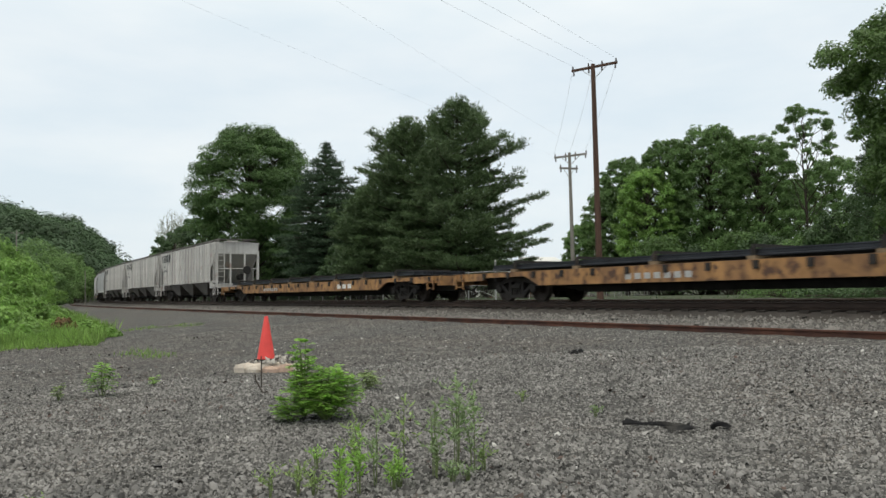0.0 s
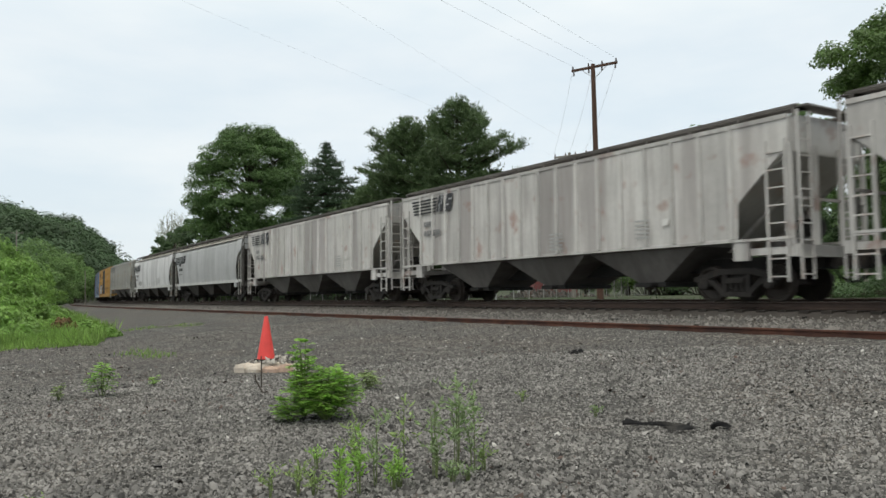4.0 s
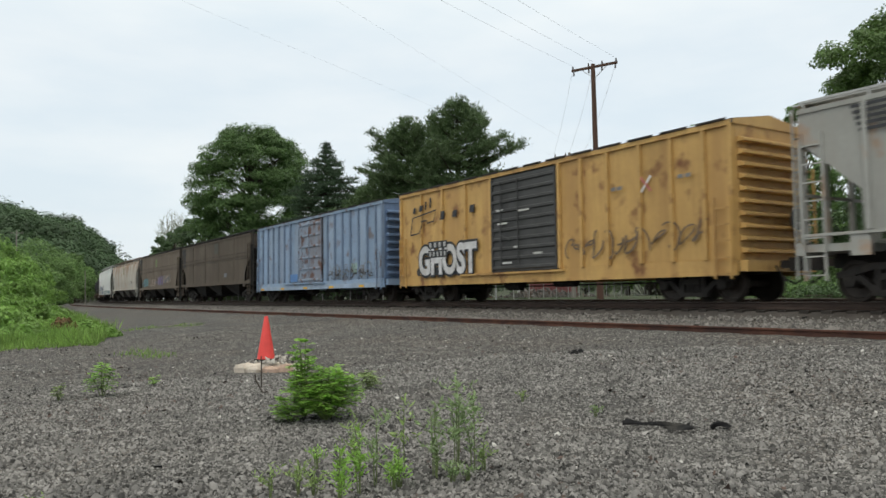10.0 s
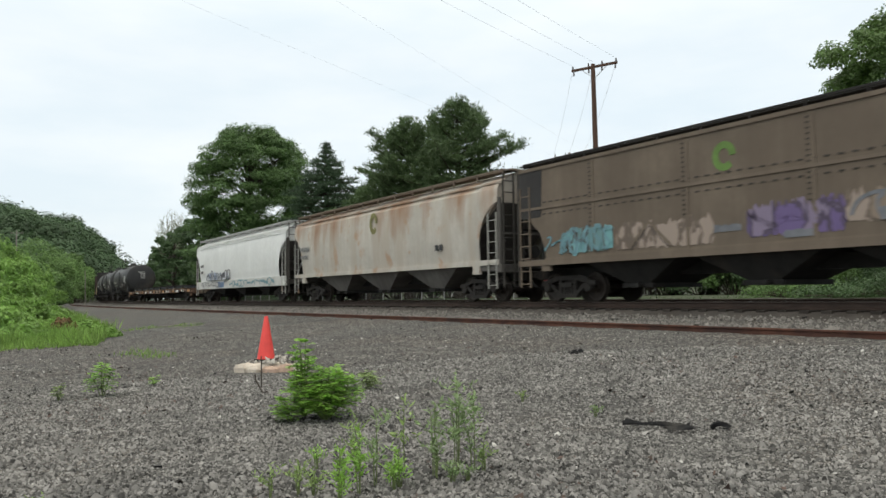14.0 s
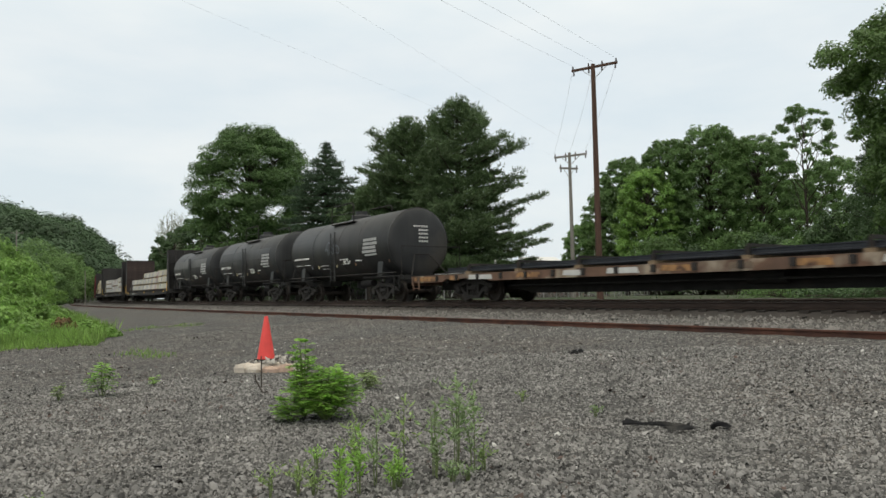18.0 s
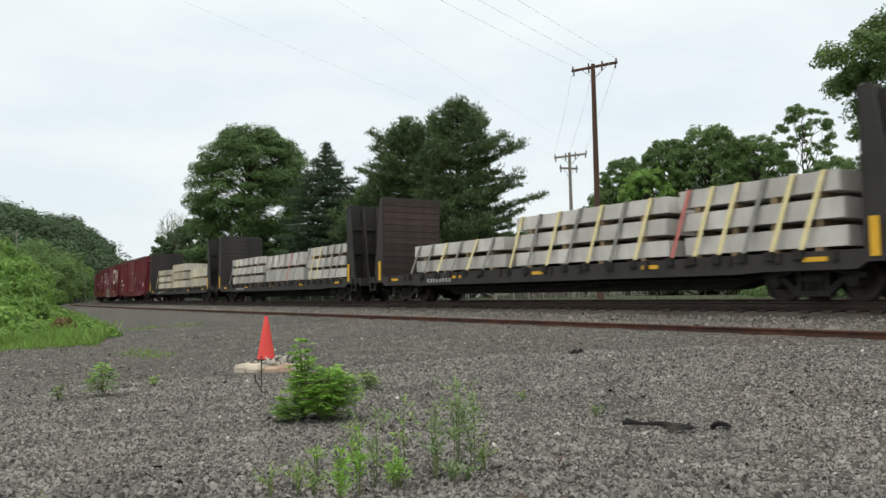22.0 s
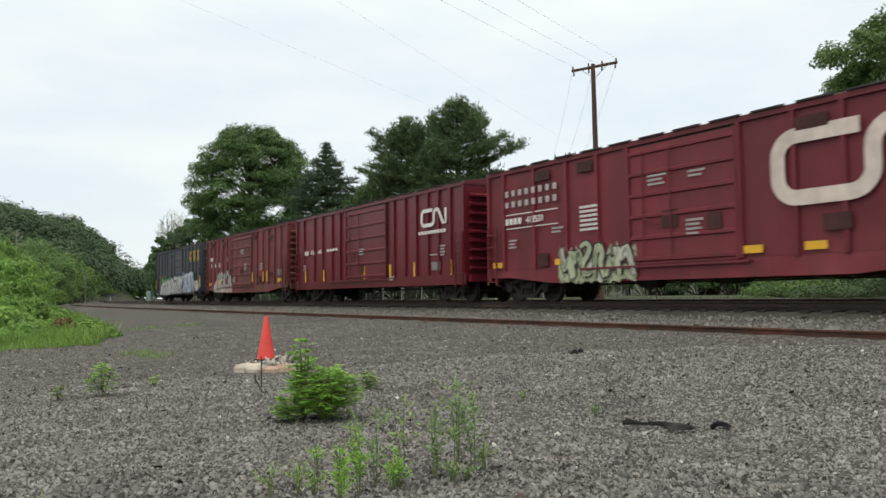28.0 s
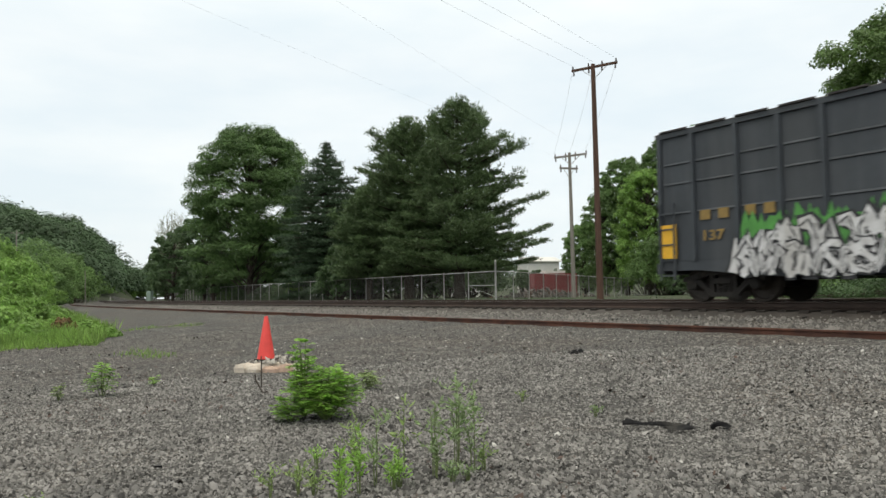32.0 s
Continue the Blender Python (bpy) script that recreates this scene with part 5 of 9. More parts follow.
def flatcar(label, paint, length, reach, truck_x, sill_depth=0.42, deck=0.98, deep=0.0, end_up=0.16, name="flat_car", group="flat cars of the freight train"):
    car = thing(name, label, "freight car", group)
    h = length / 2
    W = 1.42
    part("deck", MB().box(-h, h, -W, W, deck - 0.08, deck), M_UNDER, car, "worn dark deck")
    for g in (-1, 1):
        sm = MB()
        z0 = deck - sill_depth
        pts = [(-h, deck - 0.002), (-h, deck - 0.26), (-truck_x - 1.4, deck - 0.26), (-truck_x - 1.2, deck - end_up), (-truck_x + 0.9, deck - end_up), (-truck_x + 1.6, z0), (truck_x - 1.6, z0), (truck_x - 0.9, deck - end_up), (truck_x + 1.2, deck - end_up), (truck_x + 1.4, deck - 0.26), (h, deck - 0.26), (h, deck - 0.002)]
        sm.prism_y(pts, g * W - 0.04, g * W + 0.04)
        part("side_sill", sm, paint, car)
    pk = MB().box(-0.07, 0.07, -0.05, 0.0, -0.16, 0.04).mesh("stake_pocket")
    pk.materials.append(M_TRUCK)
    n = max(12, int(length / 1.25))
    for i in range(n):
        x = -h + 0.5 + (length - 1) * i / (n - 1)
        part("stake_pocket", pk, paint, car, at=pose(x, -W - 0.04, deck - 0.06))
        part("stake_pocket", pk, paint, car, at=pose(x, W + 0.04, deck - 0.06, 0, 0, 180))
    um = MB()
    um.box(-h + 0.4, h - 0.4, -0.32, 0.32, deck - 0.55, deck - 0.085)
    um.prism_y([(-truck_x + 1.5, deck - 0.5), (-truck_x + 2.6, 0.30), (truck_x - 2.6, 0.30), (truck_x - 1.5, deck - 0.5)], -0.42, 0.42)
    for i in range(-4, 5):
        um.box(i * h / 4.8 - 0.06, i * h / 4.8 + 0.06, -1.36, 1.36, deck - 0.30, deck - 0.085)
    part("underframe", um, M_UNDER, car)
    for g in (1, -1):
        part("end_sill", MB().box(min(g * h, g * (h + 0.18)), max(g * h, g * (h + 0.18)), -1.40, 1.40, deck - 0.36, deck), paint, car)
        ladder("step", g * (h - 0.35), -W - 0.08, 0.45, deck, 0.42, "x", paint, car, rungs=2)
    bg = MB(smooth=40).lathe([(0.18, -0.5), (0.18, 0.5)], 12, axis="x", at=(1.5, -0.7, 0.62))
    bg.tube([(-h * 0.6, -0.9, 0.55), (h * 0.6, -0.9, 0.55)], 0.03, 6)
    part("brake_gear", bg, M_UNDER, car)
    truck(car, truck_x)
    truck(car, -truck_x)
    couplers(car, reach)
    return car


def rail_load(label, length, deck, layers=2, across=14, seed=1):
    """A bed of loose steel rails lying along a flat car; moves with it."""
    ld = thing("rail_load", label, "rail load")
    r = random.Random(seed)
    prof = [(-0.07, 0), (0.07, 0), (0.07, 0.02), (0.012, 0.04), (0.012, 0.12), (0.035, 0.13), (0.035, 0.16), (-0.035, 0.16), (-0.035, 0.13), (-0.012, 0.12), (-0.012, 0.04), (-0.07, 0.02)]
    me = MB().prism_x(prof, -length / 2, length / 2).mesh("steel_rail")
    for k in range(layers):
        for i in range(across):
            y = -1.22 + 2.44 * i / (across - 1)
            part("steel_rail", me, M_STEELRAIL, ld, at=pose(r.uniform(-0.25, 0.25), y, deck + 0.09 + k * 0.18))
    dn = MB().box(-0.10, 0.10, -1.44, 1.44, deck, deck + 0.088).mesh("dunnage")
    for i in range(8):
        part("dunnage", dn, M_TIMBER, ld, at=pose(-length / 2 + length * (i + 0.5) / 8, 0, 0))
    for i in range(8):
        x = -length / 2 + length * (i + 0.5) / 8
        cl = MB().beam((x, -1.34, deck), (x, -1.34, deck + 0.12 + 0.18 * layers), 0.09).beam((x, 1.34, deck), (x, 1.34, deck + 0.12 + 0.18 * layers), 0.09)
        cl.beam((x, -1.34, deck + 0.14 + 0.18 * layers), (x, 1.34, deck + 0.14 + 0.18 * layers), 0.08)
        part("stake", cl, M_TRUCK, ld)
    return ld


def tank_car(label, radius=1.48, length=12.3, reach=6.6, zc=2.53, truck_x=4.3, group="tank cars of the freight train"):
    car = thing("tank_car", label, "freight car", group)
    h = length / 2
    tm = MB(smooth=50)
    ht, cap = h - 0.56, 0.22
    prof = []
    for i in range(9):
        a = radians(90 * i / 8)
        prof.append((radius * math.sin(a) + 0.0005, -ht + cap - cap * math.cos(a)))
    tm.lathe(prof + [(r, -s) for r, s in reversed(prof)], 40, axis="x", at=(0, 0, zc))
    part("tank", tm, M_TANK, car)
    for x in (-ht + cap, -ht * 0.45, 0.0, ht * 0.45, ht - cap):
        w = 0.03 if x else 0.55
        sm = MB(smooth=50).lathe([(radius + 0.002, x - w), (radius + 0.014, x - w + 0.01), (radius + 0.014, x + w - 0.01), (radius + 0.002, x + w)], 40, axis="x", at=(0, 0, zc))
        sm.f = sm.f[:-2]
        part("weld_band", sm, M_TANK, car)
    dm = MB(smooth=40).lathe([(0.5, zc + radius - 0.1), (0.5, zc + radius + 0.12), (0.46, zc + radius + 0.16), (0.3, zc + radius + 0.18), (0.3, zc + radius + 0.36), (0.02, zc + radius + 0.38)], 20, axis="z")
    part("manway", dm, M_TANK, car)
    # platform with rails round the manway
    pm = MB()
    pm.box(-1.2, 1.2, -1.05, -0.55, zc + radius - 0.28, zc + radius - 0.24)
    pm.box(-1.2, 1.2, 0.55, 1.05, zc + radius - 0.28, zc + radius - 0.24)
    part("platform", pm, M_TRUCK, car)
    for y in (-1.02, 1.02):
        rm = MB(smooth=40)
        zt = zc + radius + 0.62
        rm.tube([(-1.2, y, zt - 0.9), (-1.2, y, zt - 0.15), (-1.05, y, zt), (1.05, y, zt), (1.2, y, zt - 0.15), (1.2, y, zt - 0.9)], 0.028, 8)
        rm.tube([(-1.2, y, zt - 0.45), (1.2, y, zt - 0.45)], 0.02, 6)
        part("guard_rail", rm, M_TRUCK, car)
    for y in (-radius - 0.06, radius + 0.06):
        ladder("side_ladder", 0.0, y, 0.95, zc + 0.75, 0.45, "x", M_TANK, car)
    # ends: stub sills, saddles, hand rails
    for g in (1, -1):
        sm = MB()
        sm.box(min(g * (h - 3.2), g * (h + 0.30)), max(g * (h - 3.2), g * (h + 0.30)), -0.32, 0.32, 0.78, 1.12)
        sm.box(min(g * (h + 0.05), g * (h + 0.34)), max(g * (h + 0.05), g * (h + 0.34)), -1.38, 1.38, 0.92, 1.10)
        sm.box(min(g * (truck_x - 1.4), g * (h + 0.1)), max(g * (truck_x - 1.4), g * (h + 0.1)), -1.36, -0.9, 1.05, 1.10)
        sm.box(min(g * (truck_x - 1.4), g * (h + 0.1)), max(g * (truck_x - 1.4), g * (h + 0.1)), 0.9, 1.36, 1.05, 1.10)
        part("stub_sill", sm, M_UNDER, car)
        sd = MB()
        sd.prism_x([(-1.30, 1.1), (1.30, 1.1), (1.22, 2.0), (0.9, 1.5), (0.4, 1.24), (-0.4, 1.24), (-0.9, 1.5), (-1.22, 2.0)], g * truck_x - 0.22, g * truck_x + 0.22)
        part("saddle", sd, M_TANK, car)
        hr = MB(smooth=40)
        hr.tube([(g * (h + 0.25), -1.42, 1.1), (g * (h + 0.25), -1.42, 2.28), (g * (h + 0.25), 1.42, 2.28), (g * (h + 0.25), 1.42, 1.1)], 0.022, 6)
        hr.tube([(g * (h + 0.2), -0.9, 1.1), (g * (ht + 0.05), -0.35, 2.0), (g * (ht + 0.05), 0.35, 2.0), (g * (h + 0.2), 0.9, 1.1)], 0.022, 6)
        part("hand_rail", hr, M_TRUCK, car)
        ladder("step", g * (h - 0.15), -1.42, 0.42, 1.1, 0.42, "x", M_UNDER, car, rungs=2)
    lr = MB(smooth=40)
    for y in (-1.40, 1.40):
        lr.tube([(-h + 0.2, y, 1.22), (h - 0.2, y, 1.22)], 0.028, 6)
    part("long_rail", lr, M_TRUCK, car)
    ov = MB(smooth=40).lathe([(0.22, 0.62), (0.22, 1.0), (0.34, 1.05), (0.34, 1.3)], 14, axis="z")
    part("outlet_valve", ov, M_UNDER, car)
    part("brake_cylinder", MB(smooth=40).lathe([(0.16, -0.5), (0.16, 0.5)], 12, axis="x", at=(1.9, -0.6, 0.85)), M_UNDER, car)
    truck(car, truck_x)
    truck(car, -truck_x)
    couplers(car, reach)
    return car


def bulkhead_flat(label, length=21.9, reach=11.6, truck_x=8.4, top=4.45, lining=None):
    car = flatcar(label, M_BULK, length, reach, truck_x, sill_depth=0.44, deck=1.08, end_up=0.40, name="bulkhead_flat_car", group="bulkhead flat cars of the freight train")
    h = length / 2
    for g in (1, -1):
        bm_ = MB()
        f_ = h - 1.15
        x0, x1 = sorted((g * f_, g * (f_ + 0.08)))
        bm_.prism_x([(-1.44, 1.08), (1.44, 1.08), (1.44, top - 0.08), (1.34, top), (-1.34, top), (-1.44, top - 0.08)], x0, x1)
        bk = part("bulkhead", bm_, M_BULK, car, "tall dark steel bulkhead")
        pk_ = MB().box(*sorted((g * (f_ - 0.035), g * (f_ - 0.001))), -1.40, 1.40, 0.012, 0.262).mesh("plank")
        for q in range(12):
            part("plank", pk_, lining or M_PLANK, bk, at=pose(0, 0, 1.10 + 0.272 * q))
        for y in (-1.39, -0.7, 0.0, 0.7, 1.39):
            rm = MB().prism_y([(g * (f_ + 0.08), 1.08), (g * (f_ + 0.75), 1.08), (g * (f_ + 0.26), top - 0.05), (g * (f_ + 0.08), top - 0.05)], y - 0.04, y + 0.04)
            part("brace", rm, M_BULK, bk)
        for z in (2.2, 3.3):
            rm = MB().box(min(g * (f_ + 0.08), g * (f_ + 0.2)), max(g * (f_ + 0.08), g * (f_ + 0.2)), -1.34, 1.34, z, z + 0.12)
            part("brace", rm, M_BULK, bk)
        plate([(g * (f_ + 0.22) - 0.10, 0.92), (g * (f_ + 0.22) + 0.10, 0.92), (g * (f_ + 0.22) + 0.10, 1.72), (g * (f_ + 0.22) - 0.10, 1.72)], -1.47, 0.01, "reflector", M_YMARK, car, "yellow reflective stripe")
    for i in range(5):
        x = -h + 2.2 + (length - 4.4) * i / 4
        plate([(x - 0.28, 0.86), (x + 0.28, 0.86), (x + 0.28, 0.96), (x - 0.28, 0.96)], -1.464, 0.006, "reflector", M_YMARK, car, "yellow reflective stripe")
    return car


def concrete_stack(label, length, layers, thick, deck, lean, strap_mats, seed, width=2.5, concrete=None):
    """Strapped concrete beams in layers on timber spacers."""
    st = thing("concrete_beam_stack", label, "concrete beams", "concrete beams on the bulkhead flat cars")
    r = random.Random(seed)
    gap_ = 0.16
    thick, length, z = thick - (gap_ - 0.09) * (layers - 1) / layers, length - 0.4, deck + 0.10
    for k in range(layers):
        for j in range(2):
            cm = MB()
            y0 = -width / 2 + j * width / 2 + (r.uniform(-0.02, 0.06) if j == 0 else 0)
            dx = r.uniform(-0.09, 0.09)
            b = 0.03
            cm.loft([[(x, y0 + 0.01 + e, z), (x, y0 + width / 2 - 0.01 - e, z), (x, y0 + width / 2 - 0.01 - e, z + thick), (x, y0 + 0.01 + e, z + thick)] for x, e in ((-length / 2 + dx, b), (-length / 2 + dx + b, 0), (length / 2 + dx - b, 0), (length / 2 + dx, b))])
            part("concrete_beam", cm, concrete or M_CONCRETE, st)
        z += thick
        if k < layers - 1:
            dm = MB()
            for i in range(4):
                x = -length / 2 + length * (i + 0.5) / 4
                dm.box(x - 0.08, x + 0.08, -width / 2 + 0.05, width / 2 - 0.05, z, z + gap_)
            part("spacer", dm, M_TIMBER, st)
            z += gap_
    bm_ = MB()
    for i in range(4):
        x = -length / 2 + length * (i + 0.5) / 4
        bm_.box(x - 0.08, x + 0.08, -width / 2, width / 2, deck, deck + 0.10)
    part("spacer", bm_, M_TIMBER, st)
    n = len(strap_mats)
    rk = MB().prism_z([(-0.13, 0.02), (-0.10, -0.06), (0.10, -0.06), (0.13, 0.02), (0.05, 0.06), (-0.05, 0.06)], -0.10, 0.10).mesh("ratchet")
    for i, m in enumerate(strap_mats):
        x = -length / 2 + length * (i + 0.5) / n
        sm = MB()
        w = 0.12
        yo = width / 2 + 0.012
        p = [(x - lean, -1.44, deck - 0.05), (x, -yo, z + 0.008), (x, yo, z + 0.008), (x - lean, 1.44, deck - 0.05)]
        for a, b in zip(p[:-1], p[1:]):
            sm.beam(a, b, w, 0.012, up=(0, -1, 0.3) if a[2] != b[2] else (0, 0, 1))
        part("strap", sm, m, st)
        part("ratchet", rk, M_UNDER, st, at=pose(x - lean, -1.49, deck - 0.06))
    return st


# ---- the train, front to rear: (thing, middle of the car along the line at 10 s) ----
TRAIN = []
RIDERS = []


def run(ob, front, rear, riders=()):
    TRAIN.append((ob, (front + rear) / 2))
    for load, dx in riders:
        RIDERS.append((load, (front + rear) / 2, dx))


def marks(car, x, z, y, m, rows=2, w=1.1):
    bars(car, x, z + 0.34, w * 0.4, 0.20, 3, y, m)
    bars(car, x, z, w, 0.20, 6, y, m)
    if rows > 2:
        for i in range(rows - 2):
            bars(car, x, z - 0.28 - 0.17 * i, w * 0.9, 0.08, 9, y, m, gap=0.2)


for k, (fr, re) in enumerate(((183.5, 155.2), (155.2, 126.8))):
    fc = flatcar("long yellow rust-streaked flat car loaded with steel rails", M_YELLOWFLAT, 27.1, 14.15, 10.5, sill_depth=0.46, deck=0.98)
    bars(fc, -5.3, 0.62, 2.2, 0.16, 7, -1.465, M_STENCIL, gap=0.6)
    bars(fc, 4.8, 0.62, 1.5, 0.2, 3, -1.465, M_WLET, gap=0.5)
    run(fc, fr, re, [(rail_load("dark steel rails laid along a flat car deck", 23.4, 0.98, 1, 14, k), 0.0)])

H_SPEC = ((126.8, 108.2, "light grey ribbed covered hopper streaked with dirt", M_GREY1), (108.2, 90.1, "light grey ribbed covered hopper with rusty roof edge", M_GREY1), (90.1, 71.0, "pale weathered ribbed covered hopper with faded emblem", M_GREY1))
for fr, re, lab, m in H_SPEC:
    hp = hopper(lab, m, length=fr - re - 1.3, reach=(fr - re) / 2, truck_x=(fr - re) / 2 - 2.4, bay_mat=M_SLOPE, rail_mat=M_SLOPE, slope_mat=M_GREY3, sill=0.04)
    stripes_emblem(hp, -(fr - re) / 2 + 1.5, 3.35, 3.0, 0.6, -1.585, M_DLET)
    marks(hp, -(fr - re) / 2 + 2.4, 2.5, -1.585, M_GRET)
    plate([(4.9, 1.95), (5.1, 1.95), (5.1, 2.12), (4.9, 2.12)], -1.58, 0.006, "notice_plate", M_WLET, hp)
    for q in range(5):
        bars(hp, 0.6, 2.0 - 0.11 * q, 0.55, 0.05, 6, -1.60, M_STENCIL, gap=0.2)
        bars(hp, 4.0, 2.1 - 0.11 * q, 0.5, 0.05, 6, -1.60, M_STENCIL, gap=0.2)
    run(hp, fr, re)

for fr, re, num in ((71.0, 52.5, "294204"), (52.5, 34.1, "294184")):
    L = fr - re
    hp = hopper("smooth curved-side light grey covered hopper with black emblem", M_GREYPALE if num == "294184" else M_GREY2, length=L - 1.2, reach=L / 2, style="curved", truck_x=L / 2 - 2.3, bay_mat=M_BAY, top=4.18, low=1.40, dark_end=M_SLOPE, sill_mat=M_SILLPALE, rail_mat=M_SLOPE)
    stripes_emblem(hp, -L / 2 + 0.9, 2.98, 3.3, 0.6, -1.60, M_DLET)
    bars(hp, -L / 2 + 2.3, 2.78, 0.4, 0.22, 2, -1.615, M_DLET)
    words(hp, num, -L / 2 + 2.2, 2.42, 0.22, -1.615, M_DLET, stretch=1.15)
    bars(hp, -L / 2 + 2.2, 2.1, 1.0, 0.08, 9, -1.62, M_GRET, gap=0.2)
    if num == "294184":
        scrawl(hp, -L / 2 + 3.4, -L / 2 + 4.8, 1.55, 2.0, -1.585, M_GRET, int(num), 4, 0.05, "grey sprayed tag")
        scrawl(hp, 2.6, 4.0, 1.6, 2.15, -1.59, M_STENCIL, int(num) + 1, 4, 0.045, "pale grey sprayed tag")
    for q in range(9):
        band_path(hp, [(-3.9 + 1.15 * q, 1.45), (-3.93 + 1.15 * q, 1.55 + 0.16 * (q % 3 == 0) + 0.4 * (q == 5))], 0.07, -1.582, (M_STENCIL, M_PALERUN, M_STENCIL)[q % 3], "paint_run")
    run(hp, fr, re)

hp = hopper("grey-green ribbed covered hopper with rust patches below the roof", M_GREY3, length=17.0, reach=9.15, truck_x=6.85, bay_mat=M_SLOPE, dark_end=M_GREY3, slope_mat=M_SLOPE, sill=0.04)
stripes_emblem(hp, -7.3, 3.42, 3.2, 0.62, -1.585, M_DLET)
marks(hp, -6.2, 2.25, -1.585, M_GRET)
band_path(hp, [(5.05, 1.65), (5.55, 1.65), (5.55, 2.0), (5.05, 2.0), (5.05, 1.62)], 0.07, -1.60, M_WLET, "notice_plate", "white-edged notice plate")
band_path(hp, [(3.0, 3.2), (4.6, 3.25)], 0.05, -1.60, M_GRET, "scuff")
run(hp, 34.1, 15.8)

bx = boxcar("golden yellow boxcar with a black sliding door and graffiti", M_BOXYEL, door=(-1.6, 1.65), door_mat=M_DARKDOOR, belly=False, xs=[-6.2, -4.7, -3.2, -1.7, 1.75, 2.7, 3.75, 4.95, 6.0, 7.0], door_ribs=9, end_ribs=10)
band_path(bx, [(-6.95, 2.62), (-6.78, 3.28), (-6.0, 3.36), (-6.1, 2.98), (-6.3, 2.66), (-6.95, 2.62)], 0.05, -1.512, M_DLET, label="black slanted bracket emblem")
band_path(bx, [(-6.15, 3.10), (-5.75, 3.12), (-5.7, 3.0), (-5.25, 3.05), (-5.05, 3.45), (-6.0, 3.36)], 0.05, -1.513, M_DLET)
for dx, zz, ww_, hh in ((0.0, 3.46, 0.14, 0.22), (0.45, 3.5, 0.22, 0.22), (0.86, 3.54, 0.07, 0.3), (1.2, 3.58, 0.07, 0.38), (1.95, 3.05, 0.24, 0.32), (2.75, 3.08, 0.26, 0.24), (3.85, 3.14, 0.26, 0.26)):
    plate([(-6.75 + dx, zz), (-6.75 + dx + ww_, zz), (-6.70 + dx + ww_, zz + hh), (-6.70 + dx, zz + hh)], -1.484, 0.03, "lettering", M_DLET, bx)
plate([(-5.6, 2.0), (-4.3, 2.0), (-4.3, 2.27), (-5.6, 2.27)], -1.538, 0.006, "number_panel", M_DLET, bx)
plate([(-5.6, 1.66), (-4.3, 1.66), (-4.3, 1.93), (-5.6, 1.93)], -1.538, 0.006, "number_panel", M_DLET, bx)
bars(bx, -5.5, 2.05, 1.1, 0.17, 4, -1.546, M_STENCIL, gap=1.4)
bars(bx, -5.5, 1.71, 1.1, 0.17, 5, -1.546, M_STENCIL, gap=1.4)
blot(bx, -6.5, -3.2, 0.98, 1.4, -1.500, M_DLET, "black sprayed shadow", 5)
words(bx, "GHOST", -6.3, 1.08, 1.0, -1.520, M_DLET, "white sprayed letters with thick black edges", 0.80, 0.15)
words(bx, "GHOST", -6.3, 1.08, 1.0, -1.530, M_SPRAYWHITE, "white sprayed letters with thick black edges", 0.80, 0.06)
scrawl(bx, 2.0, 4.4, 1.2, 2.0, -1.486, M_RUSTBAND, 74, 6, 0.05, "faded sprayed scrawl")
scrawl(bx, 4.4, 7.1, 1.25, 2.1, -1.486, M_RUSTBAND, 75, 6, 0.045, "faded sprayed scrawl")
bars(bx, 3.95, 3.05, 0.4, 0.10, 2, -1.512, M_GRET)
bars(bx, 6.25, 3.1, 0.4, 0.10, 2, -1.512, M_GRET)
for dx, dz, ww_ in ((-1.3, 3.0, 0.35), (-1.25, 2.55, 0.55), (-0.2, 2.9, 0.6), (-0.4, 1.75, 0.2), (0.6, 1.5, 0.4), (-1.0, 1.25, 0.5)):
    plate([(dx, dz), (dx + ww_, dz), (dx + ww_, dz + 0.06), (dx, dz + 0.06)], -1.53, 0.006, "chalk_mark", M_SILLPALE, bx)
band_path(bx, [(5.0, 2.9), (5.35, 3.3)], 0.06, -1.485, M_WLET)
band_path(bx, [(5.0, 3.3), (5.35, 2.9)], 0.06, -1.487, M_STRAPR)
run(bx, 15.6, -1.7)

bx = boxcar("faded light blue boxcar with rust-scuffed door", M_BOXBLUE, door=(-1.45, 1.5), xs=[-6.95, -6.1, -5.25, -4.4, -3.55, -2.7, 2.15, 2.98, 3.82, 4.66, 5.5, 6.35, 7.15], end_mat=M_BOXBLUEEND, post_mat=M_BLUEPOST, door_mat=M_BLUEDOOR, belly=False)
plate([(-7.7, 0.64), (7.7, 0.64), (7.7, 0.84), (-7.7, 0.84)], -1.455, 0.006, "sill_stripe", mat("pale_blue_sill", (0.34, 0.43, 0.56), 0.65, var=0.15, scale=1.5, streak=0.3, streak_col=(0.2, 0.21, 0.24)), bx)
plate([(-2.5, 1.05), (-1.5, 1.05), (-1.5, 1.45), (-2.5, 1.45)], -1.53, 0.006, "paint_patch", mat("strong_blue_patch", (0.10, 0.22, 0.47), 0.6, var=0.15), bx, "fresh blue paint patch")
scrawl(bx, 2.4, 6.8, 1.1, 1.75, -1.486, M_GRET, 76, 11, 0.035, "faded grey scrawl")
scrawl(bx, 2.3, 6.9, 1.05, 1.55, -1.490, M_RIVET, 79, 12, 0.028, "faded black scrawl")
blot(bx, 4.7, 5.4, 1.3, 1.8, -1.44, M_GRAF_C, "faded green patch", 9)
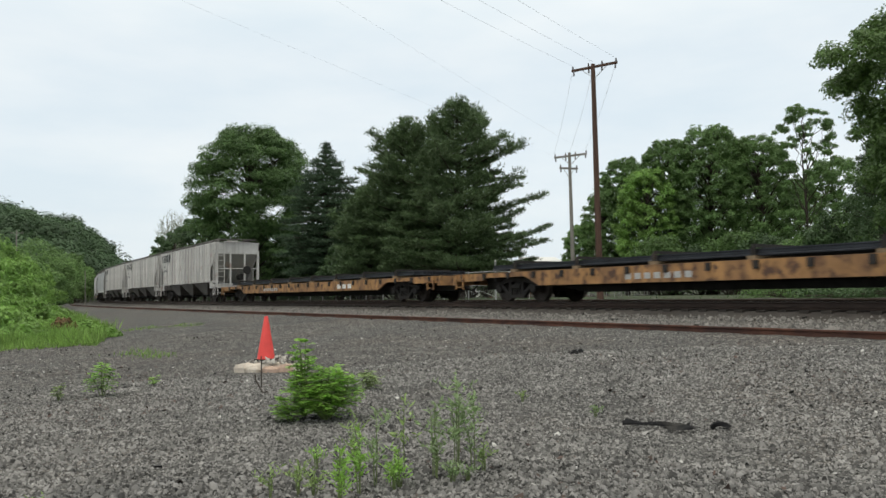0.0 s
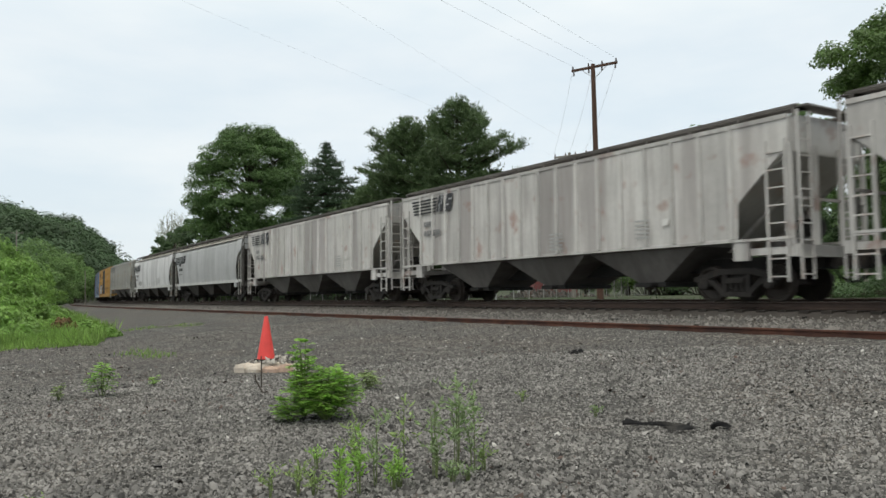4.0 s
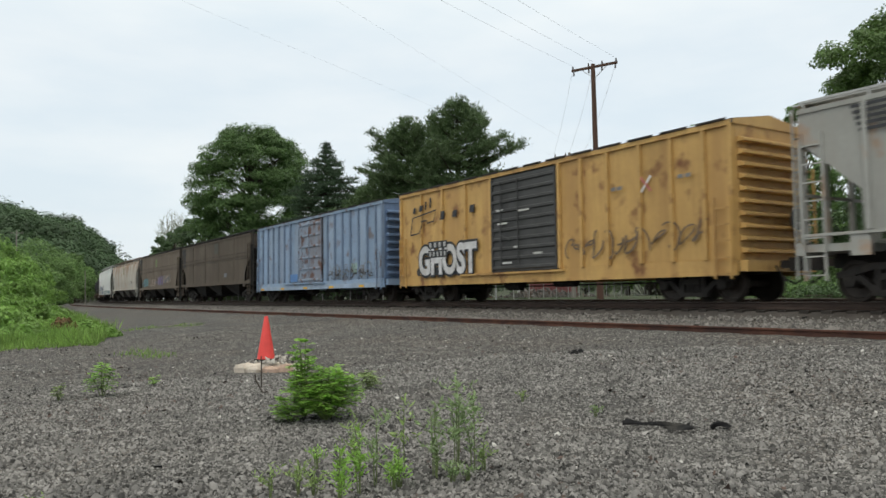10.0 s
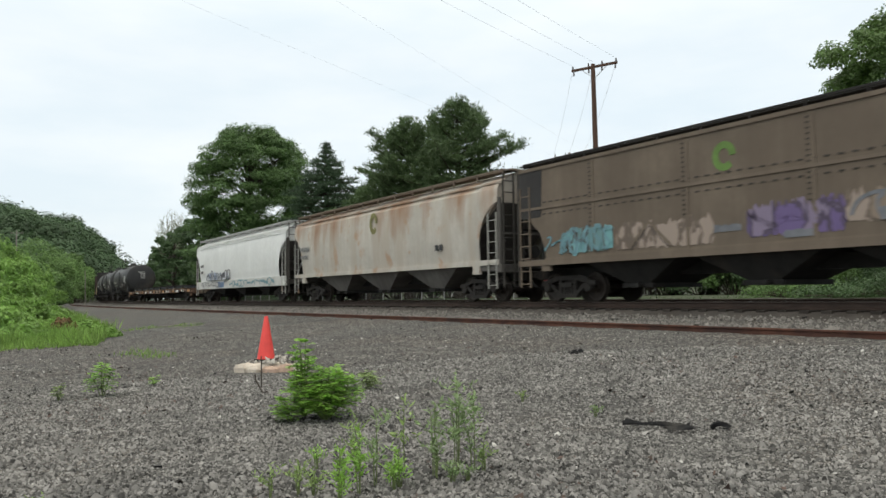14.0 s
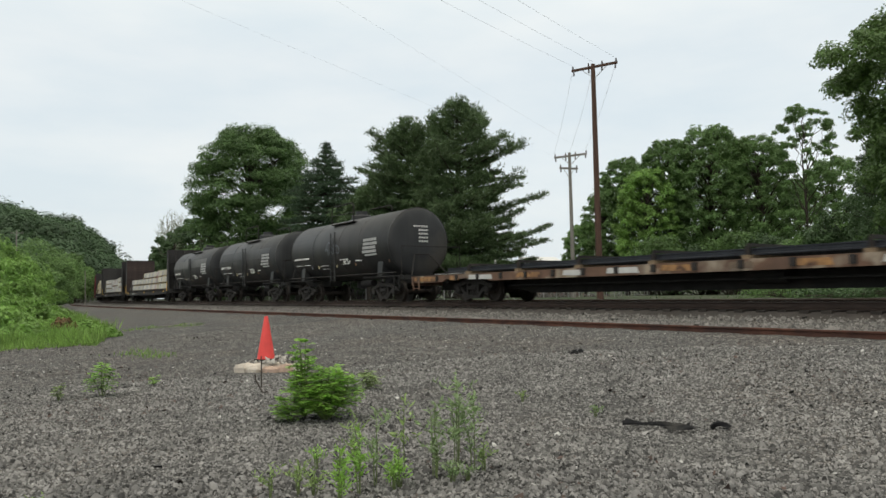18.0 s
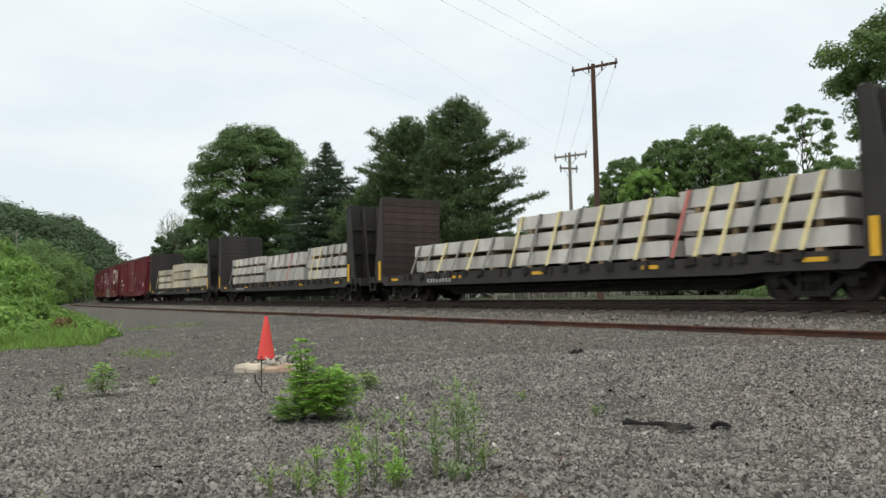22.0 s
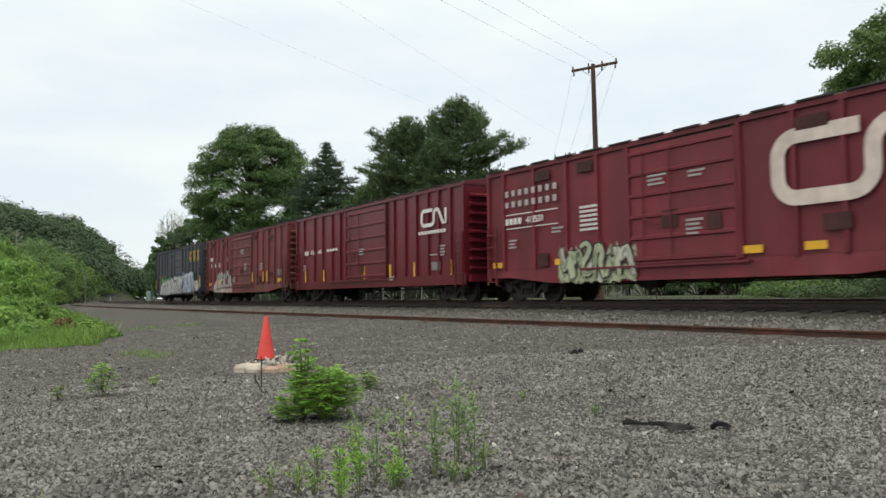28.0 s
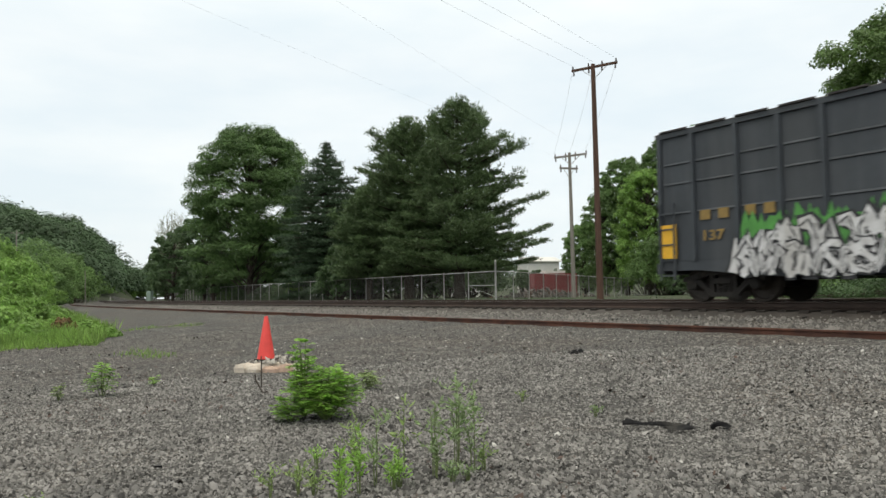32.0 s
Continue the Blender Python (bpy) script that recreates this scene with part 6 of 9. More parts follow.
for i in range(5):
    plate([(-7.3 + 3.2 * i, 0.66), (-6.8 + 3.2 * i, 0.66), (-6.8 + 3.2 * i, 0.76), (-7.3 + 3.2 * i, 0.76)], -1.455, 0.008, "reflector", M_YMARK, bx)
run(bx, -1.7, -18.7)

for k, (fr, re) in enumerate(((-18.7, -36.5), (-36.5, -54.0))):
    L = fr - re
    hp = hopper("dusty brown flat-sided covered hopper" + (" with sprayed tags low on the side" if k else ""), M_BROWN if k else M_BROWN2, length=L - 1.0, reach=L / 2, style="seamed", truck_x=L / 2 - 2.2, bay_mat=M_UNDER, dark_end=M_UNDER, top=4.16, low=1.28, rail_mat=M_UNDER)
    plate([(3.0, 1.62), (3.6, 1.62), (3.6, 1.88), (3.0, 1.88)], -1.545, 0.006, "notice_plate", M_SMEAR, hp)
    band_path(hp, [(-3.6, 1.45), (-2.9, 2.1), (-2.2, 1.45)], 0.09, -1.53, M_BROWN if k else M_BROWN2, "side_brace")
    band_path(hp, [(-3.54, 1.40), (-2.9, 2.0), (-2.26, 1.40)], 0.03, -1.522, M_RIVET, "side_brace")
    if k:
        blot(hp, -6.0, -4.2, 1.42, 2.2, -1.52, M_GRAF_C, "cyan sprayed patch", 12)
        scrawl(hp, -7.1, -5.6, 1.45, 2.1, -1.535, M_CYAN, 12, 4, 0.045, "cyan sprayed tag")
        throwup(hp, -6.3, -4.3, 1.4, 2.2, -1.535, M_CYAN, M_GRAF_C, 16, 6, 0.08, "cyan sprayed tag", sharp=True)
        blot(hp, -4.1, -0.9, 1.38, 2.2, -1.521, M_GRAF_T, "pale sprayed tag", 13)
        blot(hp, 0.0, 2.3, 1.45, 2.3, -1.52, M_GRAF_V, "violet sprayed tag", 14)
        blot(hp, 2.3, 5.2, 1.6, 2.35, -1.521, M_GRAF_T, "pale sprayed tag", 15)
        blot(hp, -1.1, -0.15, 1.65, 1.85, -1.52, M_SMEAR, "dull sprayed smear", 67)
        blot(hp, 0.9, 1.7, 1.4, 1.6, -1.523, M_SMEAR, "dull sprayed smear", 68)
        band_path(hp, [(-0.55 + 0.24 * math.cos(q * 0.3927), 3.45 + 0.27 * math.sin(q * 0.3927)) for q in range(15)], 0.17, -1.52, mat("sprayed_green", (0.12, 0.22, 0.05), 0.6), "graffiti", "small green sprayed ring")
        scrawl(hp, 0.1, 2.3, 1.5, 2.25, -1.527, M_GRAF_V, 61, 4, 0.10)
        scrawl(hp, 2.4, 5.2, 1.65, 2.3, -1.53, M_SMEAR, 62, 5, 0.07)
    else:
        plate([(0.6, 3.3), (1.5, 3.3), (1.5, 4.0), (0.6, 4.0)], -1.52, 0.006, "paint_patch", M_DARKPATCH, hp, "dark grey-green touch-up patch")
    plate([(-L / 2 + 0.5, 2.62), (-L / 2 + 1.55, 2.62), (-L / 2 + 1.62, 4.08), (-L / 2 + 0.5, 4.08)], -1.522, 0.008, "corner_plate", M_BULK, hp, "dark red-brown corner plate")
    run(hp, fr, re)

hp = hopper("cream curved-side hopper heavily stained with rust", M_RUSTGREY, length=17.8, reach=9.55, style="curved", truck_x=7.2, bay_mat=M_SLOPE, top=4.2, low=1.40, dark_end=M_SLOPE, rail_mat=M_BROWN)
bars(hp, -7.9, 2.55, 1.1, 0.22, 5, -1.615, M_GRET)
bars(hp, -7.9, 2.20, 0.9, 0.16, 5, -1.615, M_GRET)
band_path(hp, [(0.15 + 0.26 * math.cos(q * 0.4), 3.35 + 0.36 * math.sin(q * 0.4)) for q in range(15)], 0.2, -1.585, mat("olive_smear", (0.19, 0.18, 0.07), 0.7), "graffiti", "dull olive sprayed ring")
bars(hp, 5.1, 1.9, 0.5, 0.22, 2, -1.60, M_DLET)
run(hp, -54.0, -73.1)

hp = hopper("clean white curved-side covered hopper with low graffiti", M_WHITE, length=18.2, reach=9.7, style="curved", truck_x=7.3, bay_mat=M_UNDER, top=4.2, low=1.40, sill=0.5, beads=3, sill_mat=M_SILLPALE)
plate([(-7.75, 2.40), (-6.9, 2.40), (-6.9, 2.66), (-7.75, 2.66)], -1.60, 0.006, "number_panel", M_WLET, hp)
bars(hp, -7.65, 2.45, 0.65, 0.17, 3, -1.61, M_DLET)
plate([(-7.75, 1.95), (-6.7, 1.95), (-6.7, 2.21), (-7.75, 2.21)], -1.61, 0.006, "number_panel", M_WLET, hp)
words(hp, "8584", -7.65, 2.0, 0.19, -1.617, M_DLET, stretch=1.2)
blot(hp, -6.2, -1.0, 1.45, 2.05, -1.595, M_GRAF_B, "blue and white sprayed letters", 19)
scrawl(hp, -6.3, -0.8, 1.25, 2.15, -1.60, M_DLET, 63, 9, 0.045)
scrawl(hp, -7.6, -3.0, 0.95, 1.38, -1.545, M_GRET, 64, 9, 0.05)
scrawl(hp, -1.0, 7.5, 0.95, 1.38, -1.545, M_CYAN, 65, 14, 0.06)
blot(hp, -3.6, -2.2, 0.95, 1.4, -1.54, M_BOXBLUEEND, "dark blue sprayed patch", 66)
run(hp, -73.1, -92.5)

fc = flatcar("dark rusty flat car with faded yellow and white patches", M_RUSTFLAT, 27.1, 14.15, 10.0, sill_depth=0.27, deck=1.0)
for x, w_, m in ((12.4, 0.8, M_YELLOWFLAT), (10.3, 0.35, M_SILLPALE), (8.6, 0.5, M_SILLPALE), (6.9, 0.6, M_YELLOWFLAT), (5.0, 0.5, M_SILLPALE), (3.0, 0.5, M_YELLOWFLAT), (1.3, 0.35, M_RUSTBAND), (-0.6, 0.5, M_YELLOWFLAT), (-2.4, 0.6, M_SILLPALE), (-4.4, 0.4, M_SILLPALE), (-6.4, 0.6, M_YELLOWFLAT), (-9.0, 0.7, M_SILLPALE), (-10.6, 0.3, M_YELLOWFLAT), (-12.6, 0.8, M_YELLOWFLAT)):
    plate([(x - w_, 0.80), (x + w_, 0.78), (x + w_ - 0.06, 0.94), (x - w_ + 0.05, 0.95)], -1.464, 0.01, "paint_patch", m, fc, "worn paint patch")
run(fc, -92.5, -121.0, [(rail_load("dark steel rails laid along a flat car deck", 22.5, 1.0, 1, 12, 7), 0.0)])

for fr, re, num in ((-121.05, -134.2, ""), (-134.2, -147.4, "19676"), (-147.4, -160.55, "4531")):
    L = fr - re
    tk = tank_car("sooty black tank car with white stencils", length=L - 0.9, reach=L / 2, truck_x=4.25)
    R, zc = 1.48, 2.53

    def on_tank(mb_fn, z, tk=tk):
        return -math.sqrt(max(0.0, R * R - (z - zc) ** 2)) - 0.012
    for (x, z, w, h, n) in ((-5.0, 2.15, 1.9, 0.20, 9), (-5.0, 1.85, 0.8, 0.09, 6), (-3.9, 1.85, 0.8, 0.09, 6), (-2.0, 1.75, 0.9, 0.09, 5), (-1.9, 1.60, 0.9, 0.07, 5), (0.4, 1.95, 0.9, 0.12, 3), (0.5, 1.75, 0.8, 0.07, 6), (2.0, 1.85, 0.6, 0.2, 1)):
        if num and z == 2.15:
            bars(tk, x, z, 0.85, 0.30, 4, on_tank(0, z) - 0.012, M_WLET, gap=0.5)
            words(tk, num, x + 0.95, z, 0.31, on_tank(0, z) - 0.012, M_WLET)
        else:
            bars(tk, x, z, w, h, n, on_tank(0, z), M_WLET)
    for q in range(4):
        bars(tk, 3.0 + 0.04 * q, 2.14 + 0.17 * q, 1.3 - 0.1 * (q % 2), 0.12, 8 - q, on_tank(0, 2.45) - 0.004, M_STENCIL, gap=0.18)
    plate([(3.1, 2.02), (4.2, 2.02), (4.2, 2.10), (3.1, 2.10)], on_tank(0, 2.05), 0.006, "stencil_line", M_STENCIL, tk)
    if not num:
        scrawl(tk, -0.95, 0.6, 2.25, 2.85, -R - 0.015, M_SMEAR, int(-fr), 5, 0.05, "chalky smear")
    scrawl(tk, 0.75, 1.5, 1.72, 1.98, on_tank(0, 1.80) - 0.05, M_WLET, int(-fr) + 5, 3, 0.035)
    for q, (xa, mm_) in enumerate(((-2.4, M_STRAPY), (-0.3, M_STRAPY), (1.7, M_YELLOWFLAT), (4.9, M_YELLOWFLAT), (-3.2, M_SMEAR))):
        band_path(tk, [(xa, 2.0), (xa + 0.25, 1.66)], 0.07, on_tank(0, 1.72) - 0.02, mm_, "paint_run")
    for i in range(5):
        mb = MB()
        for j in range(4 if i else 6):
            yj, zj = 0.30 - 0.12 * j, 3.2 - 0.16 * i
            hx = L / 2 - 0.45 - 0.56 - 0.22 + 0.22 * math.sqrt(1 - (yj * yj + (zj - zc) ** 2) / (R * R))
            mb.box(hx - 0.02, hx + 0.012, yj - 0.035, yj + 0.035, zj - 0.035, zj + 0.035)
        part("lettering", mb, M_WLET, tk)
    if num:
        for xa, xb in ((-5.1, -0.75), (0.45, 4.3)):
            pm_ = MB(smooth=60)
            pm_.loft([[(x, -(R + 0.009) * math.cos(0.02 + 0.05 * q), zc + (R + 0.009) * math.sin(0.02 + 0.05 * q)) for q in range(9)] for x in (xa, xb)], close=False, cap=False)
            part("clean_patch", pm_, M_TANKPATCH if num == "4531" else M_TANK, tk, "paler cleaned patch on the tank side")
    run(tk, fr, re)

Y, G, R_ = M_STRAPY, M_STRAPG, M_STRAPR
BULK = ((-160.5, -184.0, "dark bulkhead flat car with strapped concrete beams", ((-4.9, 6.2, 2, 0.46, (G, G, Y, G, Y, G)), (1.75, 6.7, 3, 0.46, (Y, G, Y, G, Y, G, Y)), (7.45, 4.6, 3, 0.48, (R_, Y, Y, G, Y, Y)))),
        (-184.15, -207.15, "dark bulkhead flat car with grey concrete beams", ((-5.1, 6.2, 3, 0.45, (G, Y, G, G, G, G)), (1.2, 6.1, 2, 0.68, (G, G, G, G, R_, G)), (7.0, 5.0, 3, 0.46, (G, Y, Y, G, G, G)))),
        (-207.2, -229.95, "dark bulkhead flat car with cream concrete beams under yellow straps", ((-5.4, 4.8, 3, 0.46, (Y, Y, Y, Y, G)), (0.3, 5.0, 3, 0.56, (Y, Y, Y, Y, Y, Y)), (6.35, 5.0, 2, 0.60, (Y, Y, Y, Y, Y, Y)))))
for q, (fr, re, lab, loads) in enumerate(BULK):
    L = fr - re
    bf = bulkhead_flat(lab, length=L - 1.0, reach=L / 2, truck_x=L / 2 - 3.0, lining=M_BULK if q else M_PLANK)
    bars(bf, -6.5, 0.74, 1.6, 0.14, 8, -1.464, M_STENCIL, gap=0.8)
    rid = []
    for j, (x, ln, lay, th, st) in enumerate(loads):
        rid.append((concrete_stack("strapped stack of pale concrete beams", ln, lay, th, 1.08, 0.5, st, 10 * q + j, concrete=M_CONCRETE if q == 2 else M_CONCRETEGREY), x))
    run(bf, fr, re, rid)

def boards(car, tacks, rows):
    """Dark tack boards and blocks of small stencilling on a boxcar's side."""
    for x, z, w, h in tacks:
        plate([(x, z), (x + w, z), (x + w, z + h), (x, z + h)], -1.485, 0.035, "tack_board", M_TACK, car)
    for x, z, w, n in rows:
        for i in range(n):
            bars(car, x, z - 0.11 * i, w * (1.0, 0.8, 0.92, 0.7)[i % 4], 0.055, 5, -1.545, M_STENCIL, gap=0.25)


bx = boxcar("faded maroon boxcar with white stencils", M_BOXRED, door=(-1.9, 1.7), posts=6, belly=True)
bars(bx, -6.7, 2.16, 0.75, 0.22, 3, -1.512, M_WLET)
words(bx, "517", -6.7, 1.68, 0.22, -1.512, M_WLET)
bars(bx, -5.75, 1.68, 0.75, 0.22, 3, -1.512, M_WLET)
for i in range(2):
    bars(bx, -6.7, 1.32 - 0.16 * i, 0.9, 0.07, 6, -1.512, M_STENCIL, gap=0.25)
plate([(6.2, 1.5), (6.7, 1.5), (6.7, 1.8), (6.2, 1.8)], -1.48, 0.006, "notice_plate", M_WLET, bx)
boards(bx, ((-5.6, 3.7, 0.7, 0.3), (-1.2, 2.0, 0.5, 0.5), (3.4, 1.4, 0.6, 0.35)), ((2.3, 2.4, 0.6, 4), (0.4, 3.0, 0.7, 3), (5.0, 2.0, 0.5, 3)))
run(bx, -229.9, -247.1)

bx = boxcar("faded maroon boxcar with a large white ribbon emblem and graffiti", M_BOXRED, door=(-1.44, 1.95), xs=[-6.94, -5.4, -3.92, -2.63, -1.5, 2.0, 3.37, 4.47, 5.6, 6.7])
noodle(bx, 3.0, 2.25, 4.0, 1.35, 0.34, -1.512, M_CREAM)
for i, n in enumerate((8, 8)):
    bars(bx, -6.8, 3.42 - 0.36 * i, 2.5, 0.19, n, -1.512, M_STENCIL, gap=1.1)
bars(bx, -6.8, 2.5, 0.8, 0.20, 4, -1.512, M_WLET)
words(bx, "413531", -5.75, 2.5, 0.20, -1.512, M_WLET)
for z in (2.85, 2.4):
    plate([(-6.8, z - 0.04), (-4.3, z - 0.04), (-4.3, z - 0.01), (-6.8, z - 0.01)], -1.485, 0.006, "stripe", M_WLET, bx)
for i in range(6):
    bars(bx, -3.3, 2.7 - 0.13 * i, 0.7, 0.07, 6, -1.512, M_WLET, gap=0.2)
blot(bx, -4.3, -1.2, 0.52, 1.7, -1.478, M_GRAF_S, "sage and cream sprayed cloud", 31)
throwup(bx, -4.2, -1.4, 0.62, 1.75, -1.520, M_GRAFSAGE, M_RIVET, 71, 6, 0.16, "sage and cream sprayed shapes")
for x in (-7.3, -4.2, -1.75, 2.3, 3.8):
    plate([(x - 0.25, 1.12), (x + 0.25, 1.12), (x + 0.25, 1.3), (x - 0.25, 1.3)], -1.484, 0.006, "reflector", M_YMARK, bx, "yellow reflector")
boards(bx, ((-5.3, 3.75, 0.7, 0.3), (-3.4, 3.75, 0.65, 0.3), (-5.2, 1.1, 0.45, 0.4), (3.45, 3.7, 0.75, 0.3), (4.0, 1.5, 0.6, 0.35), (5.8, 1.75, 0.8, 0.18), (-0.3, 1.9, 0.5, 0.45), (1.1, 1.75, 0.4, 0.4)), ((-0.7, 3.25, 0.6, 3), (0.6, 3.2, 0.5, 2), (0.5, 2.0, 0.5, 4), (-4.5, 2.2, 0.5, 2), (-6.6, 1.95, 0.4, 3)))
run(bx, -247.0, -264.0)

bx = boxcar("glossy dark maroon boxcar with a small white ribbon emblem", M_BOXRED2, door=(-1.85, 2.05), xs=[-6.85, -5.5, -4.5, -3.4, -2.5, 2.68, 3.6, 4.47, 5.34, 6.1, 6.9], belly=False)
noodle(bx, 4.95, 2.92, 1.7, 0.56, 0.14, -1.512, M_WLET)
bars(bx, 4.7, 2.58, 1.95, 0.13, 9, -1.512, M_WLET)
bars(bx, -6.6, 2.36, 0.45, 0.2, 2, -1.512, M_WLET)
words(bx, "415", -5.85, 2.36, 0.2, -1.512, M_WLET)
words(bx, "445", -4.95, 2.36, 0.2, -1.512, M_WLET)
bars(bx, -3.9, 2.42, 1.2, 0.12, 4, -1.512, M_WLET)
for x in (-6.6, -4.33, 0.0, 2.35, 4.33, 6.92):
    plate([(x - 0.07, 1.0), (x + 0.07, 1.0), (x + 0.07, 1.55), (x - 0.07, 1.55)], -1.484, 0.006, "reflector", M_YMARK, bx, "yellow reflector")
plate([(5.6, 1.2), (6.2, 1.2), (6.2, 1.5), (5.6, 1.5)], -1.484, 0.006, "notice_plate", M_GRET, bx)
boards(bx, ((-0.3, 1.3, 0.3, 0.3),), ((-0.4, 2.3, 0.5, 3), (6.3, 2.05, 0.35, 4), (2.4, 1.0, 0.4, 2), (-6.7, 1.8, 0.3, 3), (5.6, 1.75, 0.5, 1)))
run(bx, -264.0, -281.1)

bx = boxcar("faded rusty maroon boxcar with pink and white graffiti", M_BOXRED3, door=(-2.2, 1.9), posts=6)
bars(bx, -6.75, 2.8, 0.5, 0.24, 2, -1.512, M_WLET)
words(bx, "41", -6.7, 2.36, 0.24, -1.512, M_WLET)
words(bx, "38", -5.75, 2.36, 0.24, -1.512, M_WLET)
words(bx, "16", -4.8, 2.36, 0.24, -1.512, M_WLET)
blot(bx, -6.0, -1.9, 0.6, 1.35, -1.478, M_GRAFPINK, "faded pink sprayed cloud", 41)
throwup(bx, -5.1, -2.1, 0.9, 2.0, -1.520, M_STENCIL, M_GRET, 72, 7, 0.17, "faded white sprayed shapes", sharp=True)
throwup(bx, -5.9, -4.6, 0.65, 1.6, -1.515, M_GRAFPINK, M_BOXRED3, 73, 3, 0.16, "faded pink sprayed shapes")
plate([(-3.2, 1.15), (-2.6, 1.15), (-2.6, 1.55), (-3.2, 1.55)], -1.555, 0.006, "paint_patch", M_BOXRED3, bx, "maroon paint patch over the graffiti")
plate([(-4.6, 1.1), (-4.25, 1.1), (-4.25, 1.45), (-4.6, 1.45)], -1.555, 0.006, "reflector", M_YMARK, bx, "yellow reflector")
for x in (2.1, 4.66, 4.0):
    plate([(x - 0.08, 1.2), (x + 0.08, 1.2), (x + 0.08, 1.78), (x - 0.08, 1.78)], -1.484, 0.006, "reflector", M_YMARK, bx, "yellow reflector")
for x in (-6.9, 6.7):
    plate([(x - 0.3, 1.1), (x + 0.3, 1.1), (x + 0.3, 1.32), (x - 0.3, 1.32)], -1.484, 0.006, "reflector", M_YMARK, bx, "yellow reflector")
plate([(6.4, 1.5), (7.0, 1.5), (7.0, 1.82), (6.4, 1.82)], -1.484, 0.006, "notice_plate", M_GRET, bx)
boards(bx, ((-6.85, 3.75, 0.75, 0.28), (-4.0, 3.7, 0.75, 0.3), (2.2, 3.75, 0.75, 0.25), (5.0, 3.6, 0.8, 0.2), (3.0, 1.1, 0.6, 0.4), (5.1, 1.5, 0.5, 0.2), (-0.2, 1.7, 0.5, 0.4)), ((0.0, 3.2, 0.7, 3), (3.6, 2.2, 0.6, 4), (0.7, 2.3, 0.5, 4), (-2.9, 2.8, 0.3, 2), (-1.6, 1.5, 0.6, 3)))
run(bx, -281.1, -298.0)

bx = boxcar("slate grey boxcar with yellow letters and a band of graffiti", M_BOXSLATE, door=(-1.85, 1.95), xs=[-6.75, -5.5, -4.4, -3.38, -1.95, 2.0, 2.95, 4.0, 5.15, 6.15, 7.25], hat=0.09)
posts_x = [-7.75, -6.75, -5.5, -4.4, -3.38, -1.95, 2.0, 2.95, 4.0, 5.15, 6.15, 7.25]
for x0, x1 in zip(posts_x[:-1], posts_x[1:]):
    for z in (2.95, 3.45, 2.2):
        if x0 != -1.95:
            part("panel_crease", MB().prism_x([(-1.42, z), (-1.46, z + 0.02), (-1.42, z + 0.08)], x0 + 0.1, x1 - 0.1), M_BOXSLATE, bx)
for i, dx in enumerate((4.1, 5.28, 6.3)):
    w_ = (0.66, 0.6, 0.7)[i]
    if i == 2:
        plate([(dx, 3.22), (dx + w_, 3.22), (dx + 0.62 * w_, 3.54), (dx + w_, 3.85), (dx, 3.85), (dx + 0.38 * w_, 3.54)], -1.46, 0.008, "emblem", M_YLET, bx, "yellow hourglass emblem")
        plate([(dx, 3.08), (dx + w_, 3.08), (dx + w_, 3.16), (dx, 3.16)], -1.46, 0.008, "emblem_underline", M_YLET, bx)
        continue
    plate([(dx, 3.22), (dx + w_, 3.22), (dx + w_, 3.85), (dx, 3.85)], -1.46, 0.008, "emblem", M_YLET, bx, "yellow block emblem")
    for a_, b_, lo_, hi_ in (((0.26, w_, 3.38, 3.66),) if i == 0 else ((0.20, w_, 3.58, 3.68), (0.0, w_ - 0.2, 3.37, 3.47))):
        plate([(dx + a_, lo_), (dx + b_, lo_), (dx + b_, hi_), (dx + a_, hi_)], -1.468, 0.004, "emblem_gap", M_BOXSLATE, bx)
    plate([(dx, 3.08), (dx + w_, 3.08), (dx + w_, 3.16), (dx, 3.16)], -1.46, 0.008, "emblem_underline", M_YLET, bx)
bars(bx, -6.55, 2.0, 0.8, 0.24, 2, -1.46, M_YLETOLD, gap=0.8)
bars(bx, -5.3, 2.0, 0.75, 0.24, 2, -1.46, M_YLETOLD, gap=0.8)
words(bx, "137", -6.55, 1.5, 0.24, -1.46, M_YLETOLD, stretch=1.3)
words(bx, "814", -5.35, 1.5, 0.24, -1.46, M_YLETOLD, stretch=1.3)
blot(bx, -5.4, -2.0, 0.66, 2.2, -1.515, mat("sprayed_leaf_green", (0.08, 0.28, 0.06), 0.55, var=0.3, scale=2), "bright green sprayed cloud", 51)
throwup(bx, -5.7, -1.85, 0.60, 1.85, -1.525, M_SPRAYWHITE, M_DLET, 52, 9, 0.22, "white and black sprayed shapes", sharp=True)
throwup(bx, -5.4, -1.95, 0.55, 1.3, -1.562, M_SPRAYWHITE, M_DLET, 57, 9, 0.15, "white and black sprayed shapes", sharp=True)
blot(bx, -1.8, 2.4, 0.66, 1.8, -1.515, M_STENCIL, "white sprayed ground coat", 60)
throwup(bx, -1.7, 2.5, 0.75, 2.1, -1.565, M_SPRAYWHITE, M_DLET, 53, 10, 0.22, "white and black sprayed shapes", sharp=True)
throwup(bx, -1.7, 2.3, 0.62, 1.5, -1.602, M_SPRAYWHITE, M_DLET, 58, 11, 0.14, "white and black sprayed shapes", sharp=True)
blot(bx, 2.3, 5.7, 0.66, 2.0, -1.515, M_GRAFBLUE, "pale blue sprayed ground coat", 54)
throwup(bx, 2.3, 5.6, 0.80, 2.25, -1.525, M_GRAFBLUE, M_DLET, 55, 8, 0.26, "pale blue sprayed shapes", sharp=True)
